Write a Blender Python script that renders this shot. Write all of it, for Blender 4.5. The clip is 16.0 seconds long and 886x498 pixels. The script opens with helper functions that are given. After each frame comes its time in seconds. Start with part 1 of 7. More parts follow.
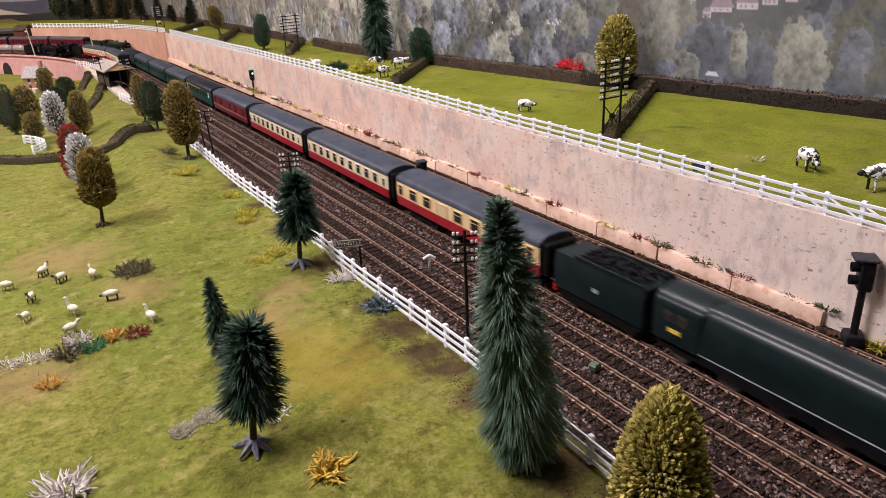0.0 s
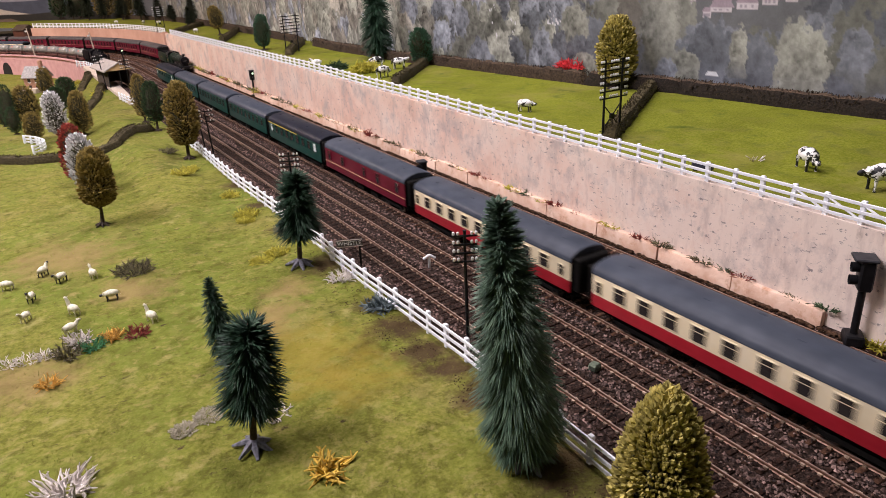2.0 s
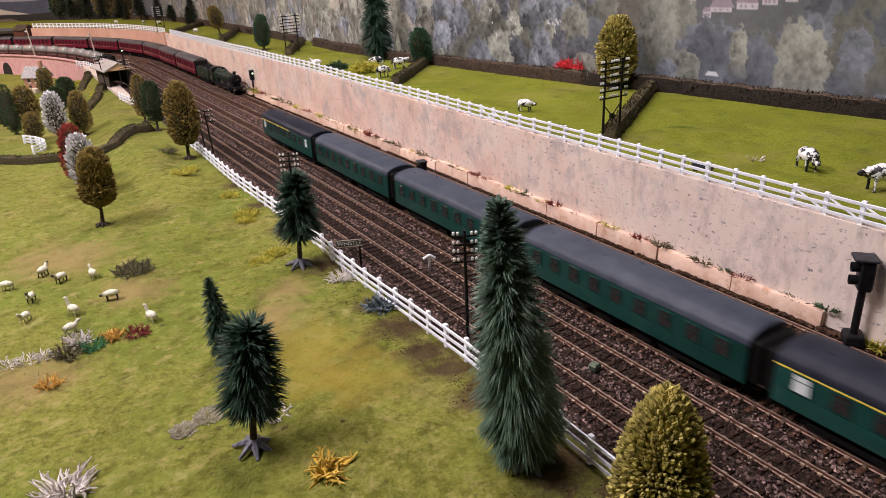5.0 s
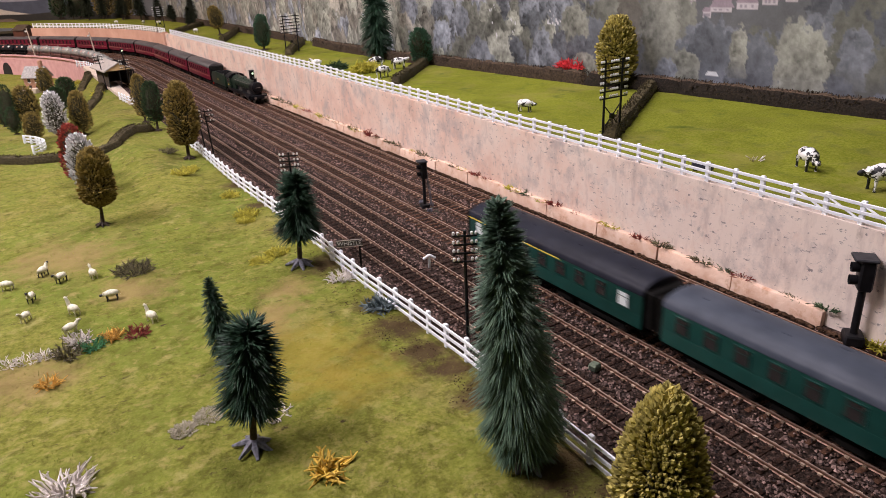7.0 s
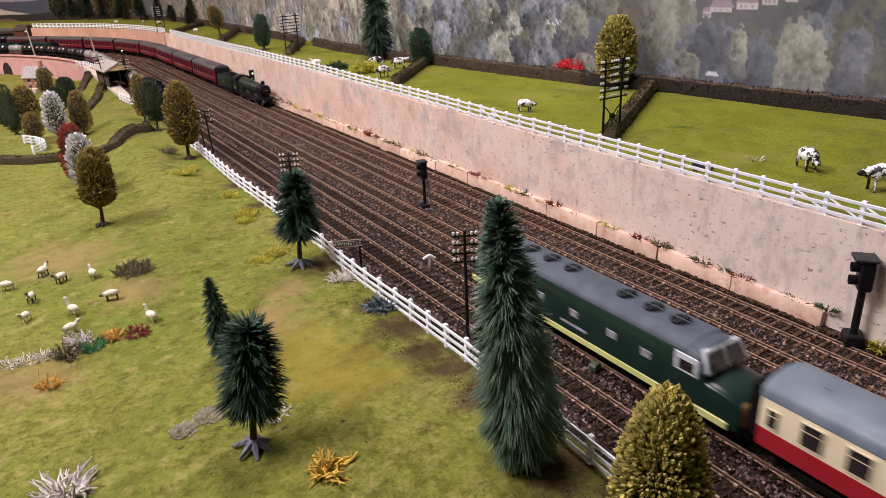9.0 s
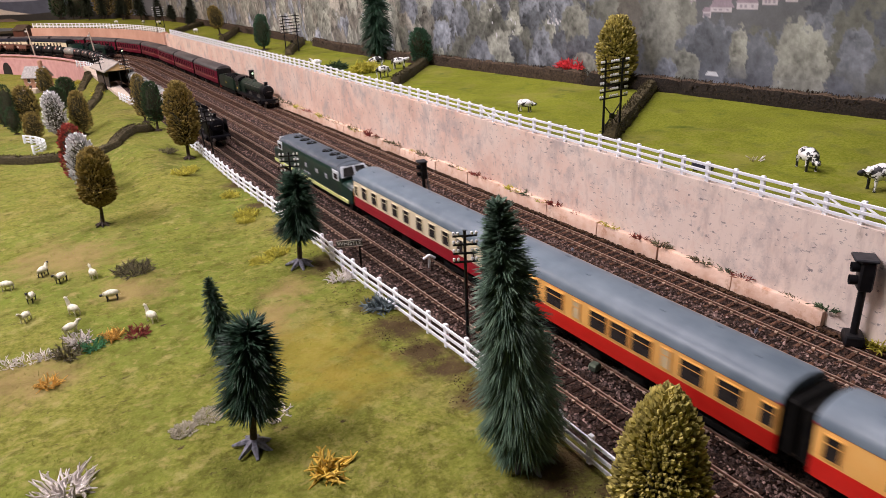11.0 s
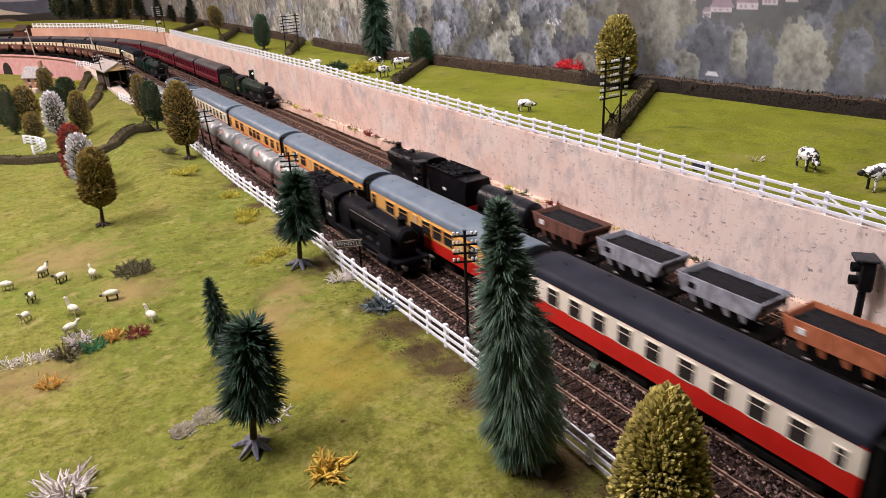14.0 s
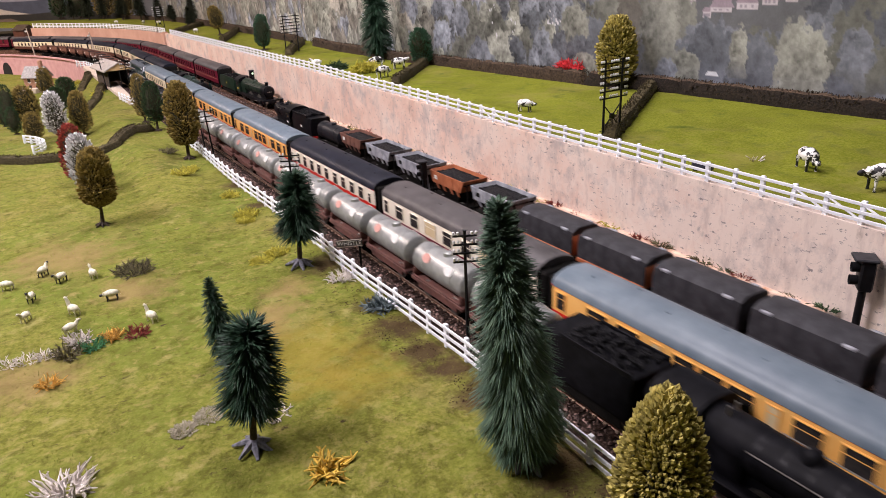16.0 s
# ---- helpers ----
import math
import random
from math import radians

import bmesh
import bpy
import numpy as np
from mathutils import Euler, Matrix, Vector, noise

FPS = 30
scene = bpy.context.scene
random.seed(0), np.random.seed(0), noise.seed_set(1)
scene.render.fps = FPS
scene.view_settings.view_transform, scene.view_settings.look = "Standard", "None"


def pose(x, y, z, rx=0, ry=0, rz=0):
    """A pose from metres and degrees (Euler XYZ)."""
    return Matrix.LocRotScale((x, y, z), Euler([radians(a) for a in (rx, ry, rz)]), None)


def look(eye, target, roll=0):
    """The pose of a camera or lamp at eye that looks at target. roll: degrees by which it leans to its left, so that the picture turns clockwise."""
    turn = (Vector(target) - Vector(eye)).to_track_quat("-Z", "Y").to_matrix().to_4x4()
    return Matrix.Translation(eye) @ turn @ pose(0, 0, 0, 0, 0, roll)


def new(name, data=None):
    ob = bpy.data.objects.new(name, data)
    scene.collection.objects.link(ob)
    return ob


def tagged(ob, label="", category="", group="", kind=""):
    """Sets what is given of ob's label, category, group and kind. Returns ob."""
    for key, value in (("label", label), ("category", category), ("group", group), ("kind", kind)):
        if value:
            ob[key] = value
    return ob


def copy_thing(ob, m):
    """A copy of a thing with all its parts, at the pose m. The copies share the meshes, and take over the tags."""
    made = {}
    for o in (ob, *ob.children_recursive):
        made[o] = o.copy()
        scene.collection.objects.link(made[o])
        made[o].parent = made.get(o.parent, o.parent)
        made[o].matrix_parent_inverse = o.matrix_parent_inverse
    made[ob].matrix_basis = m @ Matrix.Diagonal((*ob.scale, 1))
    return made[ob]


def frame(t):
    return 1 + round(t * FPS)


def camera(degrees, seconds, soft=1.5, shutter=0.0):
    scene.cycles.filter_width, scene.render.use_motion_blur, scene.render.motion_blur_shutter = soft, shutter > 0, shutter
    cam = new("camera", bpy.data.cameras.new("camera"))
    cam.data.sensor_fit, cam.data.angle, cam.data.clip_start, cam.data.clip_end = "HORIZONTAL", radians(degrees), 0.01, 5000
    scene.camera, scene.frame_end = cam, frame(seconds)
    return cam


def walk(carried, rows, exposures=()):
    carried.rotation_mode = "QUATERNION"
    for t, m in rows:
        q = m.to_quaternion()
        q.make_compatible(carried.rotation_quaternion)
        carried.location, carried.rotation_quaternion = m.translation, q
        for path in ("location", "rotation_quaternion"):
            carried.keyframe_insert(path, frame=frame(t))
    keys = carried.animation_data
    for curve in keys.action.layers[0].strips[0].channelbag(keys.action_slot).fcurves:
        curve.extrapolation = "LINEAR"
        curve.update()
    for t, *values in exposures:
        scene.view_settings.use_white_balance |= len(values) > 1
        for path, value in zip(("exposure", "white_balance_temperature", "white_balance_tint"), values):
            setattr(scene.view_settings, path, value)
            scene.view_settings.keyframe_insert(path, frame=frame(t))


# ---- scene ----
# camera: held still, about 24 cm above the rails of a 1:76 model railway
cam = camera(65.24, 16.0, soft=0.75, shutter=0.55)
EYE = Vector((-0.3362, 0.0, 0.2443))
AIM = EYE + Vector((math.sin(0.5352) * math.cos(0.3861), math.cos(0.5352) * math.cos(0.3861), -math.sin(0.3861)))
walk(cam, [(0.0, look(EYE, AIM, -2.585)), (16.0, look(EYE, AIM, -2.585))], exposures=[(0.0, 0.06), (1.5, 0.05), (3.5, -0.02), (7.0, -0.02), (9.0, 0.02), (11.5, 0.02), (12.5, 0.0), (13.0, 0.02), (13.5, -0.12), (14.0, 0.12), (14.5, -0.02), (15.0, 0.05), (15.2, 0.06), (16.0, 0.12)])

# world: faint bounce in the room; unseen ceiling lamps do the lighting
world = bpy.data.worlds.new("room_air")
scene.world = world
world.use_nodes = True
world.node_tree.nodes["Background"].inputs[0].default_value = (1.0, 0.93, 0.86, 1)
world.node_tree.nodes["Background"].inputs[1].default_value = 0.010


def unseen_lamp(x, y, z, sx, sy, watts, colour):
    li = bpy.data.lights.new("ceiling_lamp_light", "AREA")
    li.shape, li.size, li.size_y, li.energy, li.color = "RECTANGLE", sx, sy, watts, colour
    ob = new("ceiling_lamp_light", li)
    ob.matrix_world = pose(x, y, z)
    return ob


WARM = (0.99, 0.882, 0.955)
unseen_lamp(-1.15, 0.80, 1.36, 0.20, 0.8, 40, WARM)
# two more unseen lamps, added to brighten the far end and the pasture
unseen_lamp(-1.15, 2.9, 1.36, 0.22, 0.9, 53, (1.0, 0.79, 0.73))
unseen_lamp(0.0, 0.8, 1.40, 0.22, 0.9, 15.5, WARM)

# ---- plan ----
BEND, MID = 2.4, -1.61            # where the line starts to curve; x of the curve's centre
TRACK = {"wall": 0.088, "second": 0.0461, "third": 0.0, "fourth": -0.0413, "fence": -0.0824}
WALL_X, WALL_TOP = 0.112, 0.086


def along(x, s, z=0.0, r=None):
    """Place on the line that runs at x on the straight, s metres along it."""
    if s <= BEND:
        return Vector((x, s, z))
    R = x - MID
    a = (s - BEND) / (r or R)
    return Vector((MID + R * math.cos(a), BEND + R * math.sin(a), z))


def turn_at(x, s):
    return 0.0 if s <= BEND else math.degrees((s - BEND) / (x - MID))


def ease(t):
    t = min(1.0, max(0.0, t))
    return t * t * (3 - 2 * t)


def field_z(x, y):
    """Height of the meadow beside the line."""
    w = ease((-0.128 - x) / 0.05)
    e = ease((y - 2.15) / 0.4)
    z = -0.065 * ease((y - 1.3) / 0.9) * ease((-0.15 + 0.06 * e - x) / (0.12 - 0.112 * e))
    z += 0.013 * ease((y - 0.70) / 0.30) * (1 - ease((y - 1.30) / 0.35)) * ease((x + 0.262) / 0.060) * (1 - ease((x + 0.196) / 0.055))
    return z + w * (0.0040 * noise.noise(Vector((x * 7, y * 7, 1.0))) + 0.0011 * noise.noise(Vector((x * 31, y * 31, 4.0))))


def wall_drop(y):
    """How far the top of the wall sinks towards the near end."""
    return 0.0078 * min(1.5, max(0.0, (1.3 - y) / 0.95))


def pasture_z(x, y):
    """Height of the pasture above the retaining wall."""
    return 0.0865 - wall_drop(y) * min(1.0, max(0.0, (0.42 - x) / 0.2)) + 0.0015 * noise.noise(Vector((x * 12, y * 12, 7.0)))


# ---- materials ----
def mat(name, *cols, scale=300.0, rough=0.8, metal=0.0, bump=0.0, bscale=None, big=0.0, bigscale=12.0, island=0.0, rand=0.0, spec=0.5, coat=0.0, stops=None, stretch=None, relief=None):
    m = bpy.data.materials.new(name)
    m.use_nodes = True
    nt = m.node_tree
    N, L = nt.nodes, nt.links
    b = N["Principled BSDF"]
    b.inputs["Roughness"].default_value, b.inputs["Metallic"].default_value = rough, metal
    b.inputs["Specular IOR Level"].default_value = spec
    b.inputs["Coat Weight"].default_value = coat
    tc = N.new("ShaderNodeTexCoord")
    src = tc.outputs["Object"]
    if stretch:
        mp = N.new("ShaderNodeMapping")
        mp.inputs["Scale"].default_value = stretch
        L.new(src, mp.inputs[0])
        src = mp.outputs[0]
    nz = N.new("ShaderNodeTexNoise")
    nz.inputs["Scale"].default_value, nz.inputs["Detail"].default_value, nz.inputs["Roughness"].default_value = scale, 5, 0.62
    L.new(src, nz.inputs["Vector"])
    if len(cols) == 1:
        c = cols[0]
        cols = (tuple(v * 0.86 for v in c), tuple(min(1, v * 1.12) for v in c))
    rp = N.new("ShaderNodeValToRGB")
    el = rp.color_ramp.elements
    n = len(cols)
    st = stops or [0.36 + 0.3 * i / max(1, n - 1) for i in range(n)]
    while len(el) < n:
        el.new(0.5)
    for e, p, c in zip(el, st, cols):
        e.position, e.color = p, (*c, 1)
    L.new(nz.outputs["Fac"], rp.inputs[0])
    col = rp.outputs[0]

    def vary(col, fac, lo, hi):
        mr = N.new("ShaderNodeMapRange")
        mr.inputs["To Min"].default_value, mr.inputs["To Max"].default_value = lo, hi
        L.new(fac, mr.inputs["Value"])
        vm = N.new("ShaderNodeVectorMath")
        vm.operation = "SCALE"
        L.new(col, vm.inputs[0])
        L.new(mr.outputs[0], vm.inputs["Scale"])
        return vm.outputs[0]
    if big:
        nb = N.new("ShaderNodeTexNoise")
        nb.inputs["Scale"].default_value, nb.inputs["Detail"].default_value = bigscale, 3
        L.new(src, nb.inputs["Vector"])
        col = vary(col, nb.outputs["Fac"], 1 - big * 1.6, 1 + big * 1.6)
    if island:
        ge = N.new("ShaderNodeNewGeometry")
        col = vary(col, ge.outputs["Random Per Island"], 1 - island, 1 + island)
    if rand:
        oi = N.new("ShaderNodeObjectInfo")
        col = vary(col, oi.outputs["Random"], 1 - rand, 1 + rand)
    L.new(col, b.inputs["Base Color"])
    if bump:
        nn = N.new("ShaderNodeTexNoise")
        nn.inputs["Scale"].default_value, nn.inputs["Detail"].default_value = bscale or scale * 2, 4
        L.new(src, nn.inputs["Vector"])
        bp = N.new("ShaderNodeBump")
        bp.inputs["Strength"].default_value, bp.inputs["Distance"].default_value = 0.8, bump
        L.new(nn.outputs["Fac"], bp.inputs["Height"])
        L.new(bp.outputs[0], b.inputs["Normal"])
        if relief:
            # lumps larger than the grain
            nr = N.new("ShaderNodeTexNoise")
            nr.inputs["Scale"].default_value, nr.inputs["Detail"].default_value = relief[0], 3
            L.new(src, nr.inputs["Vector"])
            b2 = N.new("ShaderNodeBump")
            b2.inputs["Strength"].default_value, b2.inputs["Distance"].default_value = 1.0, relief[1]
            L.new(nr.outputs["Fac"], b2.inputs["Height"])
            L.new(b2.outputs[0], bp.inputs["Normal"])
    return m


def glow(name, col, power):
    m = mat(name, col)
    b = m.node_tree.nodes["Principled BSDF"]
    b.inputs["Emission Color"].default_value, b.inputs["Emission Strength"].default_value = (*col, 1), power
    return m


def blend_patches(m, col, scale, lo, hi, detail=4, stretch=(1, 1, 1)):
    """Lays patches of another colour over a material's own colour."""
    nt = m.node_tree
    N, L = nt.nodes, nt.links
    b = N["Principled BSDF"]
    old = b.inputs["Base Color"].links[0].from_socket
    tc = N.new("ShaderNodeTexCoord")
    nz = N.new("ShaderNodeTexNoise")
    nz.inputs["Scale"].default_value, nz.inputs["Detail"].default_value, nz.inputs["Roughness"].default_value = scale, detail, 0.7
    mp = N.new("ShaderNodeMapping")
    mp.inputs["Scale"].default_value = stretch
    L.new(tc.outputs["Object"], mp.inputs[0])
    L.new(mp.outputs[0], nz.inputs["Vector"])
    mr = N.new("ShaderNodeMapRange")
    mr.inputs["From Min"].default_value, mr.inputs["From Max"].default_value = lo, hi
    L.new(nz.outputs["Fac"], mr.inputs["Value"])
    mx = N.new("ShaderNodeMix")
    mx.data_type = "RGBA"
    L.new(mr.outputs[0], mx.inputs["Factor"])
    L.new(old, mx.inputs["A"])
    mx.inputs["B"].default_value = (*col, 1)
    L.new(mx.outputs["Result"], b.inputs["Base Color"])
    return m


def frayed_spots(m, col, spots, strength=0.8):
    """Spots of another colour, as the worn places of the turf: (x, y, radius), with a frayed edge."""
    nt = m.node_tree
    N, L = nt.nodes, nt.links
    b = N["Principled BSDF"]
    tc = N.new("ShaderNodeTexCoord")
    nz = N.new("ShaderNodeTexNoise")
    nz.inputs["Scale"].default_value, nz.inputs["Detail"].default_value, nz.inputs["Roughness"].default_value = 45, 6, 0.75
    L.new(tc.outputs["Object"], nz.inputs["Vector"])
    for x, y, r in spots:
        ds = N.new("ShaderNodeVectorMath")
        ds.operation = "DISTANCE"
        L.new(tc.outputs["Object"], ds.inputs[0])
        ds.inputs[1].default_value = (x, y, 0.0)
        fray = N.new("ShaderNodeMath")
        fray.operation = "MULTIPLY_ADD"
        L.new(nz.outputs["Fac"], fray.inputs[0])
        fray.inputs[1].default_value = r * 3.2
        L.new(ds.outputs["Value"], fray.inputs[2])
        mr = N.new("ShaderNodeMapRange")
        mr.inputs["From Min"].default_value, mr.inputs["From Max"].default_value = r * 2.0, r * 3.0
        mr.inputs["To Min"].default_value, mr.inputs["To Max"].default_value = strength, 0.0
        L.new(fray.outputs[0], mr.inputs["Value"])
        mx = N.new("ShaderNodeMix")
        mx.data_type = "RGBA"
        L.new(mr.outputs[0], mx.inputs["Factor"])
        L.new(b.inputs["Base Color"].links[0].from_socket, mx.inputs["A"])
        mx.inputs["B"].default_value = (*col, 1)
        L.new(mx.outputs["Result"], b.inputs["Base Color"])


M = {}
M["grass"] = mat("meadow_turf", (0.112, 0.118, 0.018), (0.172, 0.176, 0.032), (0.232, 0.222, 0.058), scale=330, rough=0.95, bump=0.0012, bscale=520, big=0.10, bigscale=9, relief=(9, 0.055), spec=0.1, stops=[0.30, 0.5, 0.72])
blend_patches(M["grass"], (0.125, 0.165, 0.024), 5, 0.42, 0.66)
blend_patches(M["grass"], (0.225, 0.185, 0.062), 8, 0.53, 0.72, 8)
blend_patches(M["grass"], (0.11, 0.115, 0.02), 20, 0.55, 0.72, 6)
blend_patches(M["grass"], (0.30, 0.265, 0.10), 34, 0.57, 0.76, 6)
blend_patches(M["grass"], (0.060, 0.046, 0.020), 70, 0.600, 0.68, 7, (1, 1.8, 1))
blend_patches(M["grass"], (0.098, 0.100, 0.017), 110, 0.50, 0.66, 4)
blend_patches(M["grass"], (0.26, 0.225, 0.075), 85, 0.54, 0.70, 5)
frayed_spots(M["grass"], (0.25, 0.175, 0.075), ((-0.205, 0.485, 0.022), (-0.180, 0.520, 0.020), (-0.225, 0.455, 0.018), (-0.37, 0.49, 0.03), (-0.335, 0.72, 0.05), (-0.29, 0.60, 0.03)), 0.7)
frayed_spots(M["grass"], (0.24, 0.185, 0.030), ((-0.205, 0.405, 0.045), (-0.19, 0.36, 0.03)), 0.6)
frayed_spots(M["grass"], (0.060, 0.036, 0.020), ((-0.136, 0.405, 0.022), (-0.140, 0.365, 0.018), (-0.134, 0.335, 0.018), (-0.136, 0.30, 0.018), (-0.133, 0.45, 0.015), (-0.138, 0.22, 0.026), (-0.132, 0.165, 0.035), (-0.134, 0.55, 0.020), (-0.132, 0.66, 0.018), (-0.130, 0.76, 0.014), (-0.129, 0.86, 0.014)), 0.9)
M["pasture"] = mat("pasture_turf", (0.125, 0.145, 0.011), (0.168, 0.186, 0.018), (0.205, 0.215, 0.036), scale=420, rough=0.95, bump=0.0009, bscale=700, relief=(10, 0.03), big=0.10, bigscale=9, spec=0.1)
blend_patches(M["pasture"], (0.225, 0.205, 0.05), 13, 0.50, 0.68, 6)
blend_patches(M["pasture"], (0.075, 0.105, 0.010), 26, 0.55, 0.70, 6)
M["blade"] = mat("grass_fibre", (0.17, 0.18, 0.03), (0.23, 0.23, 0.05), scale=60, rough=0.9, island=0.25, spec=0.1)
M["ballast"] = mat("ballast_bed", (0.006, 0.0032, 0.0024), (0.026, 0.0145, 0.010), (0.095, 0.062, 0.050), scale=420, rough=0.95, bump=0.002, bscale=650, big=0.3, bigscale=14, spec=0.2)
# oil and some shade beside the rails, both put into the colour
M["stone_dark"] = mat("oil_stained_ballast", (0.016, 0.008, 0.0055), (0.088, 0.050, 0.037), scale=200, rough=0.9, island=0.9, spec=0.3)
M["stone"] = mat("ballast_stone", (0.038, 0.020, 0.015), (0.250, 0.168, 0.146), scale=200, rough=0.9, island=0.9, spec=0.4)
M["sleeper_old"] = mat("tarred_sleeper", (0.012, 0.006, 0.004), (0.040, 0.020, 0.013), scale=500, rough=0.9, rand=0.25, island=0.3, spec=0.2)
M["sleeper"] = mat("sleeper_timber", (0.062, 0.029, 0.017), (0.140, 0.073, 0.046), scale=500, rough=0.9, rand=0.25, island=0.3, spec=0.2)
M["rail"] = mat("rusty_rail", (0.105, 0.054, 0.034), (0.23, 0.130, 0.088), scale=250, rough=0.5, metal=0.45, big=0.15)
M["railhead"] = mat("worn_railhead", (0.34, 0.24, 0.19), (0.50, 0.39, 0.33), scale=160, rough=0.36, metal=0.7)
M["chair"] = mat("rail_chair", (0.22, 0.14, 0.09), (0.42, 0.32, 0.24), scale=300, rough=0.7, island=0.4)
M["wall"] = mat("painted_wall", (0.68, 0.46, 0.37), (0.79, 0.60, 0.50), (0.79, 0.68, 0.595), scale=16, rough=0.85, bump=0.0002, bscale=300, big=0.08, bigscale=7, spec=0.2, stops=[0.3, 0.5, 0.72])
# paler and creamier towards the near end
frayed_spots(M["wall"], (0.84, 0.735, 0.655), ((0.112, 0.24, 0.30), (0.112, -0.1, 0.25)), 0.75)
blend_patches(M["wall"], (0.52, 0.42, 0.38), 60, 0.52, 0.80, 5, (1, 1, 0.35))
blend_patches(M["wall"], (0.43, 0.385, 0.375), 24, 0.515, 0.72, 9)
blend_patches(M["wall"], (0.30, 0.26, 0.25), 230, 0.605, 0.67, 4, (1, 0.65, 1.4))
blend_patches(M["wall"], (0.36, 0.28, 0.24), 40, 0.62, 0.76, 8, (1, 1, 0.5))
blend_patches(M["wall"], (0.27, 0.25, 0.25), 64, 0.61, 0.76, 9, (1, 1, 0.7))
M["far_wall"] = mat("salmon_painted_wall", (0.50, 0.29, 0.21), (0.61, 0.38, 0.29), scale=14, rough=0.85, bump=0.0002, bscale=300, big=0.08, bigscale=6, spec=0.2)
M["plinth"] = mat("plinth_stone", (0.64, 0.42, 0.31), (0.75, 0.57, 0.46), scale=60, rough=0.85, bump=0.0006, bscale=260, rand=0.12, spec=0.2)
blend_patches(M["plinth"], (0.40, 0.20, 0.11), 70, 0.54, 0.74, 7)
M["trough"] = mat("dark_blue_trough", (0.012, 0.014, 0.028), (0.026, 0.030, 0.050), scale=200, rough=0.5)
M["white"] = mat("white_fence_paint", (0.85, 0.89, 0.95), (0.91, 0.93, 0.97), scale=200, rough=0.45, island=0.05)
M["black"] = mat("black_plastic", (0.006, 0.006, 0.007), (0.013, 0.013, 0.015), scale=200, rough=0.45, spec=0.2)
M["insulator"] = mat("white_insulator", (0.8, 0.8, 0.8), rough=0.3)
M["fir"] = mat("fir_needles", (0.018, 0.055, 0.030), (0.045, 0.115, 0.060), scale=160, rough=0.6, island=0.45, spec=0.3)
M["fir_dark"] = mat("dark_fir_needles", (0.012, 0.035, 0.020), (0.032, 0.075, 0.040), scale=160, rough=0.6, island=0.45, spec=0.3)
M["fir_blue"] = mat("grey_green_fir_needles", (0.050, 0.098, 0.066), (0.142, 0.220, 0.150), scale=160, rough=0.55, island=0.4, spec=0.35)
M["far_fir"] = mat("blackish_fir_needles", (0.012, 0.017, 0.009), (0.032, 0.036, 0.020), scale=160, rough=0.7, island=0.45, spec=0.15)
M["olive"] = mat("olive_foliage", (0.13, 0.095, 0.026), (0.32, 0.24, 0.075), scale=200, rough=0.8, island=0.5, spec=0.2)
M["gold"] = mat("golden_foliage", (0.23, 0.195, 0.045), (0.50, 0.42, 0.135), scale=200, rough=0.8, island=0.5, spec=0.2)
M["moss"] = mat("dark_foliage", (0.02, 0.04, 0.018), (0.05, 0.085, 0.035), scale=200, rough=0.8, island=0.5, spec=0.2)
M["blossom"] = mat("white_blossom", (0.40, 0.39, 0.40), (0.74, 0.73, 0.73), scale=300, rough=0.8, island=0.55)
M["crimson"] = mat("red_foliage", (0.16, 0.02, 0.015), (0.36, 0.05, 0.03), scale=200, rough=0.8, island=0.5)
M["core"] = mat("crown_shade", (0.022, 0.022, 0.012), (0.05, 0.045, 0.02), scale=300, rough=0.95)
M["bark"] = mat("bark", (0.03, 0.022, 0.016), (0.08, 0.055, 0.038), scale=300, rough=0.9, bump=0.0005)
M["root"] = mat("grey_tree_base", (0.06, 0.06, 0.075), (0.22, 0.22, 0.27), scale=300, rough=0.6)
M["soil"] = mat("dark_earth", (0.022, 0.012, 0.007), (0.075, 0.043, 0.026), scale=300, rough=0.95, island=0.7, spec=0.1)
M["hedge"] = mat("hedge_fibre", (0.018, 0.011, 0.006), (0.085, 0.055, 0.032), scale=350, rough=0.95, bump=0.002, bscale=500, island=0.85)
M["hedge_green"] = mat("green_hedge_fibre", (0.034, 0.027, 0.011), (0.085, 0.066, 0.026), scale=350, rough=0.95, bump=0.002, bscale=500, island=0.4)
M["yellow_tuft"] = mat("yellow_tuft", (0.26, 0.24, 0.02), (0.52, 0.47, 0.06), scale=200, rough=0.85, island=0.4)
M["orange_tuft"] = mat("orange_tuft", (0.38, 0.20, 0.03), (0.68, 0.40, 0.08), scale=200, rough=0.85, island=0.4)
M["gold_tuft"] = mat("golden_lichen", (0.46, 0.28, 0.03), (0.72, 0.50, 0.09), scale=200, rough=0.85, island=0.4)
M["white_tuft"] = mat("bleached_lichen", (0.45, 0.40, 0.36), (0.75, 0.70, 0.66), scale=200, rough=0.9, island=0.3)
M["faded_tuft"] = mat("faded_lichen", (0.30, 0.27, 0.19), (0.46, 0.42, 0.33), scale=200, rough=0.9, island=0.25)
M["grey_tuft"] = mat("blue_grey_lichen", (0.06, 0.085, 0.095), (0.15, 0.19, 0.2), scale=200, rough=0.9, island=0.4)
M["brown_tuft"] = mat("dry_twig", (0.06, 0.05, 0.025), (0.15, 0.13, 0.06), scale=200, rough=0.9, island=0.5)
M["red_tuft"] = mat("dark_red_lichen", (0.10, 0.015, 0.012), (0.24, 0.04, 0.025), scale=200, rough=0.9, island=0.4)
M["green_tuft"] = mat("bright_green_lichen", (0.03, 0.13, 0.05), (0.08, 0.25, 0.10), scale=200, rough=0.9, island=0.4)
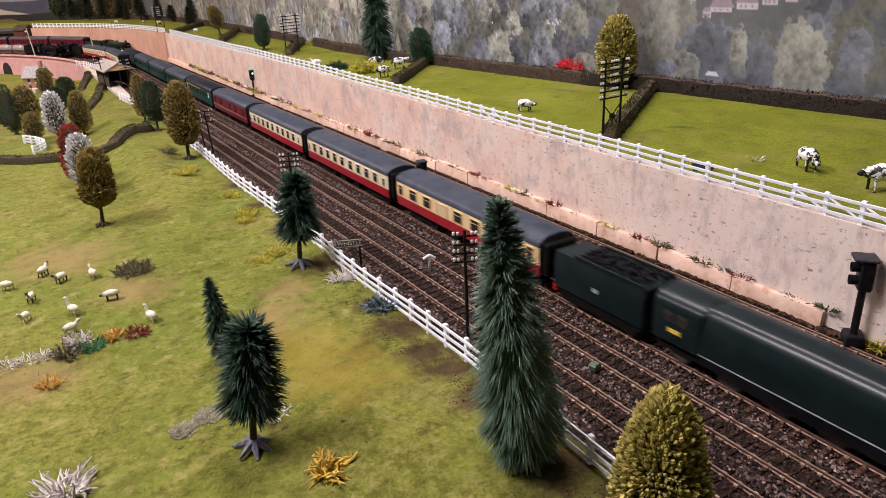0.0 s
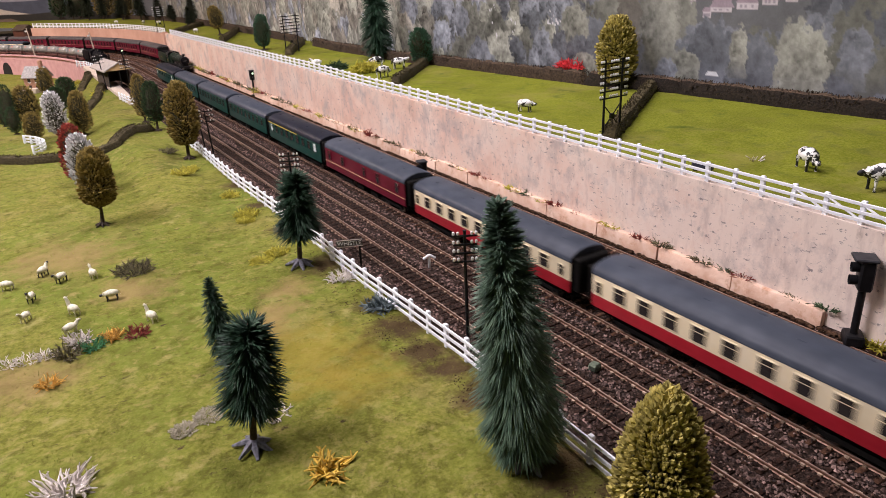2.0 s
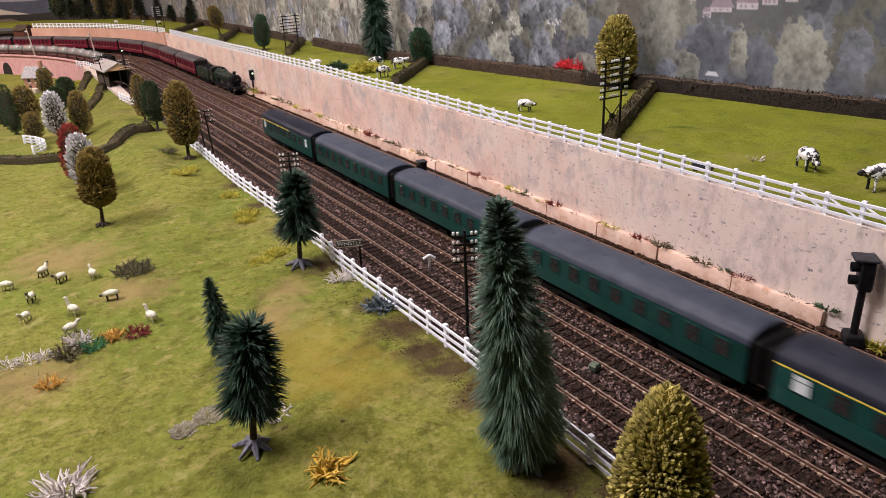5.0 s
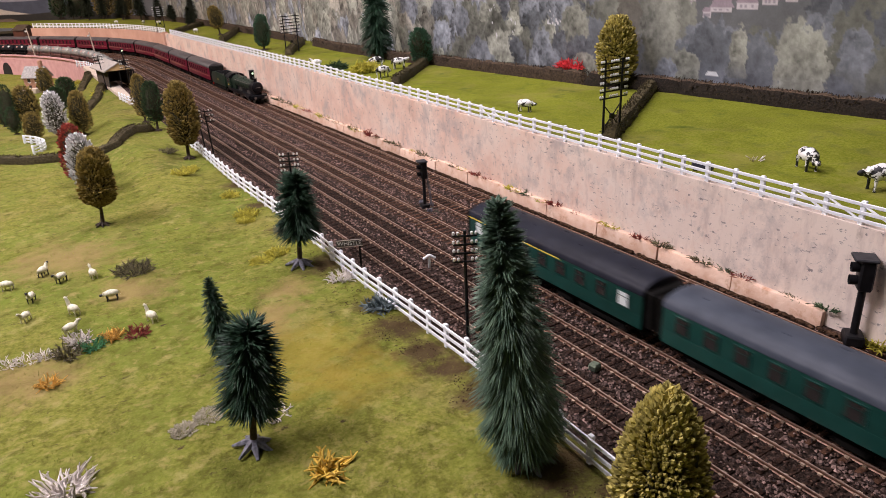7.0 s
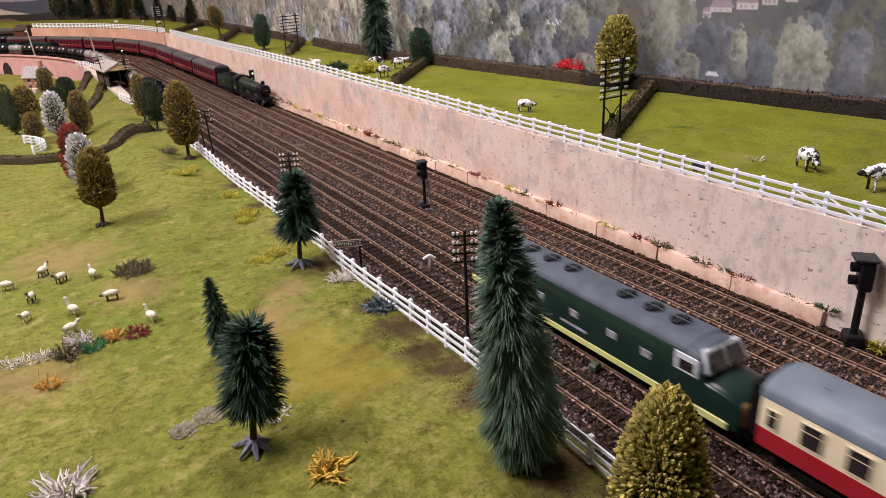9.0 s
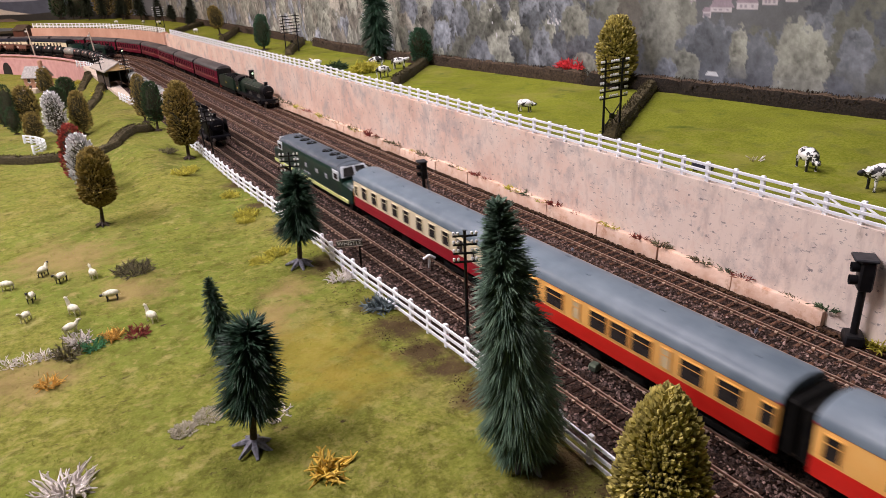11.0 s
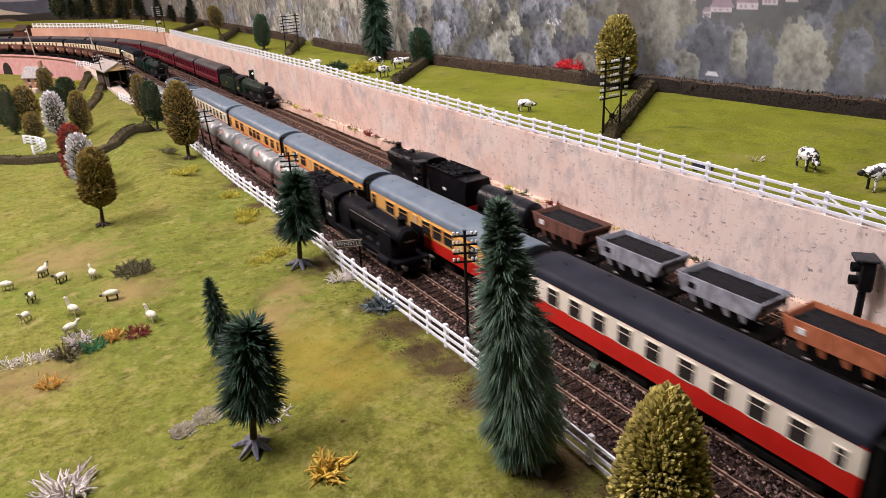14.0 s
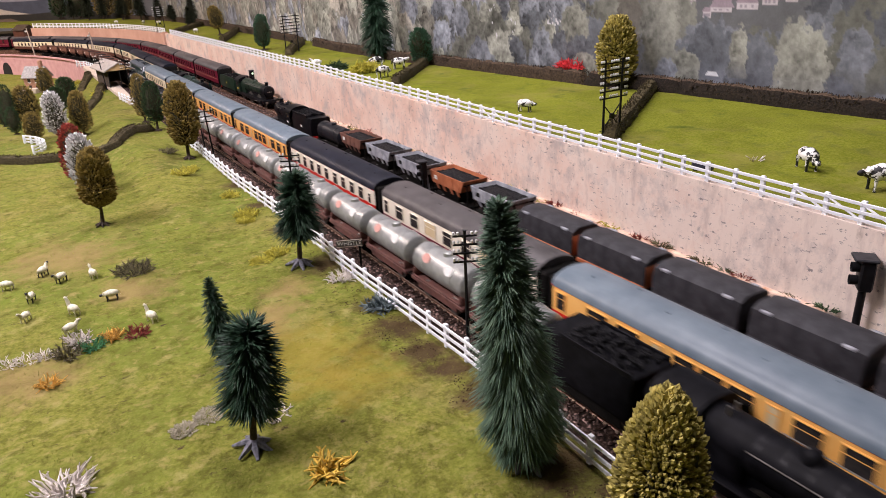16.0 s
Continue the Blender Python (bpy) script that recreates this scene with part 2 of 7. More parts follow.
M["moss_grey"] = mat("grey_green_moss", (0.06, 0.08, 0.055), (0.14, 0.17, 0.12), scale=200, rough=0.9, island=0.4)
M["sheep"] = mat("sheep_paint", (0.50, 0.47, 0.32), (0.80, 0.77, 0.62), scale=400, rough=0.7)
M["cow"] = mat("cow_paint", (0.78, 0.78, 0.76), (0.80, 0.80, 0.78), (0.012, 0.012, 0.012), (0.012, 0.012, 0.012), scale=120, rough=0.5, stops=[0.3, 0.51, 0.525, 0.7])
M["cream"] = mat("cream_paint", (0.76, 0.66, 0.45), (0.80, 0.71, 0.52), scale=80, rough=0.32)
M["custard"] = mat("warm_cream_paint", (0.78, 0.58, 0.30), (0.83, 0.64, 0.35), scale=80, rough=0.32)
M["orange"] = mat("yellow_orange_paint", (0.82, 0.43, 0.11), (0.86, 0.49, 0.15), scale=80, rough=0.32)
M["white_cream"] = mat("pale_cream_paint", (0.80, 0.74, 0.60), (0.85, 0.79, 0.67), scale=80, rough=0.32)
M["red"] = mat("carmine_paint", (0.28, 0.010, 0.020), (0.34, 0.016, 0.028), scale=80, rough=0.3)
M["bright_red"] = mat("bright_red_paint", (0.50, 0.015, 0.010), (0.58, 0.022, 0.015), scale=80, rough=0.3)
M["maroon"] = mat("maroon_paint", (0.112, 0.007, 0.020), (0.150, 0.011, 0.028), scale=80, rough=0.3)
M["brown"] = mat("chocolate_paint", (0.085, 0.035, 0.022), (0.12, 0.05, 0.032), scale=80, rough=0.4)
M["green"] = mat("coach_green_paint", (0.005, 0.041, 0.034), (0.009, 0.058, 0.048), scale=80, rough=0.32)
M["dark_green"] = mat("dark_green_paint", (0.005, 0.019, 0.015), (0.009, 0.030, 0.023), scale=80, rough=0.28)
M["loco_green"] = mat("locomotive_green_paint", (0.009, 0.020, 0.012), (0.015, 0.031, 0.019), scale=80, rough=0.35)
M["navy"] = mat("blackish_green_casing", (0.004, 0.010, 0.011), (0.008, 0.016, 0.018), scale=60, rough=0.30, spec=0.28)
M["lime"] = mat("pale_green_stripe", (0.62, 0.66, 0.22), (0.68, 0.72, 0.28), scale=80, rough=0.35)
M["line_soft"] = mat("faded_lining", (0.56, 0.33, 0.22), rough=0.5)
M["line_yellow"] = mat("yellow_lining", (0.75, 0.55, 0.08), rough=0.4)
M["grey_roof"] = mat("grey_roof_paint", (0.034, 0.042, 0.060), (0.056, 0.066, 0.088), scale=60, rough=0.5, big=0.08, spec=0.22)
M["blue_roof"] = mat("blue_grey_roof_paint", (0.105, 0.14, 0.175), (0.15, 0.19, 0.225), scale=60, rough=0.45, big=0.08, spec=0.4)
M["dark_roof"] = mat("dark_roof_paint", (0.010, 0.011, 0.018), (0.018, 0.020, 0.031), scale=60, rough=0.5, big=0.08, spec=0.15)
M["brown_roof"] = mat("brown_grey_roof_paint", (0.058, 0.052, 0.053), (0.09, 0.082, 0.083), scale=60, rough=0.5, big=0.08, spec=0.35)
M["glass"] = mat("carriage_glass", (0.02, 0.018, 0.018), (0.045, 0.04, 0.038), scale=120, rough=0.08, spec=0.6)
M["pale_blind"] = mat("pale_window_blind", (0.70, 0.76, 0.76), (0.78, 0.83, 0.83), scale=80, rough=0.5)
M["blind"] = mat("window_blind", (0.60, 0.47, 0.27), (0.68, 0.55, 0.34), scale=80, rough=0.5)
M["underframe"] = mat("underframe_black", (0.003, 0.003, 0.003), (0.009, 0.008, 0.007), scale=300, rough=0.75, spec=0.1)
M["loco_black"] = mat("locomotive_black", (0.003, 0.003, 0.004), (0.009, 0.009, 0.011), scale=150, rough=0.36, spec=0.14, big=0.15)
M["loco_grime"] = mat("weathered_locomotive_black", (0.0025, 0.0025, 0.0035), (0.008, 0.008, 0.0105), scale=150, rough=0.55, spec=0.08, big=0.2, bigscale=40)
M["steel"] = mat("wheel_steel", (0.16, 0.15, 0.14), (0.3, 0.28, 0.26), scale=200, rough=0.35, metal=0.8)
M["coal"] = mat("coal", (0.004, 0.004, 0.005), (0.016, 0.016, 0.018), scale=400, rough=0.6, bump=0.002, island=0.4, spec=0.12)
M["tank"] = mat("silver_tank_paint", (0.26, 0.27, 0.265), (0.43, 0.44, 0.43), scale=60, rough=0.40, metal=0.45, big=0.12, bigscale=30)
M["tank_black"] = mat("black_tank_paint", (0.007, 0.008, 0.011), (0.016, 0.017, 0.021), scale=60, rough=0.35, spec=0.22)
M["badge_red"] = mat("red_tank_badge", (0.52, 0.27, 0.23), rough=0.5)
M["badge_white"] = mat("white_tank_badge", (0.60, 0.60, 0.58), rough=0.5)
M["wagon_red"] = mat("red_brown_frame", (0.085, 0.034, 0.028), (0.17, 0.07, 0.055), scale=150, rough=0.7)
M["wagon_brown"] = mat("bauxite_wagon", (0.12, 0.05, 0.035), (0.18, 0.08, 0.055), scale=150, rough=0.7)
M["wagon_orange"] = mat("rust_orange_wagon", (0.34, 0.10, 0.04), (0.46, 0.16, 0.07), scale=120, rough=0.65)
M["wagon_grey"] = mat("pale_grey_wagon", (0.21, 0.22, 0.25), (0.40, 0.42, 0.46), scale=120, rough=0.6, big=0.1, bigscale=60)
M["wagon_dark"] = mat("dark_grey_wagon", (0.018, 0.018, 0.022), (0.040, 0.040, 0.046), scale=120, rough=0.6, spec=0.3, big=0.1, bigscale=60)
M["plate_white"] = mat("white_number_plate", (0.75, 0.75, 0.72), rough=0.5)
M["windscreen_white"] = mat("white_cab_surround", (0.62, 0.66, 0.70), rough=0.4)
M["diesel_roof"] = mat("slate_grey_roof_paint", (0.060, 0.076, 0.095), (0.090, 0.110, 0.132), scale=60, rough=0.5, big=0.08, spec=0.25)
M["brick"] = mat("brick_wall", (0.30, 0.15, 0.095), (0.48, 0.28, 0.19), scale=260, rough=0.85, bump=0.0005)
M["slate"] = mat("grey_slate_roof", (0.22, 0.22, 0.23), (0.36, 0.36, 0.37), scale=150, rough=0.7)
M["canopy"] = mat("grey_canopy_roof", (0.30, 0.27, 0.25), (0.44, 0.40, 0.37), scale=120, rough=0.7)
M["ochre"] = mat("ochre_gable", (0.42, 0.28, 0.12), (0.55, 0.38, 0.18), scale=120, rough=0.7)
M["stone_path"] = mat("pale_platform", (0.48, 0.40, 0.33), (0.64, 0.56, 0.48), scale=80, rough=0.85)
M["viaduct"] = mat("pink_viaduct", (0.50, 0.27, 0.28), (0.62, 0.37, 0.38), scale=30, rough=0.8, big=0.06)
M["dark"] = mat("deep_shade", (0.012, 0.010, 0.010), rough=0.9)
# unseen room shell, kept dark so that it bounces little light
M["room_paint"] = mat("room_paint", (0.15, 0.14, 0.13), (0.18, 0.17, 0.155), scale=4, rough=0.9)
M["room_floor"] = mat("carpet", (0.12, 0.10, 0.09), (0.18, 0.15, 0.13), scale=60, rough=0.95)
M["green_lamp"] = glow("pale_signal_lamp", (0.75, 1.0, 0.6), 6)
M["lamp_glass"] = glow("lamp_diffuser", (1.0, 0.92, 0.82), 2.0)


# ---- mesh helpers ----
class Geo:
    def __init__(self):
        self.v, self.f, self.m = [], [], []

    def add(self, vs, fs, mi=0):
        o = len(self.v)
        self.v += [tuple(v) for v in vs]
        self.f += [tuple(i + o for i in f) for f in fs]
        self.m += [mi] * len(fs)

    def box(self, x0, x1, y0, y1, z0, z1, mi=0, c=0.0):
        if c:
            rows = []
            for yy, k in ((y0, c), (y0 + c, 0), (y1 - c, 0), (y1, c)):
                a, b, d, e = x0 + k, x1 - k, z0 + k, z1 - k
                rows.append([(a + c, yy, d), (b - c, yy, d), (b, yy, d + c), (b, yy, e - c), (b - c, yy, e), (a + c, yy, e), (a, yy, e - c), (a, yy, d + c)])
            return self.loft(rows, mi=mi)
        vs = [(x, y, z) for z in (z0, z1) for y in (y0, y1) for x in (x0, x1)]
        self.add(vs, [(0, 2, 3, 1), (4, 5, 7, 6), (0, 1, 5, 4), (2, 6, 7, 3), (0, 4, 6, 2), (1, 3, 7, 5)], mi)

    def loft(self, rows, caps=True, closed=True, mi=0):
        n = len(rows[0])
        fs = []
        for i in range(len(rows) - 1):
            for j in range(n if closed else n - 1):
                k = (j + 1) % n
                fs.append((i * n + j, i * n + k, (i + 1) * n + k, (i + 1) * n + j))
        if caps and closed:
            fs.append(tuple(range(n - 1, -1, -1)))
            fs.append(tuple((len(rows) - 1) * n + j for j in range(n)))
        self.add([p for r in rows for p in r], fs, mi)

    def tube(self, pts, radii, seg=8, mi=0, caps=True):
        rows = []
        for i, p in enumerate(pts):
            p = Vector(p)
            d = Vector(pts[min(i + 1, len(pts) - 1)]) - Vector(pts[max(i - 1, 0)])
            d.normalize()
            a = d.cross(Vector((0, 0, 1)) if abs(d.z) < 0.9 else Vector((1, 0, 0))).normalized()
            b = d.cross(a)
            r = radii[i] if isinstance(radii, (list, tuple)) else radii
            rows.append([p + (a * math.cos(2 * math.pi * j / seg) + b * math.sin(2 * math.pi * j / seg)) * r for j in range(seg)])
        self.loft(rows, caps, True, mi)

    def ball(self, c, rx, ry, rz, seg=10, ring=6, mi=0, rough=0.0, seed=0):
        rows = []
        for i in range(ring + 1):
            th = math.pi * i / ring
            row = []
            for j in range(seg):
                ph = 2 * math.pi * j / seg
                d = Vector((math.sin(th) * math.cos(ph), math.sin(th) * math.sin(ph), math.cos(th)))
                k = 1 + rough * noise.noise(d * 2.3 + Vector((seed, seed * 1.7, 0)))
                row.append((c[0] + rx * d.x * k, c[1] + ry * d.y * k, c[2] + rz * d.z * k))
            rows.append(row)
        self.loft(rows, False, True, mi)

    def spike(self, p, d, n, w, l, bend=0.0):
        """A bent, tapering blade from p along d, two faces wide."""
        p, d = Vector(p), Vector(d)
        s = d.cross(n)
        if s.length < 1e-6:
            s = d.orthogonal()
        s.normalize()
        up = s.cross(d).normalized()
        q = p + d * (l * 0.55) + up * (bend * l * 0.3)
        t = p + d * l + up * (bend * l)
        self.add([p - s * w * 0.6, p + s * w * 0.6, q - s * w, q + s * w, t, q + up * w * 0.7], [(0, 1, 5), (0, 5, 2), (1, 3, 5), (2, 5, 4), (5, 3, 4)])

    def mesh(self, name, mats, smooth=False):
        me = bpy.data.meshes.new(name)
        me.from_pydata(self.v, [], self.f)
        for m in (mats if isinstance(mats, (list, tuple)) else [mats]):
            me.materials.append(m)
        me.polygons.foreach_set("material_index", self.m)
        if smooth:
            me.polygons.foreach_set("use_smooth", [True] * len(me.polygons))
        me.update()
        return me


def soft(me, deg=40):
    """Smooth shading with creases kept."""
    me.polygons.foreach_set("use_smooth", [True] * len(me.polygons))
    bm = bmesh.new()
    bm.from_mesh(me)
    bmesh.ops.recalc_face_normals(bm, faces=bm.faces)
    for e in bm.edges:
        if len(e.link_faces) == 2 and e.calc_face_angle(0) > radians(deg):
            e.smooth = False
    bm.to_mesh(me)
    bm.free()
    return me


def part(name, geo, material, parent=None, label="", at=None, smooth=True):
    me = geo.mesh(name, material) if isinstance(geo, Geo) else geo
    if isinstance(geo, Geo) and smooth:
        soft(me)
    ob = new(name, me)
    if parent:
        ob.parent = parent
    if at is not None:
        ob.matrix_basis = at
    if label:
        tagged(ob, label)
    return ob


def thing(name, label, category, at=None, group="", kind=""):
    ob = new(name)
    ob.empty_display_size = 0.01
    tagged(ob, label, category, group, kind)
    if at is not None:
        ob.matrix_basis = at
    return ob


def stuff(name, geo, material, label, category, kind="stuff", smooth=False):
    return tagged(part(name, geo, material, smooth=smooth), label, category, "", kind)

# ---- large structure ----
def sweep(prof, s0, s1, step, closed=False, mi=0, g=None, wob=0.0):
    """A profile of (x, z) pairs carried along the line."""
    g = g or Geo()
    n = max(1, int((s1 - s0) / step))
    rows = []
    for i in range(n + 1):
        s = s0 + (s1 - s0) * i / n
        rows.append([along(x, s, z - (wall_drop(s) if z > 0.05 else 0) + (wob * noise.noise(Vector((x * 40, s * 40, z * 40))) if wob else 0), r=1.61) for x, z in prof])
    g.loft(rows, closed, closed, mi)
    return g


def build_ground():
    g = Geo()
    xs = [-4.0, -2.5, -1.6, -1.2, -0.9] + [-0.8 + 0.0125 * i for i in range(54)] + [-0.127, -0.118]
    ys = [-5.2, -3.6, -2.4, -1.4, -0.8] + [-0.5 + 0.02 * i for i in range(126)] + [2.1 + 0.1 * i for i in range(34)]
    rows = [[(x, y, field_z(x, y) - (0.0 if x > -0.119 or x < -0.13 else 0.0)) for x in xs] for y in ys]
    # the far edge follows the curve of the line
    for row in rows:
        for i, (x, y, z) in enumerate(row):
            if y > BEND:
                p = along(x, BEND + (y - BEND), z, r=1.5)
                row[i] = (p.x, p.y, z)
    g.loft(rows, False, False)
    ob = part("ground", g, M["grass"])
    tagged(ob, "olive green flocked meadow with brown worn patches", "ground", kind="structure")
    # trackbed
    g = sweep([(-0.121, -0.006), (-0.119, 0.0), (-0.110, -0.0005), (-0.104, -0.0030), (0.105, -0.0030), (0.111, -0.001), (0.1125, -0.001)], -5.2, 6.4, 0.02, wob=0.0008)
    tagged(part("trackbed", g, M["ballast"]), "dark brown ballast bed under five model tracks", "trackbed", kind="structure")
    # pasture over the wall
    g = Geo()
    rows = []
    for i in range(120):
        s = -1.2 + 6.0 * i / 119
        row = []
        for j in range(15):
            x = WALL_X + 0.008 + 0.46 * j / 14
            p = along(x, s, 0, r=1.61)
            row.append((p.x, p.y, pasture_z(p.x, p.y) - (0.0012 if j == 0 else 0)))
        rows.append(row)
    g.loft(rows, False, False)
    tagged(part("pasture", g, M["pasture"]), "bright green flocked pasture above the retaining wall", "pasture", kind="structure")


def build_wall():
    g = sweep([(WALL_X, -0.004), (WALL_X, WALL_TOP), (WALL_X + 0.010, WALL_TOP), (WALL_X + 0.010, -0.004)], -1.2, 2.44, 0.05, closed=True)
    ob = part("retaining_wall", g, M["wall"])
    tagged(ob, "tall pink and cream painted retaining wall with grey stains", "wall", kind="structure")
    g = sweep([(WALL_X - 0.004, -0.004), (WALL_X - 0.004, WALL_TOP - 0.002), (WALL_X + 0.010, WALL_TOP - 0.002), (WALL_X + 0.010, -0.004)], 2.44, 3.42, 0.05, closed=True)
    part("far_panel", g, M["far_wall"], ob)
    # pilaster at the kink and thin board joints
    g = sweep([(WALL_X - 0.006, -0.004), (WALL_X - 0.006, WALL_TOP + 0.004), (WALL_X + 0.010, WALL_TOP + 0.004), (WALL_X + 0.010, -0.004)], 2.432, 2.45, 0.02, closed=True)
    part("pilaster", g, M["far_wall"], ob)
    for s in (-0.55, 0.055, 0.352, 0.573, 0.96, 1.35, 1.75, 2.1):
        g = sweep([(WALL_X - 0.00012, 0.0), (WALL_X - 0.00012, WALL_TOP - 0.001), (WALL_X + 0.001, WALL_TOP - 0.001), (WALL_X + 0.001, 0.0)], s, s + 0.0009, 0.001, closed=True)
        part("joint", g, M["wall"], ob)
    # plinth of low stones along the foot
    rnd = random.Random(5)
    s = -0.6
    while s < 2.42:
        l = rnd.choice((0.075, 0.098, 0.12))
        h = 0.0125 + rnd.uniform(-0.0012, 0.0012) + 0.002 * noise.noise(Vector((s * 6, 0, 0)))
        if not 0.195 < s + l / 2 < 0.262 or s > 0.26:
            e = min(s + l - 0.0012, 0.262 if s < 0.195 else 9)
            dx = rnd.uniform(-0.0006, 0.0006)
            x0 = WALL_X - 0.0052 + dx
            g = Geo()
            rows = []
            n = 6
            for i in range(n + 1):
                yy = s + (e - s) * i / n
                hh = h + 0.0009 * noise.noise(Vector((yy * 80, 3, 1)))
                k = 0.0008 if i in (0, n) else 0
                rows.append([along(x, yy, z) for x, z in ((x0, -0.003), (x0 + k, hh - 0.0012), (x0 + 0.001, hh - k), (WALL_X - 0.0002, hh + 0.0004 - k), (WALL_X - 0.0002, -0.003))])
            g.loft(rows)
            part("plinth_stone", g, M["plinth"], ob)
        s += l


def build_soil():
    """Dark earth heaped unevenly along the foot of the plinth and of the line fence."""
    rnd = random.Random(31)
    g = Geo()
    for i in range(5200):
        s = -0.1 + 2.5 * rnd.random() ** 1.3
        if noise.noise(Vector((s * 26, 4.0, 0))) < -0.25:
            continue
        r = rnd.uniform(0.0006, 0.0019)
        x = WALL_X - 0.0066 - abs(rnd.gauss(0, 0.0016))
        g.ball((x, s, -0.0016 + r * 0.4), r, r * rnd.uniform(0.8, 1.6), r * 0.8, 5, 3)
    stuff("foot_soil", g, M["soil"], "dark brown earth heaped along the foot of the wall", "soil")


def fence(name, pts, label, post_gap=0.0243, h=0.0178, group="", skip=(), braces=()):
    """White post and rail fence along a list of points; each post and rail length is a part."""
    root = thing(name, label, "fence", Matrix.Identity(4), group)
    posts, acc = [], 0.0
    total = [0.0]
    for a, b in zip(pts, pts[1:]):
        total.append(total[-1] + (b - a).length)
    n = max(1, round(total[-1] / post_gap))

    def place(d):
        for k in range(len(pts) - 1):
            if d <= total[k + 1] + 1e-9:
                t = (d - total[k]) / (total[k + 1] - total[k])
                return pts[k].lerp(pts[k + 1], t)
        return pts[-1]
    rnd = random.Random(len(pts) * 7 + n)
    pg = Geo()
    pg.box(-0.0014, 0.0014, -0.0017, 0.0017, -0.003, h, c=0.0003)
    pm = soft(pg.mesh("post", M["white"]))
    for i in range(n + 1):
        posts.append(place(total[-1] * i / n))
    rails = {}
    for i, p in enumerate(posts):
        q = posts[min(i + 1, n)]
        pr = posts[max(i - 1, 0)]
        ang = math.degrees(math.atan2(-(q - pr).x, (q - pr).y))
        part("post", pm, None, root, at=pose(p.x, p.y, p.z, rnd.uniform(-2, 2), rnd.uniform(-2, 2), ang))
        if i < n and i not in skip:
            d = q - p
            key = round(d.length, 4)
            if key not in rails:
                g = Geo()
                g.box(-0.0006, 0.0006, 0, d.length, -0.00115, 0.00115, c=0.0002)
                rails[key] = soft(g.mesh("rail", M["white"]))
            tilt = math.degrees(math.asin(max(-1, min(1, d.z / d.length))))
            a = math.degrees(math.atan2(-d.x, d.y))
            for z in (0.22, 0.54, 0.88):
                part("rail", rails[key], None, root, at=Matrix.Translation(p + Vector((-0.0016 * math.cos(radians(a)), -0.0016 * math.sin(radians(a)), h * z + rnd.uniform(-0.0003, 0.0003)))) @ pose(0, 0, 0, tilt, 0, a))
            if i in braces:
                g = Geo()
                g.tube([p + Vector((-0.0014, 0, h * 0.2)), q + Vector((-0.0014, 0, h * 0.86))], 0.0008, 6)
                part("brace", g, M["white"], root)
    return root


def build_fences():
    pts = [along(WALL_X + 0.003, -0.36 + 0.0972 * i, WALL_TOP - wall_drop(-0.36 + 0.0972 * i) + 0.0005 * math.sin(i * 1.7), r=1.61) for i in range(29)]
    fence("wall_fence", pts, "white three-rail model fence on top of the retaining wall", group="fences", h=0.0160, braces=(8, 10, 23, 24, 25, 40, 41))
    pts = [along(WALL_X + 0.003, 2.44 + 0.0972 * i, WALL_TOP, r=1.61) for i in range(11)]
    fence("wall_fence", pts, "white three-rail model fence on the far curved wall", group="fences", h=0.0160)
    pts = [Vector((-0.1235 + 0.002 * math.sin(i * 1.3), -0.10 + 0.0729 * i, 0.0)) for i in range(10)]
    fence("line_fence", pts, "white three-rail fence between meadow and tracks", group="fences")
    pts = [Vector((-0.1235 + 0.002 * math.sin(i * 1.1), 0.557 + 0.0729 * i, 0.0)) for i in range(9)]
    fence("line_fence", pts, "white three-rail fence between meadow and tracks", group="fences")
    fence("line_fence", [Vector((-0.122, 1.56, 0)), Vector((-0.135, 1.64, 0)), Vector((-0.142, 1.71, 0))], "short white fence beside the station platform", group="fences")
    pts = [Vector((x, y, field_z(x, y))) for x, y in ((-0.343, 1.36), (-0.327, 1.335), (-0.3155, 1.285), (-0.319, 1.25), (-0.334, 1.232))]
    fence("garden_fence", pts, "small curved white fence in the meadow", post_gap=0.018, h=0.0145, group="fences")
    pts = [Vector((x, y, 0.0)) for x, y in ((-0.150, 2.56), (-0.128, 2.50), (-0.118, 2.42))]
    fence("platform_fence", pts, "white fence at the end of the platform ramp", group="fences")


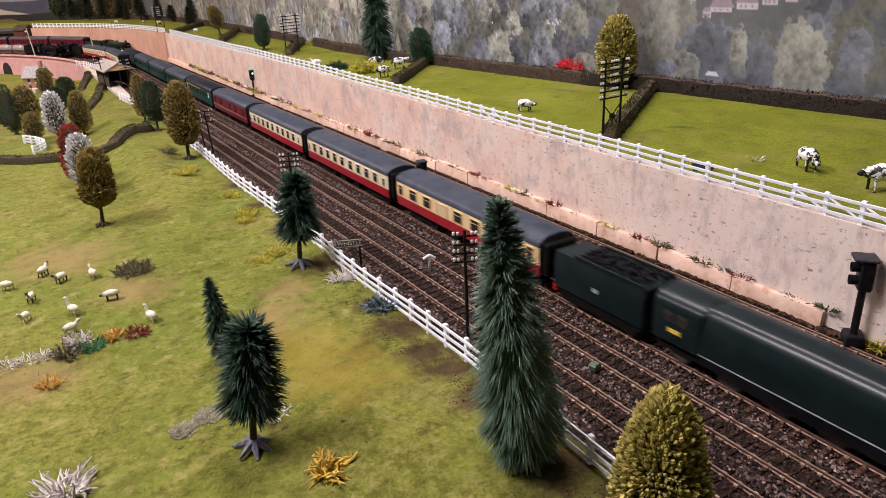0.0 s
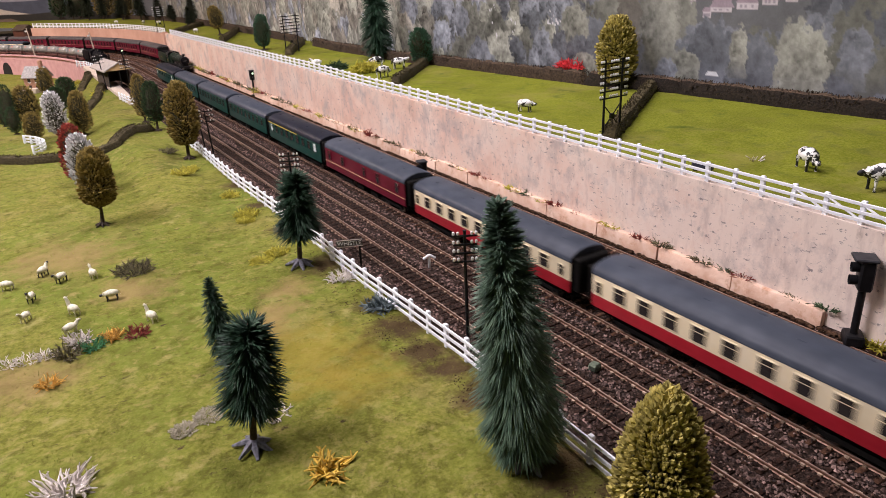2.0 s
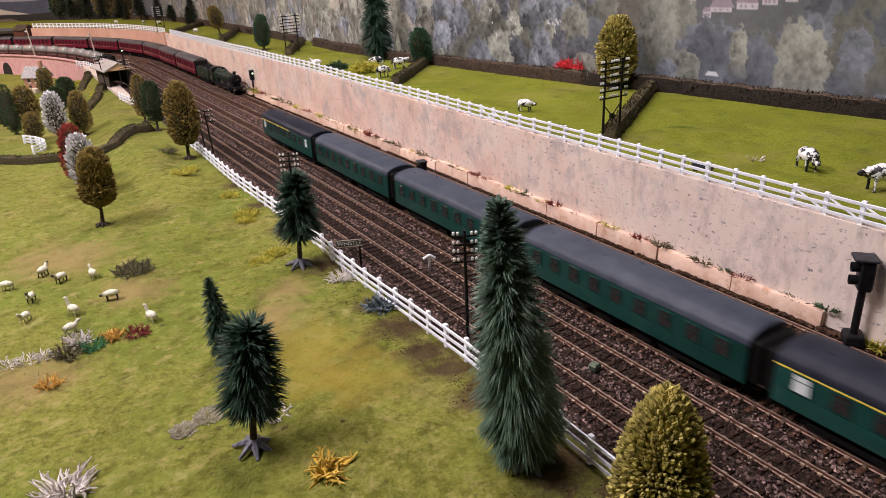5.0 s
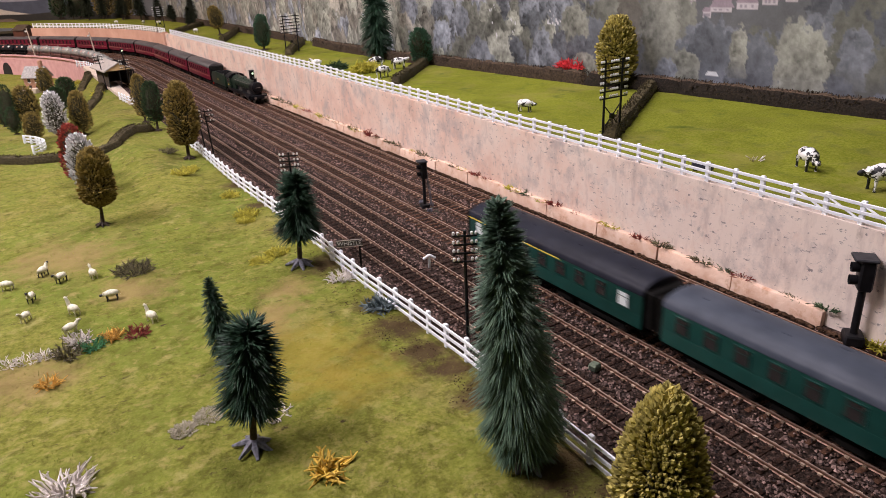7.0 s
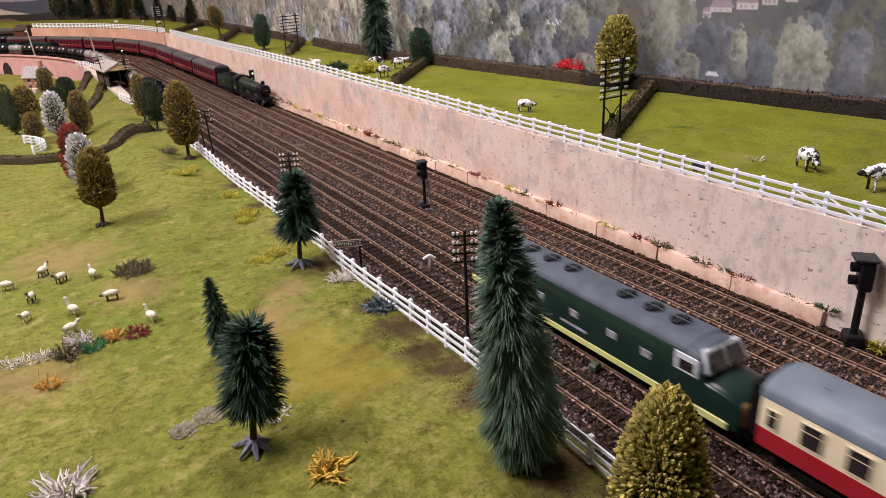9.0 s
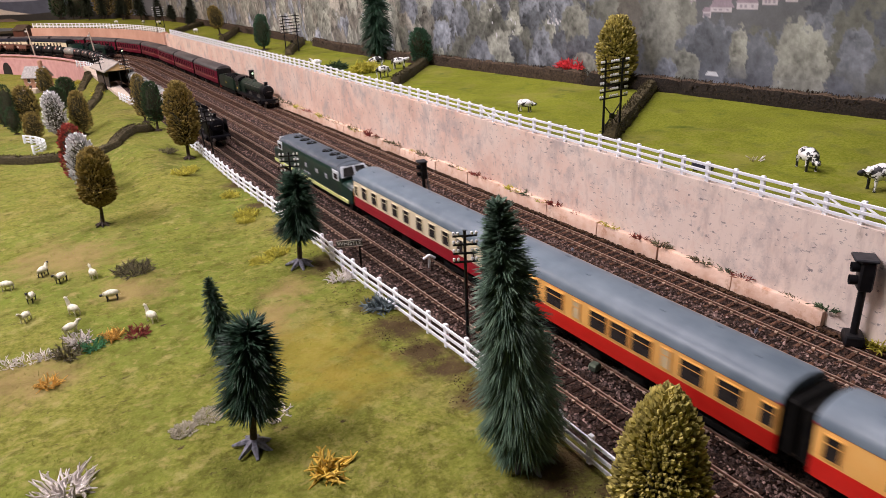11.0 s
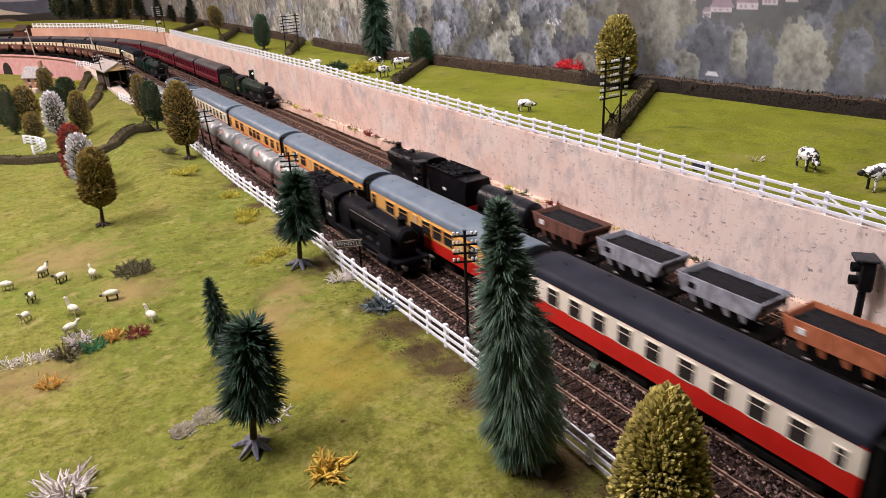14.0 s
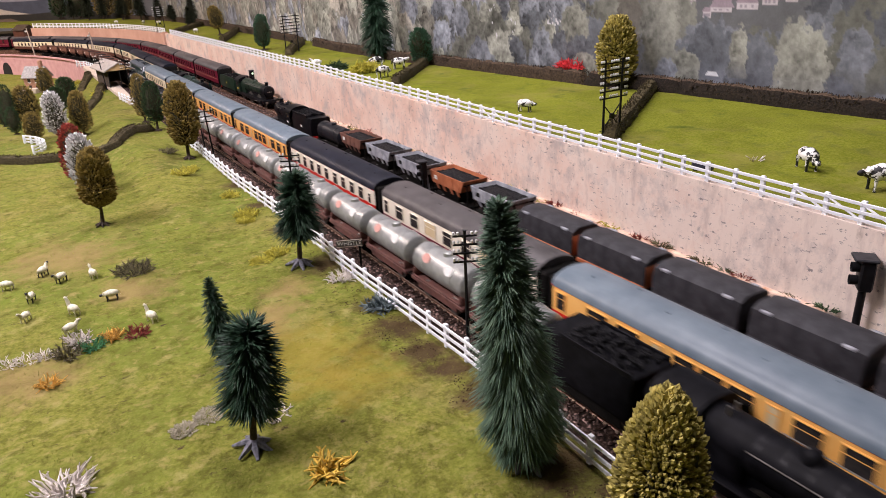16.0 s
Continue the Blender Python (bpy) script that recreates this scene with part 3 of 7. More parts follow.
def build_tracks():
    rnd = random.Random(3)
    sl = Geo()
    sl.box(-0.0165, 0.0165, -0.0017, 0.0017, -0.0046, -0.0022, c=0.0003)
    timber = {k: M["sleeper_old"] if k in ("fourth", "fence") else M["sleeper"] for k in TRACK}
    slm = {k: soft(sl.mesh("sleeper", timber[k])) for k in TRACK}
    for k, x in TRACK.items():
        tr = thing("railway_track", "brown plastic sleepered model track with rusty rails", "track", Matrix.Identity(4), "tracks")
        near = 0
        rest = Geo()
        chairs = Geo()
        s = -0.6
        while s < 4.3:
            a = turn_at(x, s)
            p = along(x, s)
            if 0.12 < s < 0.62:
                part("sleeper", slm[k], None, tr, at=pose(p.x + rnd.uniform(-0.0004, 0.0004), p.y, 0, 0, 0, rnd.uniform(-1.5, 1.5)))
            else:
                m = pose(p.x, p.y, 0, 0, 0, a + rnd.uniform(-1.5, 1.5))
                rest.add([m @ Vector(v) for v in [(sx, sy, sz) for sz in (-0.0046, -0.0023) for sy in (-0.0017, 0.0017) for sx in (-0.0165, 0.0165)]], [(4, 5, 7, 6), (0, 1, 5, 4), (2, 6, 7, 3), (0, 4, 6, 2), (1, 3, 7, 5)])
            if -0.1 < s < 1.4:
                for side in (-1, 1):
                    for o in (-0.0016, 0.0016):
                        cx = p.x + side * 0.00875 + o
                        chairs.box(cx - 0.0007, cx + 0.0007, p.y - 0.0011, p.y + 0.0011, -0.0024, -0.0011)
            s += 0.0092
        tagged(part("sleeper_run", rest, timber[k], tr, smooth=False), kind="stuff")
        tagged(part("chair_run", chairs, M["chair"], tr, smooth=False), kind="stuff")
        for side in (-1, 1):
            c = x + side * 0.00875
            g = Geo()
            n = 240
            rows = []
            for i in range(n + 1):
                s = -5.1 + 11.5 * i / n
                rows.append([along(c + dx, s, z, r=None) for dx, z in ((-0.0010, -0.0023), (-0.0004, -0.0017), (-0.0006, -0.0004), (-0.0004, 0.0), (0.0004, 0.0), (0.0006, -0.0004), (0.0004, -0.0017), (0.0010, -0.0023))])
            g.loft(rows)
            g.m = [1 if (i % 8) == 3 else 0 for i in range(len(g.f))]
            part("rail", g, [M["rail"], M["railhead"]], tr, smooth=False)
    # loose ballast stones: pale between the tracks, oily with shade put into the colour between the rails
    g, dark_chips = Geo(), Geo()
    for i in range(95000):
        s = -0.15 + 3.2 * rnd.random() ** 1.7
        x = rnd.uniform(-0.119, 0.1075)
        near_rail = min(abs(abs(x - t) - 0.00875) for t in TRACK.values())
        if near_rail < 0.0017:
            continue
        between = min(abs(x - t) for t in TRACK.values())
        r = rnd.uniform(0.0007, 0.0017) * (1.15 if between > 0.0165 else 0.75)
        p = along(x, s, r=1.61)
        z = -0.0026 + rnd.uniform(-0.0006, 0.0006) + (0.0012 if x < -0.108 else 0)
        a = rnd.uniform(0, 6.28)
        ca, sa = math.cos(a) * r, math.sin(a) * r
        k = rnd.uniform(0.5, 1.0)
        if between < 0.0165:
            z += 0.0013 if x < -0.02 else 0.0006
        (dark_chips if between < 0.0135 else g).add([(p.x + ca, p.y + sa, z), (p.x - sa * k, p.y + ca * k, z), (p.x - ca, p.y - sa, z), (p.x + sa * k, p.y - ca * k, z), (p.x + ca * 0.25, p.y - sa * 0.3, z + r * rnd.uniform(0.6, 1.1))], [(0, 1, 4), (1, 2, 4), (2, 3, 4), (3, 0, 4)])
    stuff("oily_ballast", dark_chips, M["stone_dark"], "dark oily ballast chips between the rails, with shade in their colour", "ballast")
    stuff("ballast_stones", g, M["stone"], "loose brown and grey ballast chips between the tracks", "ballast")


def backdrop_line():
    return [(0.50, -1.3), (0.435, 0.30), (0.40, 0.62), (0.352, 1.05), (0.322, 1.45), (0.335, 2.3), (0.345, 2.9), (0.27, 3.7), (0.02, 4.35), (-0.4, 4.75), (-1.2, 5.05), (-2.4, 5.1)]


# printed cottages: along the sheet, foot, half width, wall height, roof height
HOUSES = ((1.916, 0.190, 0.007, 0.005, 0.008), (1.893, 0.174, 0.006, 0.007, 0.006), (1.874, 0.181, 0.014, 0.006, 0.013), (1.842, 0.185, 0.013, 0.006, 0.012), (1.815, 0.190, 0.009, 0.006, 0.011), (1.790, 0.193, 0.007, 0.005, 0.0))
# printed specimen trees: along, foot, half width, height, tone, hue, contrast
SPECIMENS = ((1.885, 0.100, 0.030, 0.070, 0.15, 0, 0.6), (1.822, 0.095, 0.030, 0.060, 0.17, 0, 0.6), (1.845, 0.112, 0.013, 0.056, 0.27, 1, 0.8), (2.010, 0.10, 0.020, 0.13, 0.13, 2, 0.5), (1.955, 0.10, 0.026, 0.12, 0.25, 1, 0.7),
             (1.772, 0.078, 0.032, 0.100, 0.31, 1, 0.8), (1.918, 0.092, 0.023, 0.042, 0.27, 1, 0.9), (1.945, 0.088, 0.017, 0.036, 0.21, 0, 0.9), (2.045, 0.090, 0.016, 0.055, 0.31, 2, 0.8), (1.715, 0.11, 0.018, 0.06, 0.21, 0, 0.7))
SHEET = (1.50, 7.40, 0.04, 0.30)      # printed stretch: along from, to; foot, top


class Print:
    """The woodland picture of the scenery sheet, worked out as ink on a fine mesh of the sheet."""

    def __init__(self, cell=0.0014):
        d0, d1, z0, z1 = SHEET
        near = np.arange(d0, 3.3, cell)
        ds = np.concatenate([near, np.arange(3.3, 4.8, cell * 2), np.arange(4.8, d1, cell * 6)])
        zs = np.arange(z0, z1, cell * 1.25)
        self.D, self.Z = np.meshgrid(ds, zs, indexing="ij")
        self.rng = np.random.default_rng(4)
        self.lattice = self.rng.random((512, 512)).astype(np.float32)
        self.ink = np.zeros(self.D.shape + (3,), np.float32)

    def field(self, cell, shift=0.0, stretch=1.0, win=None):
        """Smooth random field with lumps of the given size."""
        D, Z = (self.D, self.Z) if win is None else (self.D[win], self.Z[win])
        a, b = D / cell + shift * 17.3 + 40, Z / (cell * stretch) + shift * 5.9 + 11
        ia, ib = np.floor(a).astype(int), np.floor(b).astype(int)
        fa, fb = a - ia, b - ib
        fa, fb = fa * fa * (3 - 2 * fa), fb * fb * (3 - 2 * fb)
        g = lambda x, y: self.lattice[x % 512, y % 512]
        return (g(ia, ib) * (1 - fa) + g(ia + 1, ib) * fa) * (1 - fb) + (g(ia, ib + 1) * (1 - fa) + g(ia + 1, ib + 1) * fa) * fb

    def leafy(self, size, shift, win=None):
        return 0.45 * self.field(size, shift, 1, win) + 0.30 * self.field(size * 0.45, shift + 3, 1, win) + 0.25 * self.field(size * 0.2, shift + 7, 1, win)

    def lay(self, mask, colour, win):
        m = mask[..., None]
        self.ink[win] = self.ink[win] * (1 - m) + colour * m

    def tree(self, d, z0, w, h, tone, hue, contrast=1.0, pointed=False, seed=0.0):
        i0, i1 = np.searchsorted(self.D[:, 0], (d - w * 1.5, d + w * 1.5))
        j0, j1 = np.searchsorted(self.Z[0], (z0 - h * 0.1, z0 + h * 1.3))
        if i1 - i0 < 2 or j1 - j0 < 2:
            return
        win = (slice(i0, i1), slice(j0, j1))
        u, v = (self.D[win] - d) / w, (self.Z[win] - z0) / h
        lumps = self.leafy(w * 0.8, seed, win) - 0.5
        fray = self.leafy(0.008, seed + 2, win) - 0.5
        if pointed:
            rho = np.abs(u) / np.clip(1.02 - v, 0.02, 1) ** 0.8 + np.clip(v - 0.9, 0, 1) * 4
        else:
            rho = np.sqrt(u * u + (np.clip(v - 0.45, 0, 9) / 0.55) ** 2)
        rho = rho + 0.75 * lumps + 0.55 * fray
        mask = np.clip((1.02 - rho) / 0.10, 0, 1)
        mist = np.clip(v / 0.35, 0, 1)
        mask = mask * (0.45 + 0.55 * mist)
        lit = 0.45 * (v - 0.55) - 0.22 * u + 1.5 * lumps + 1.25 * fray + 0.35 * np.clip(rho - 0.55, 0, 0.5)
        k = tone * np.clip(1 + contrast * lit, 0.35, 2.2)
        hues = np.array(((0.90, 0.98, 1.13), (0.97, 1.0, 0.88), (1.05, 1.0, 0.88)), np.float32)
        self.lay(mask, k[..., None] * hues[hue], win)

    def slab(self, d0, d1, z0, z1, colour, slant=0.0):
        """A flat-coloured patch; slant draws in the top corners."""
        win = (slice(*np.searchsorted(self.D[:, 0], (d0, d1))), slice(*np.searchsorted(self.Z[0], (z0, z1))))
        D, Z = self.D[win], self.Z[win]
        c, hw = (d0 + d1) / 2, (d1 - d0) / 2
        q = (Z - z0) / (z1 - z0)
        mask = (np.abs(D - c) < hw * (1 - slant * q)).astype(np.float32)
        grain = 0.85 + 0.3 * self.leafy(0.006, c, win)
        self.lay(mask, grain[..., None] * np.array(colour, np.float32), win)

    def draw(self):
        rnd = random.Random(11)
        everywhere = (slice(None), slice(None))
        pale = np.clip((self.D - 2.35) / 0.55, 0, 1) * np.clip((4.2 - self.D) / 0.7, 0, 1)
        base = (0.15 + 0.12 * pale) * (0.75 + 0.5 * self.leafy(0.03, 1.0))
        self.lay(np.ones(self.D.shape), base[..., None] * np.array((0.95, 0.99, 1.05)), everywhere)
        n = 0
        for row, (z0, hh) in enumerate(((0.190, 0.055), (0.165, 0.055), (0.140, 0.052), (0.115, 0.050), (0.092, 0.046), (0.068, 0.044))):
            if row == 1:
                for d, z, w, h, rh in HOUSES:
                    self.slab(d - w, d + w, z, z + h, (0.54, 0.50, 0.53))
                    for k in (-0.55, 0.1, 0.6):
                        self.slab(d + w * k - 0.0016, d + w * k + 0.0016, z + h * 0.25, z + h * 0.7, (0.33, 0.30, 0.34))
                    if rh:
                        self.slab(d - w * 1.15, d + w * 1.15, z + h * 0.92, z + h + rh, (0.33, 0.275, 0.32), 0.5)
            d = 1.52 + 0.02 * row
            while d < 4.75:
                far = max(0.0, min(1.0, (d - 2.35) / 0.6))
                w = rnd.choice((0.012, 0.017, 0.022, 0.030)) * rnd.uniform(0.85, 1.2) * (1.35 if d < 2.05 else 1.0)
                point = rnd.random() < 0.22 + 0.35 * far
                w *= 0.7 if point else 1.0
                h = hh * rnd.uniform(0.8, 1.2) * (0.75 + w * 18)
                zz = z0 + rnd.uniform(-0.010, 0.010)
                if d < 1.76:
                    hue, tone, con = rnd.choice((0, 0, 0, 1)), rnd.uniform(0.11, 0.17), 0.5
                elif d < 2.08:
                    hue, tone, con = rnd.choice((0, 0, 1)), rnd.uniform(0.14, 0.24), 0.6
                elif d < 2.45:
                    hue, tone, con = rnd.choice((0, 0, 1, 1)), rnd.choice((0.10, 0.13, 0.17, 0.22, 0.29)), 1.15
                else:
                    hue, tone, con = rnd.choice((0, 1, 1, 2, 2)), rnd.choice((0.15, 0.20, 0.27, 0.33)) + 0.05 * far, 1.15
                if d > 3.6:
                    tone *= 0.7
                if not (row < 3 and 1.76 < d < 1.93):
                    self.tree(d, zz, w, h, tone, hue, con, point, n * 1.37)
                d += w * rnd.uniform(1.0, 1.7)
                n += 1
        for d, z0, w, h, tone, hue, con in SPECIMENS:
            self.tree(d, z0, w, h, tone, hue, con, False, n * 1.37)
            n += 1
        # light breaking through the leaves, and a boat on the water
        for i in range(9):
            d, z = rnd.uniform(2.10, 3.1), rnd.uniform(0.13, 0.195)
            for k in range(5):
                q = rnd.uniform(0.0018, 0.0042)
                dd, zz = d + rnd.gauss(0, 0.006), z + rnd.gauss(0, 0.008)
                self.slab(dd, dd + q, zz, zz + q * rnd.uniform(0.8, 1.6), (0.60, 0.60, 0.64), 0.5)
        self.slab(1.868, 1.888, 0.106, 0.111, (0.72, 0.74, 0.76), 0.4)
        # hills, field and wood at the far end
        rise = 0.014 * (self.field(0.35, 2.0) - 0.5) + 0.005 * (self.field(0.06, 4.0) - 0.5)
        far = np.clip((self.D - 4.95) / 0.25, 0, 1)
        for lo, hi, colour, d0 in ((0.0, 0.40, (0.40, 0.39, 0.45), 4.9), (0.0, 0.178, (0.115, 0.125, 0.16), 4.9), (0.10, 0.156, (0.74, 0.66, 0.55), 5.90), (0.0, 0.112, (0.055, 0.052, 0.045), 4.9), (0.0, 0.090, (0.26, 0.19, 0.14), 5.75)):
            top = lo + (hi - lo) * np.clip((self.D - d0) / 0.35, 0, 1) + rise
            mask = np.clip((top - self.Z) / 0.004, 0, 1) * (self.Z > lo) * far * (self.D > d0)
            grain = 0.8 + 0.4 * self.leafy(0.03, hi * 50)
            self.lay(mask, grain[..., None] * np.array(colour), everywhere)


def build_backdrop():
    pts = [Vector((x, y, 0)) for x, y in backdrop_line()]
    g = Geo()
    g.loft([[(p.x, p.y, -0.1), (p.x, p.y, 1.0)] for p in pts], False, False)
    root = part("backdrop", g, mat("scenery_board", (0.20, 0.21, 0.22), (0.26, 0.27, 0.28), scale=14, rough=0.6, big=0.1), smooth=False)
    tagged(root, "printed hazy woodland and village scenery sheet behind the layout", "backdrop", kind="structure")
    pr = Print()
    pr.draw()
    # the printed sheet stands 1.5 mm before its board
    px, py = np.zeros_like(pr.D[:, 0]), np.zeros_like(pr.D[:, 0])
    tot = 0.0
    for a, b in zip(pts, pts[1:]):
        l, u = (b - a).length, (b - a).normalized()
        k = (pr.D[:, 0] >= tot) & (pr.D[:, 0] < tot + l)
        q = pr.D[k, 0] - tot
        px[k], py[k] = a.x + u.x * q - u.y * 0.0015, a.y + u.y * q + u.x * 0.0015
        tot += l
    n, m = pr.D.shape
    co = np.empty((n, m, 3), np.float32)
    co[..., 0], co[..., 1], co[..., 2] = px[:, None], py[:, None], pr.Z
    a = (np.arange(n - 1)[:, None] * m + np.arange(m - 1)[None, :]).ravel()
    faces = np.stack([a, a + m, a + m + 1, a + 1], 1)
    me = bpy.data.meshes.new("printed_sheet")
    me.from_pydata(co.reshape(-1, 3), [], faces)
    ink = me.color_attributes.new("ink", "FLOAT_COLOR", "POINT")
    rgba = np.ones((n * m, 4), np.float32)
    rgba[:, :3] = np.clip(pr.ink.reshape(-1, 3), 0, 0.9)
    ink.data.foreach_set("color", rgba.ravel())
    me.polygons.foreach_set("use_smooth", np.ones(len(me.polygons), bool))
    me.materials.append(printed_paper())
    part("printed_sheet", me, None, root)


def printed_paper():
    """Matt printed paper: the ink of the sheet with a faint grain."""
    m = mat("printed_paper", (0.9, 0.9, 0.9), (1.0, 1.0, 1.0), scale=420, rough=0.6, spec=0.2)
    N, L = m.node_tree.nodes, m.node_tree.links
    b = N["Principled BSDF"]
    at = N.new("ShaderNodeAttribute")
    at.attribute_name = "ink"
    vm = N.new("ShaderNodeVectorMath")
    vm.operation = "MULTIPLY"
    L.new(b.inputs["Base Color"].links[0].from_socket, vm.inputs[0])
    L.new(at.outputs["Color"], vm.inputs[1])
    L.new(vm.outputs[0], b.inputs["Base Color"])
    return m


def build_room():
    g = Geo()
    g.box(-4.2, 0.9, -5.3, 5.4, -0.95, -0.9)
    tagged(part("floor", g, M["room_floor"]), "dark carpet floor of the railway room", "floor", kind="structure")
    for nm, b in (("wall_north", (-4.2, 0.9, 5.3, 5.4)), ("wall_south", (-4.2, 0.9, -5.4, -5.3)), ("wall_east", (0.9, 1.0, -5.4, 5.4)), ("wall_west", (-4.3, -4.2, -5.4, 5.4))):
        g = Geo()
        g.box(*b, -0.95, 1.5)
        tagged(part(nm, g, M["room_paint"]), "plain dark grey room wall, out of view", "wall", kind="structure")
    g = Geo()
    g.box(-4.3, 1.0, -5.4, 5.4, 1.5, 1.6)
    tagged(part("ceiling", g, M["room_paint"]), "plain dark grey ceiling, out of view", "ceiling", kind="structure")
    # assumed panels for the lamps, out of view
    for x, y, w, l in ((-1.15, 0.35, 0.35, 1.0), (-1.15, 2.9, 0.35, 1.0), (0.0, 1.3, 0.25, 1.0)):
        t = thing("ceiling_light", "white rectangular ceiling light panel, assumed out of view", "light", pose(x, y, 1.5), "ceiling lights")
        g = Geo()
        g.box(-w / 2 - 0.02, w / 2 + 0.02, -l / 2 - 0.02, l / 2 + 0.02, -0.07, 0.0, c=0.005)
        part("housing", g, M["white"], t)
        g = Geo()
        g.box(-w / 2, w / 2, -l / 2, l / 2, -0.078, -0.070)
        part("diffuser", g, M["lamp_glass"], t)


build_ground()
build_wall()
build_soil()
build_fences()
build_backdrop()
build_room()

# ---- rolling stock ----
def wheel_mesh(r, w=0.0022):
    g = Geo()
    g.tube([(-w / 2, 0, 0), (-w / 2 + 0.0006, 0, 0), (w / 2, 0, 0)], [r * 1.08, r, r], 14)
    g.tube([(-w / 2 - 0.0002, 0, 0), (w / 2 + 0.0004, 0, 0)], [r * 0.25, r * 0.2], 8)
    return soft(g.mesh("wheel", M["steel"]))


WHEEL = wheel_mesh(0.0066)
BIG_WHEEL = wheel_mesh(0.0115)
MID_WHEEL = wheel_mesh(0.0095)


def wheelset(parent, y, r_mesh, r, gauge=0.0085):
    for s in (-1, 1):
        part("wheel", r_mesh, None, parent, at=pose(s * gauge, y, r, 0, 0, 0 if s > 0 else 180))


def bogie(parent, y, base=0.033):
    g = Geo()
    for s in (-1, 1):
        g.box(s * 0.0118 - 0.0009, s * 0.0118 + 0.0009, -base / 2 - 0.008, base / 2 + 0.008, 0.0045, 0.0088, c=0.0004)
        for yy in (-base / 2, base / 2):
            g.box(s * 0.0128 - 0.0006, s * 0.0128 + 0.0006, yy - 0.0022, yy + 0.0022, 0.0040, 0.0082, c=0.0003)
    g.box(-0.011, 0.011, -0.004, 0.004, 0.006, 0.011)
    b = part("bogie", g, M["underframe"], parent, at=pose(0, y, 0))
    wheelset(b, -base / 2, WHEEL, 0.0066)
    wheelset(b, base / 2, WHEEL, 0.0066)
    return b


def pane_mesh(w, h, frame_mat, pane_mat):
    """One carriage window, facing -x: its dark pane, and the raised frame round it with a ventilator bar."""
    g = Geo()
    g.box(-0.0003, 0.0006, -w / 2, w / 2, 0, h, 0)
    f = Geo()
    ys = (-w / 2 - 0.0006, -w / 2, w / 2, w / 2 + 0.0006)
    zs = (-0.0006, 0.0, h * 0.66, h * 0.66 + 0.0006, h, h + 0.0006)
    vs = [(x, y, z) for x in (-0.0007, 0.0006) for z in zs for y in ys]
    fs = []
    for k in range(5):
        for j in range(3):
            if j == 1 and k in (1, 3):
                continue
            a = k * 4 + j
            fs += [(a, a + 4, a + 5, a + 1), (a + 24, a + 25, a + 29, a + 28)]
    edge = [(0, 1), (1, 2), (2, 3), (3, 7), (7, 11), (11, 15), (15, 19), (19, 23), (23, 22), (22, 21), (21, 20), (20, 16), (16, 12), (12, 8), (8, 4), (4, 0)]
    fs += [(a, b, b + 24, a + 24) for a, b in edge]
    f.add(vs, fs)
    return g.mesh("window", pane_mat), f.mesh("window_frame", frame_mat)


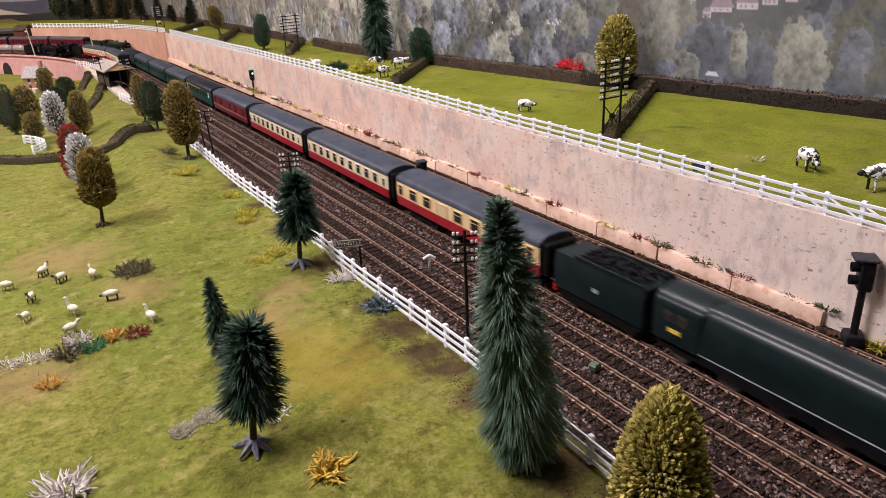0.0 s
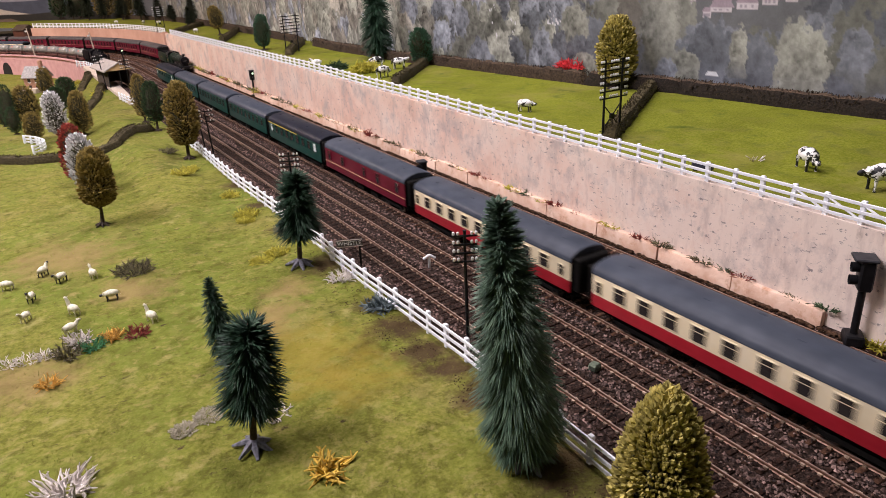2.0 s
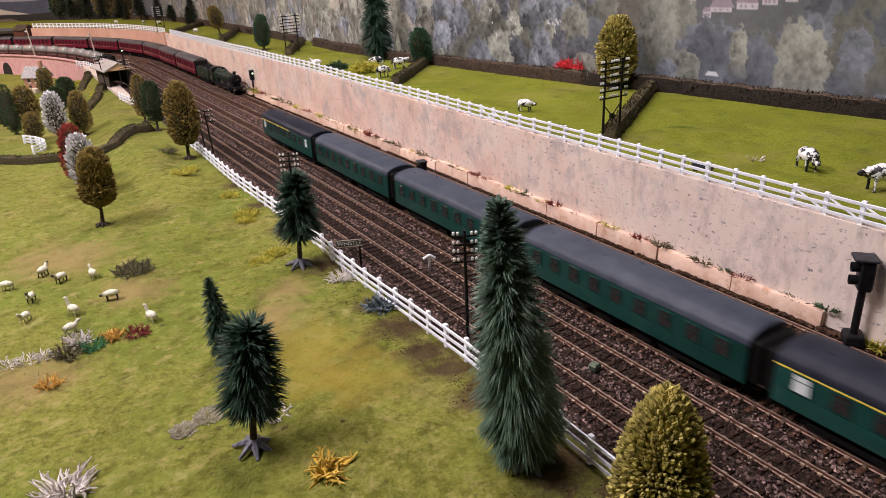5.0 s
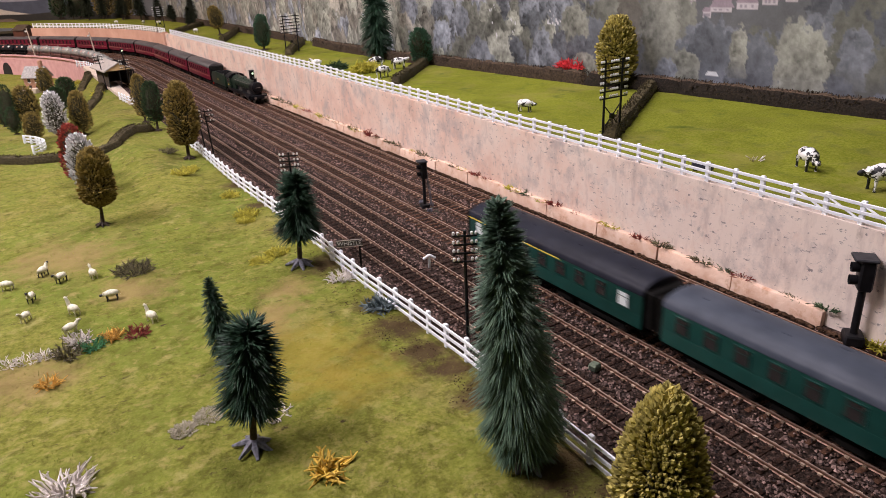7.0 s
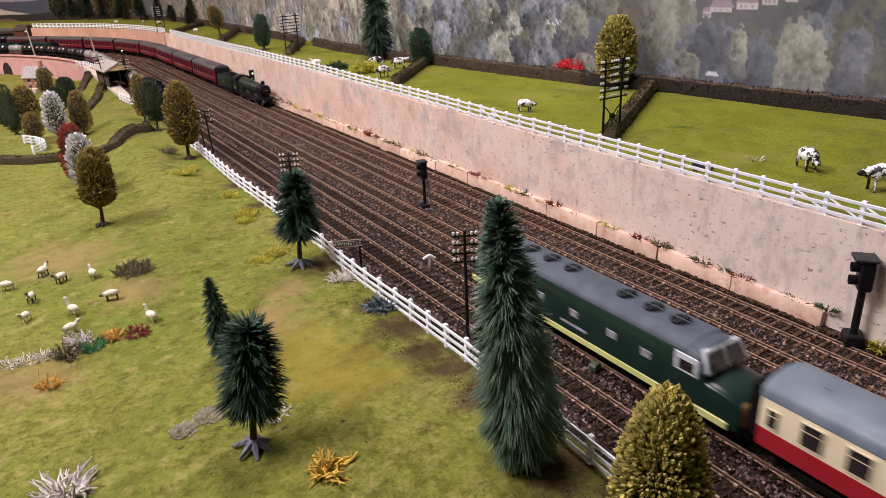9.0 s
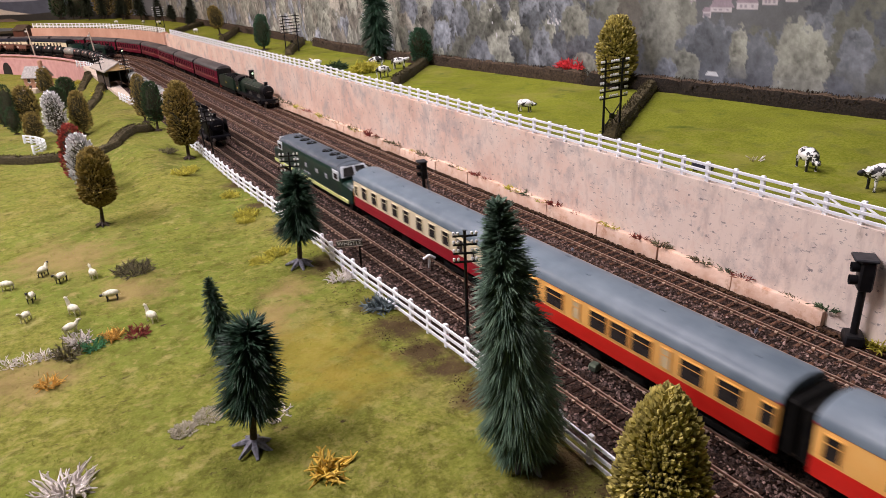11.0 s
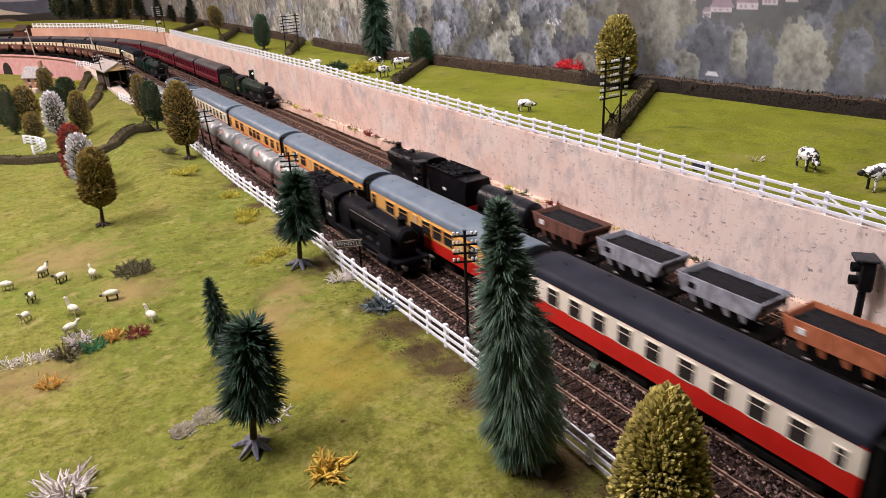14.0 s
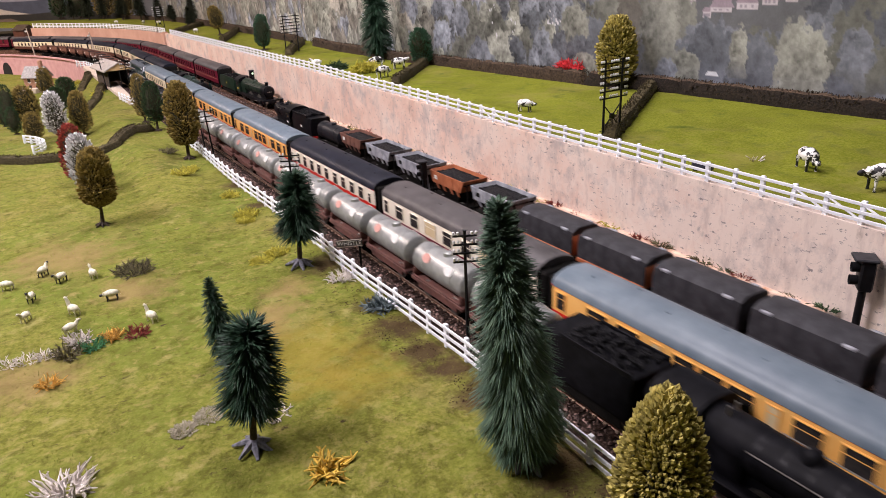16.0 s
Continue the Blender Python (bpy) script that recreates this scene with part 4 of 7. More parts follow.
def build_coach(name, label, length, lower, upper, roof, windows, band=0.0262, line=None, blinds=(), blind_mat="blind", low=False):
    """A bogie carriage centred on its own origin at rail level; windows: list of (y, width)."""
    t = thing(name, label, "train carriage")
    hl = length / 2 - 0.0088
    sec = lambda z0, z1, h0=0.0180: [(-h0, z0), (-h0 - 0.0002, (z0 + z1) / 2), (-h0, z1), (h0, z1), (h0 + 0.0002, (z0 + z1) / 2), (h0, z0)]
    for nm, z0, z1, m, half in (("lower_panel", 0.0156, band, lower, 0.0180), ("upper_panel", band, 0.0441, upper, 0.0179)):
        g = Geo()
        g.loft([[(x * k, y, z) for x, z in sec(z0, z1, half)] for y, k in ((-hl, 0.96), (-hl + 0.0012, 1), (hl - 0.0012, 1), (hl, 0.96))])
        part(nm, g, m, t)
    g = Geo()
    prof = [(0.0184 * math.cos(a), 0.0438 + 0.0108 * math.sin(a) ** 0.85) for a in [math.pi * i / 14 for i in range(15)]]
    rows = []
    for y, k, dz in ((-hl - 0.0004, 0.97, -0.0012), (-hl + 0.002, 1, 0), (hl - 0.002, 1, 0), (hl + 0.0004, 0.97, -0.0012)):
        rows.append([(x * k, y, z + dz * (z - 0.0438) / 0.0108) for x, z in prof])
    g.loft(rows)
    rf = part("roof", g, roof, t)
    vg = Geo()
    vg.tube([(0, 0, 0), (0, 0, 0.0012)], [0.0013, 0.0010], 8)
    vm = soft(vg.mesh("roof_vent", roof))
    for i in range(7):
        y = -hl * 0.8 + hl * 1.6 * i / 6
        part("roof_vent", vm, None, rf, at=pose(0.006 if i % 2 else -0.004, y, 0.0537))
    for s in (-1, 1):
        g = Geo()
        g.box(-0.0168, 0.0168, s * hl - 0.0006, s * hl + 0.0006, 0.0158, 0.0478, c=0.0003)
        g.box(-0.0150, 0.0150, s * hl - 0.0082 if s < 0 else s * hl, s * hl + 0.0082 if s > 0 else s * hl, 0.0160, 0.0470, c=0.0012)
        part("gangway_end", g, M["underframe"], t)
        g = Geo()
        g.box(-0.015, 0.015, s * hl - 0.001, s * hl + 0.001, 0.0100, 0.0158)
        for x in (-0.0105, 0.0105):
            g.tube([(x, s * hl, 0.0113), (x, s * (hl + 0.0035), 0.0113)], [0.0012, 0.0018], 8)
        part("buffer_beam", g, M["underframe"], t)
    for s in (-1, 1):
        g = Geo()
        g.box(s * 0.0178 - 0.0004, s * 0.0178 + 0.0008, -hl, hl, 0.0435, 0.0445)
        part("gutter", g, M["bright_red"] if line == "red" else roof, t)
        if line == "yellow":
            g = Geo()
            g.box(s * 0.0182 - 0.0003, s * 0.0182 + 0.0003, -hl * 0.2, hl, 0.0418, 0.0426)
            part("lining", g, M["line_yellow"], t)
        if line == "mid":
            for z in (0.0248,):
                g = Geo()
                g.box(s * 0.0182 - 0.0002, s * 0.0182 + 0.0002, -hl, hl, z, z + 0.0006)
                part("lining", g, M["line_soft"], t)
    frames = {}
    for i, (y, w) in enumerate(windows):
        pm = M[blind_mat] if i in blinds else M["glass"]
        key = (w, pm.name)
        if key not in frames:
            frames[key] = pane_mesh(w * 1.22, 0.0118 if w > 0.004 else 0.0095, upper, pm)
        for s in (-1, 1):
            wn = part("window", frames[key][0], None, t, at=pose(s * 0.0182, y, 0.0290, 0, 0, 0 if s < 0 else 180))
            part("window_frame", frames[key][1], None, wn)
    g = Geo()
    g.box(-0.0135, 0.0135, -hl + 0.004, hl - 0.004, 0.0095, 0.0157, c=0.0005)
    for y in (-0.02, 0.018):
        g.box(-0.012, 0.012, y - 0.009, y + 0.009, 0.0035, 0.0098, c=0.0006)
    part("underframe", g, M["underframe"], t)
    for s in (-1, 1):
        bogie(t, s * (hl - 0.042))
    if low:
        # older stock with lower sides: the body is squatter over the same underframe
        squat = Matrix.Translation((0, 0, 0.0008)) @ Matrix.Scale(0.877, 4, Vector((0, 0, 1)))
        for ob in t.children:
            if not ob.name.startswith(("underframe", "bogie", "buffer_beam")):
                ob.matrix_basis = squat @ ob.matrix_basis
    return t


def build_boiler(t, body, front, z0, r0, r1, y0, y1, bands=6):
    g = Geo()
    g.tube([(0, y0, z0), (0, y1, z0)], [r0, r1], 24)
    b = part("boiler", g, body, t)
    for i in range(bands):
        y = y0 + (y1 - y0) * (i + 0.5) / bands
        r = r0 + (r1 - r0) * (i + 0.5) / bands
        g = Geo()
        g.tube([(0, y - 0.0004, z0), (0, y + 0.0004, z0)], r + 0.0002, 24)
        part("boiler_band", g, M["loco_black"], b)
    return b


def build_steam_loco(name, label, body, length=0.150, wheels=5, wheel_r=0.0095, deflect=True, big_box=False, lamps=False, red_beam=False, plate="line_yellow"):
    """A tender engine, front towards +y, origin at rail level in the middle."""
    t = thing(name, label, "steam locomotive")
    f = length / 2
    black = M["loco_black"] if body != M["loco_grime"] else M["loco_grime"]
    zc = 0.0315
    yb = -f + 0.034
    build_boiler(t, body, black, zc, 0.0122, 0.0104, yb + 0.026, f - 0.030)
    # firebox
    g = Geo()
    rows = []
    for y, k in ((yb, 1.0), (yb + 0.027, 0.97)):
        ring = [(0.0130 * k * math.cos(a), y, zc + 0.0128 * k * math.sin(a)) for a in [math.pi * i / 12 for i in range(13)]]
        rows.append(ring + [(-0.0115, y, 0.016), (0.0115, y, 0.016)])
    g.loft(rows)
    part("firebox", g, body, t)
    g = Geo()
    g.tube([(0, f - 0.031, zc), (0, f - 0.0105, zc)], 0.0113, 24)
    g.tube([(0, f - 0.0105, zc), (0, f - 0.0082, zc), (0, f - 0.0070, zc)], [0.0108, 0.0092, 0.004], 24)
    sb = part("smokebox", g, black, t)
    g = Geo()
    g.tube([(0, f - 0.0072, zc), (0, f - 0.0058, zc)], [0.0012, 0.0008], 8)
    g.box(-0.005, 0.005, f - 0.0075, f - 0.0066, zc - 0.0004, zc + 0.0004)
    part("smokebox_dart", g, M["steel"], sb)
    g = Geo()
    g.tube([(0, f - 0.0200, zc + 0.009), (0, f - 0.0200, zc + 0.0135), (0, f - 0.0200, zc + 0.0165), (0, f - 0.0200, zc + 0.0175)], [0.0048, 0.0034, 0.0036, 0.0042], 16)
    part("chimney", g, black, t)
    g = Geo()
    g.tube([(0, 0.004, zc + 0.010), (0, 0.004, zc + 0.0138), (0, 0.004, zc + 0.0155), (0, 0.004, zc + 0.0162)], [0.0052, 0.0044, 0.003, 0.0008], 16)
    part("steam_dome", g, body, t)
    g = Geo()
    for x in (-0.003, 0.003):
        g.tube([(x, yb + 0.012, zc + 0.0115), (x, yb + 0.012, zc + 0.0165)], [0.0013, 0.0008], 8)
    part("safety_valve", g, M["steel"], t)
    # cab
    g = Geo()
    h = 0.0168
    g.box(-h, -h + 0.001, yb - 0.022, yb + 0.002, 0.0165, 0.0385, c=0.0003)
    g.box(h - 0.001, h, yb - 0.022, yb + 0.002, 0.0165, 0.0385, c=0.0003)
    g.box(-h, h, yb - 0.0005, yb + 0.002, 0.0165, 0.044, c=0.0004)
    cab = part("cab", g, body, t)
    g = Geo()
    rows = []
    for y in (yb - 0.027, yb + 0.0035):
        rows.append([(0.0176 * math.cos(a), y, 0.0382 + 0.0095 * math.sin(a)) for a in [math.pi * i / 12 for i in range(13)]])
    g.loft(rows)
    part("cab_roof", g, black, cab)
    for s in (-1, 1):
        for yy in (yb - 0.015, yb - 0.0065):
            g = Geo()
            g.box(s * (h + 0.0001) - 0.0003, s * (h + 0.0001) + 0.0003, yy - 0.003, yy + 0.003, 0.0285, 0.0365)
            part("cab_window", g, M["glass"], cab)
        g = Geo()
        g.box(s * (h + 0.0002) - 0.0003, s * (h + 0.0002) + 0.0003, yb - 0.014, yb - 0.007, 0.0215, 0.0240)
        part("number_plate", g, M[plate], cab)
    # running plate and splashers
    g = Geo()
    g.box(-0.0168, 0.0168, yb - 0.024, f - 0.004, 0.0150, 0.0165, c=0.0004)
    g.box(-0.0160, 0.0160, yb - 0.020, f - 0.010, 0.0105, 0.0150)
    g.box(-0.0080, 0.0080, yb - 0.010, f - 0.012, 0.008, 0.026)
    part("running_plate", g, black, t)
    g = Geo()
    g.box(-0.0162, 0.0162, f - 0.005, f - 0.003, 0.0090, 0.0165, c=0.0003)
    part("buffer_beam", g, M["bright_red"] if red_beam else black, t)
    for s in (-1, 1):
        g = Geo()
        g.tube([(s * 0.0108, f - 0.003, 0.0125), (s * 0.0108, f + 0.002, 0.0125), (s * 0.0108, f + 0.003, 0.0125)], [0.0013, 0.0012, 0.0026], 10)
        part("buffer", g, M["steel"], t)
        g = Geo()
        g.tube([(s * 0.0150, f - 0.033, 0.0125), (s * 0.0150, f - 0.014, 0.0125)], 0.0048, 14)
        part("cylinder", g, black, t)
        g = Geo()
        g.box(s * 0.0145 - 0.0007, s * 0.0145 + 0.0007, yb + 0.008, f - 0.045, 0.0092, 0.0112, c=0.0003)
        g.tube([(s * 0.0158, f - 0.034, 0.0125), (s * 0.0158, f - 0.062, 0.0105)], 0.0008, 6)
        part("coupling_rod", g, M["steel"], t)
        if deflect:
            g = Geo()
            g.box(s * 0.0158 - 0.0004, s * 0.0158 + 0.0004, f - 0.034, f - 0.011, 0.0165, 0.0385, c=0.0002)
            part("smoke_deflector", g, body, t)
        g = Geo()
        g.tube([(s * 0.0125, yb + 0.03, zc + 0.006), (s * 0.0118, f - 0.03, zc + 0.006)], 0.0004, 6)
        part("handrail", g, M["steel"], t)
    wm = {0.0095: MID_WHEEL, 0.0115: BIG_WHEEL}[wheel_r]
    n = wheels
    span = (f - 0.050) - (yb - 0.002)
    for i in range(n):
        wheelset(t, yb - 0.002 + span * i / (n - 1), wm, wheel_r)
    wheelset(t, f - 0.016, WHEEL, 0.0066)
    if deflect and n < 5:
        wheelset(t, f - 0.034, WHEEL, 0.0066)
    if lamps:
        g = Geo()
        g.ball((0, f - 0.006, zc + 0.0125), 0.0012, 0.0012, 0.0012, 8, 5)
        part("headlamp", g, M["plate_white"], t)
    return t


def build_tender(name, label, body, length=0.088, crest=None, tall=0.0):
    t = thing(name, label, "tender")
    f = length / 2 - 0.002
    g = Geo()
    rows = []
    for y, k in ((-f, 0.97), (-f + 0.001, 1), (f - 0.001, 1), (f, 0.97)):
        rows.append([(x * k, y, z) for x, z in ((-0.0165, 0.0140), (-0.0168, 0.030 + tall), (-0.0150, 0.0375 + tall), (0.0150, 0.0375 + tall), (0.0168, 0.030 + tall), (0.0165, 0.0140))])
    g.loft(rows)
    part("tank_body", g, body, t)
    for s in (-1, 1):
        g = Geo()
        g.box(s * 0.0150 - 0.0005, s * 0.0150 + 0.0005, -f * 0.55, f - 0.001, 0.0372 + tall, 0.0405 + tall, c=0.0002)
        part("coping", g, body, t)
        if crest:
            g = Geo()
            g.box(s * 0.0169 - 0.0002, s * 0.0169 + 0.0002, -0.0028, 0.0028, 0.0240, 0.0270)
            part("crest", g, crest, t)
    g = Geo()
    rnd = random.Random(9)
    for i in range(160):
        x, y = rnd.uniform(-0.0135, 0.0135), rnd.uniform(-f * 0.5, f - 0.004)
        z = 0.0378 + tall + 0.0035 * (1 - (x / 0.015) ** 2) * rnd.uniform(0.4, 1)
        g.ball((x, y, z), rnd.uniform(0.0012, 0.0024), rnd.uniform(0.0012, 0.0024), 0.0016, 5, 3)
    tagged(part("coal_load", g, M["coal"], t, smooth=False), kind="stuff")
    g = Geo()
    g.box(-0.0145, 0.0145, -f, f, 0.0100, 0.0142, c=0.0004)
    for s in (-1, 1):
        g.box(s * 0.0135 - 0.0006, s * 0.0135 + 0.0006, -f + 0.006, f - 0.006, 0.0045, 0.0105, c=0.0003)
    part("frame", g, M["underframe"], t)
    g = Geo()
    g.box(-0.0160, 0.0160, -f - 0.001, -f + 0.001, 0.0090, 0.0145)
    part("buffer_beam", g, M["bright_red"], t)
    for y in (-f * 0.62, 0, f * 0.62):
        wheelset(t, y, WHEEL, 0.0066)
    return t


def build_streamliner():
    t = thing("streamlined_locomotive", "dark green streamlined steam locomotive with glossy casing", "steam locomotive")
    f = 0.138
    g = Geo()
    rows = []
    for y, w, top, base in ((-0.062, 0.0165, 0.0480, 0.0165), (-0.05, 0.0165, 0.0485, 0.0165), (0.0, 0.0160, 0.0478, 0.016), (0.06, 0.0155, 0.0465, 0.015), (0.10, 0.0150, 0.0440, 0.0135), (0.122, 0.0140, 0.036, 0.012), (0.135, 0.0120, 0.022, 0.010), (0.138, 0.011, 0.0135, 0.009)):
        ring = []
        for i in range(15):
            a = math.pi * i / 14
            hgt = top - base - 0.008
            ring.append((w * (abs(math.cos(a)) ** 0.55) * (1 if math.cos(a) >= 0 else -1), y, base + 0.008 + hgt * math.sin(a) ** 0.75))
        ring += [(-w, y, base), (w, y, base)]
        rows.append(ring)
    g.loft(rows)
    part("casing", g, M["navy"], t)
    g = Geo()
    rows = []
    for y in (-0.096, -0.060):
        rows.append([(0.0172 * math.cos(a), y, 0.0400 + 0.0088 * math.sin(a)) for a in [math.pi * i / 12 for i in range(13)]] + [(-0.0172, y, 0.016), (0.0172, y, 0.016)])
    g.loft(rows)
    cab = part("cab", g, M["navy"], t)
    for s in (-1, 1):
        for yy in (-0.084, -0.073):
            g = Geo()
            g.box(s * 0.0173 - 0.0003, s * 0.0173 + 0.0003, yy - 0.004, yy + 0.004, 0.0305, 0.0375)
            part("cab_window", g, M["glass"], cab)
        g = Geo()
        g.box(s * 0.0174 - 0.0003, s * 0.0174 + 0.0003, -0.083, -0.074, 0.0235, 0.0262)
        part("number_plate", g, M["line_yellow"], cab)
        g = Geo()
        rows = []
        for y, z0 in ((-0.058, 0.0125), (-0.02, 0.0095), (0.03, 0.0105), (0.08, 0.0085), (0.125, 0.0075)):
            rows.append([(s * 0.0168 - 0.0005, y, z0), (s * 0.0168 + 0.0005, y, z0), (s * 0.0168 + 0.0003, y, 0.0175), (s * 0.0168 - 0.0003, y, 0.0175)])
        g.loft(rows)
        part("valance", g, M["loco_black"], t)
        g = Geo()
        g.box(s * 0.0171 - 0.0002, s * 0.0171 + 0.0002, -0.058, 0.12, 0.0172, 0.0179)
        part("trim_line", g, M["wagon_grey"], t)
    g = Geo()
    g.box(-0.013, 0.013, -0.095, 0.12, 0.0085, 0.016)
    part("frame", g, M["underframe"], t)
    for y in (-0.04, -0.008, 0.024):
        wheelset(t, y, BIG_WHEEL, 0.0115)
    for y in (-0.078, 0.062, 0.094):
        wheelset(t, y, WHEEL, 0.0066)
    return t


def build_diesel():
    t = thing("diesel_locomotive", "two-tone green diesel locomotive with white cab surrounds and grey roof", "diesel locomotive")
    L = 0.124
    g = Geo()
    rows = []
    def ring(y, w, top, base=0.0125):
        return [(w * math.cos(a), y, 0.038 + (top - 0.038) * math.sin(a) ** 0.8) if top > 0.039 else (w * math.cos(a), y, top - 0.004 + 0.004 * math.sin(a)) for a in [math.pi * i / 12 for i in range(13)]] + [(-w, y, base), (w, y, base)]
    for y, w, top in ((-L, 0.0150, 0.030), (-L + 0.003, 0.0165, 0.0325), (-0.103, 0.0172, 0.0345), (-0.1025, 0.0175, 0.0370), (-0.097, 0.0178, 0.0492), (-0.09, 0.0180, 0.0505), (0.09, 0.0180, 0.0505), (0.097, 0.0178, 0.0492), (0.1025, 0.0175, 0.0370), (0.103, 0.0172, 0.0345), (L - 0.003, 0.0165, 0.0325), (L, 0.0150, 0.030)):
        rows.append(ring(y, w, top))
    g.loft(rows)
    body = part("body", g, M["dark_green"], t)
    g = Geo()
    rows = []
    for y in (-0.0895, 0.0895):
        rows.append([(0.0163 * math.cos(a), y, 0.0440 + 0.0072 * math.sin(a)) for a in [math.pi * i / 12 for i in range(13)]])
    g.loft(rows)
    rf = part("roof", g, M["diesel_roof"], t)
    for y in (-0.07, -0.05, -0.028, 0.022, 0.044, 0.066):
        g = Geo()
        g.tube([(0, y, 0.0505), (0, y, 0.0519)], [0.0064, 0.0058], 18)
        part("roof_fan", g, M["underframe"], rf)
        g = Geo()
        g.box(-0.0068, 0.0068, y - 0.0004, y + 0.0004, 0.0517, 0.0523)
        g.box(-0.0004, 0.0004, y - 0.0068, y + 0.0068, 0.0517, 0.0523)
        part("fan_guard", g, M["diesel_roof"], rf)
    for s in (-1, 1):
        g = Geo()
        g.box(s * 0.0178 - 0.0006, s * 0.0178 + 0.0007, -L + 0.005, L - 0.005, 0.0125, 0.0168, c=0.0003)
        part("stripe", g, M["lime"], t)
        for y in (-0.062, -0.034, 0.0, 0.034, 0.062):
            g = Geo()
            g.box(s * 0.0181 - 0.0004, s * 0.0181 + 0.0004, y - 0.0038, y + 0.0038, 0.0288, 0.0338, c=0.0003)
            part("side_window", g, M["wagon_grey"], t)
        g = Geo()
        g.box(s * 0.0181 - 0.0003, s * 0.0181 + 0.0003, -0.012, 0.012, 0.0215, 0.0232)
        part("name_plate", g, M["wagon_grey"], t)
        for e in (-1, 1):
            g = Geo()
            ya, yb = sorted((e * 0.0985, e * 0.0825))
            g.box(s * 0.0179 - 0.0006, s * 0.0179 + 0.0004, ya, yb, 0.0330, 0.0440, c=0.0003)
            cw = part("cab_surround", g, M["windscreen_white"], t)
            g = Geo()
            g.box(s * 0.0182 - 0.0004, s * 0.0182 + 0.0005, ya + 0.0025, yb - 0.003, 0.0345, 0.0405)
            part("cab_side_window", g, M["glass"], cw)
    for e in (-1, 1):
        g = Geo()
        rows = []
        for y, top in ((e * 0.0888, 0.0508), (e * 0.0975, 0.0496), (e * 0.1032, 0.0372)):
            rows.append([(0.0179 * math.cos(a), y, 0.0375 + (top - 0.0375) * math.sin(a) ** 0.7) for a in [math.pi * i / 10 for i in range(11)]])
        g.loft(rows)
        ws = part("cab_dome", g, M["diesel_roof"], t)
        g = Geo()
        g.add([(-0.0168, e * 0.1037, 0.0376), (0.0168, e * 0.1037, 0.0376), (0.0140, e * 0.0988, 0.0482), (-0.0140, e * 0.0988, 0.0482), (-0.0168, e * 0.1012, 0.0376), (0.0168, e * 0.1012, 0.0376), (0.0140, e * 0.0963, 0.0482), (-0.0140, e * 0.0963, 0.0482)], [(0, 1, 2, 3), (7, 6, 5, 4), (0, 4, 5, 1), (1, 5, 6, 2), (2, 6, 7, 3), (3, 7, 4, 0)])
        part("windscreen_surround", g, M["windscreen_white"], ws)
        for s in (-1, 1):
            g = Geo()
            g.add([(s * 0.0015, e * 0.1041, 0.0385), (s * 0.0140, e * 0.1041, 0.0385), (s * 0.0120, e * 0.0997, 0.0470), (s * 0.0015, e * 0.0997, 0.0476), (s * 0.0015, e * 0.1024, 0.0385), (s * 0.0140, e * 0.1024, 0.0385), (s * 0.0120, e * 0.0980, 0.0470), (s * 0.0015, e * 0.0980, 0.0476)], [(0, 1, 2, 3), (7, 6, 5, 4), (0, 4, 5, 1), (1, 5, 6, 2), (2, 6, 7, 3), (3, 7, 4, 0)])
            part("windscreen", g, M["glass"], ws)
        g = Geo()
        g.box(-0.0135, 0.0135, min(e * L, e * (L + 0.0008)), max(e * L, e * (L + 0.0008)), 0.0150, 0.0290, c=0.0003)
        part("warning_panel", g, M["orange"], t)
        g = Geo()
        g.box(-0.0155, 0.0155, min(e * L, e * (L + 0.001)), max(e * L, e * (L + 0.001)), 0.0085, 0.0135)
        for x in (-0.0105, 0.0105):
            g.tube([(x, e * L, 0.0112), (x, e * (L + 0.004), 0.0112)], [0.0012, 0.0022], 8)
        part("buffer_beam", g, M["underframe"], t)
        bogie(t, e * 0.075, 0.046)
    g = Geo()
    g.box(-0.0125, 0.0125, -0.04, 0.04, 0.0045, 0.0126, c=0.001)
    part("fuel_tank", g, M["underframe"], t)
    return t


def chassis(t, half, m):
    g = Geo()
    g.box(-0.0135, 0.0135, -half, half, 0.0100, 0.0130, c=0.0004)
    for s in (-1, 1):
        g.box(s * 0.0118 - 0.0006, s * 0.0118 + 0.0006, -half * 0.75, half * 0.75, 0.0055, 0.0102, c=0.0003)
    fr = part("frame", g, m, t)
    for e in (-1, 1):
        for x in (-0.0105, 0.0105):
            g = Geo()
            g.tube([(x, e * half, 0.0115), (x, e * (half + 0.003), 0.0115), (x, e * (half + 0.0036), 0.0115)], [0.0010, 0.0010, 0.0020], 8)
            part("buffer", g, M["underframe"], fr)
    for y in (-half * 0.52, half * 0.52):
        wheelset(t, y, WHEEL, 0.0066)


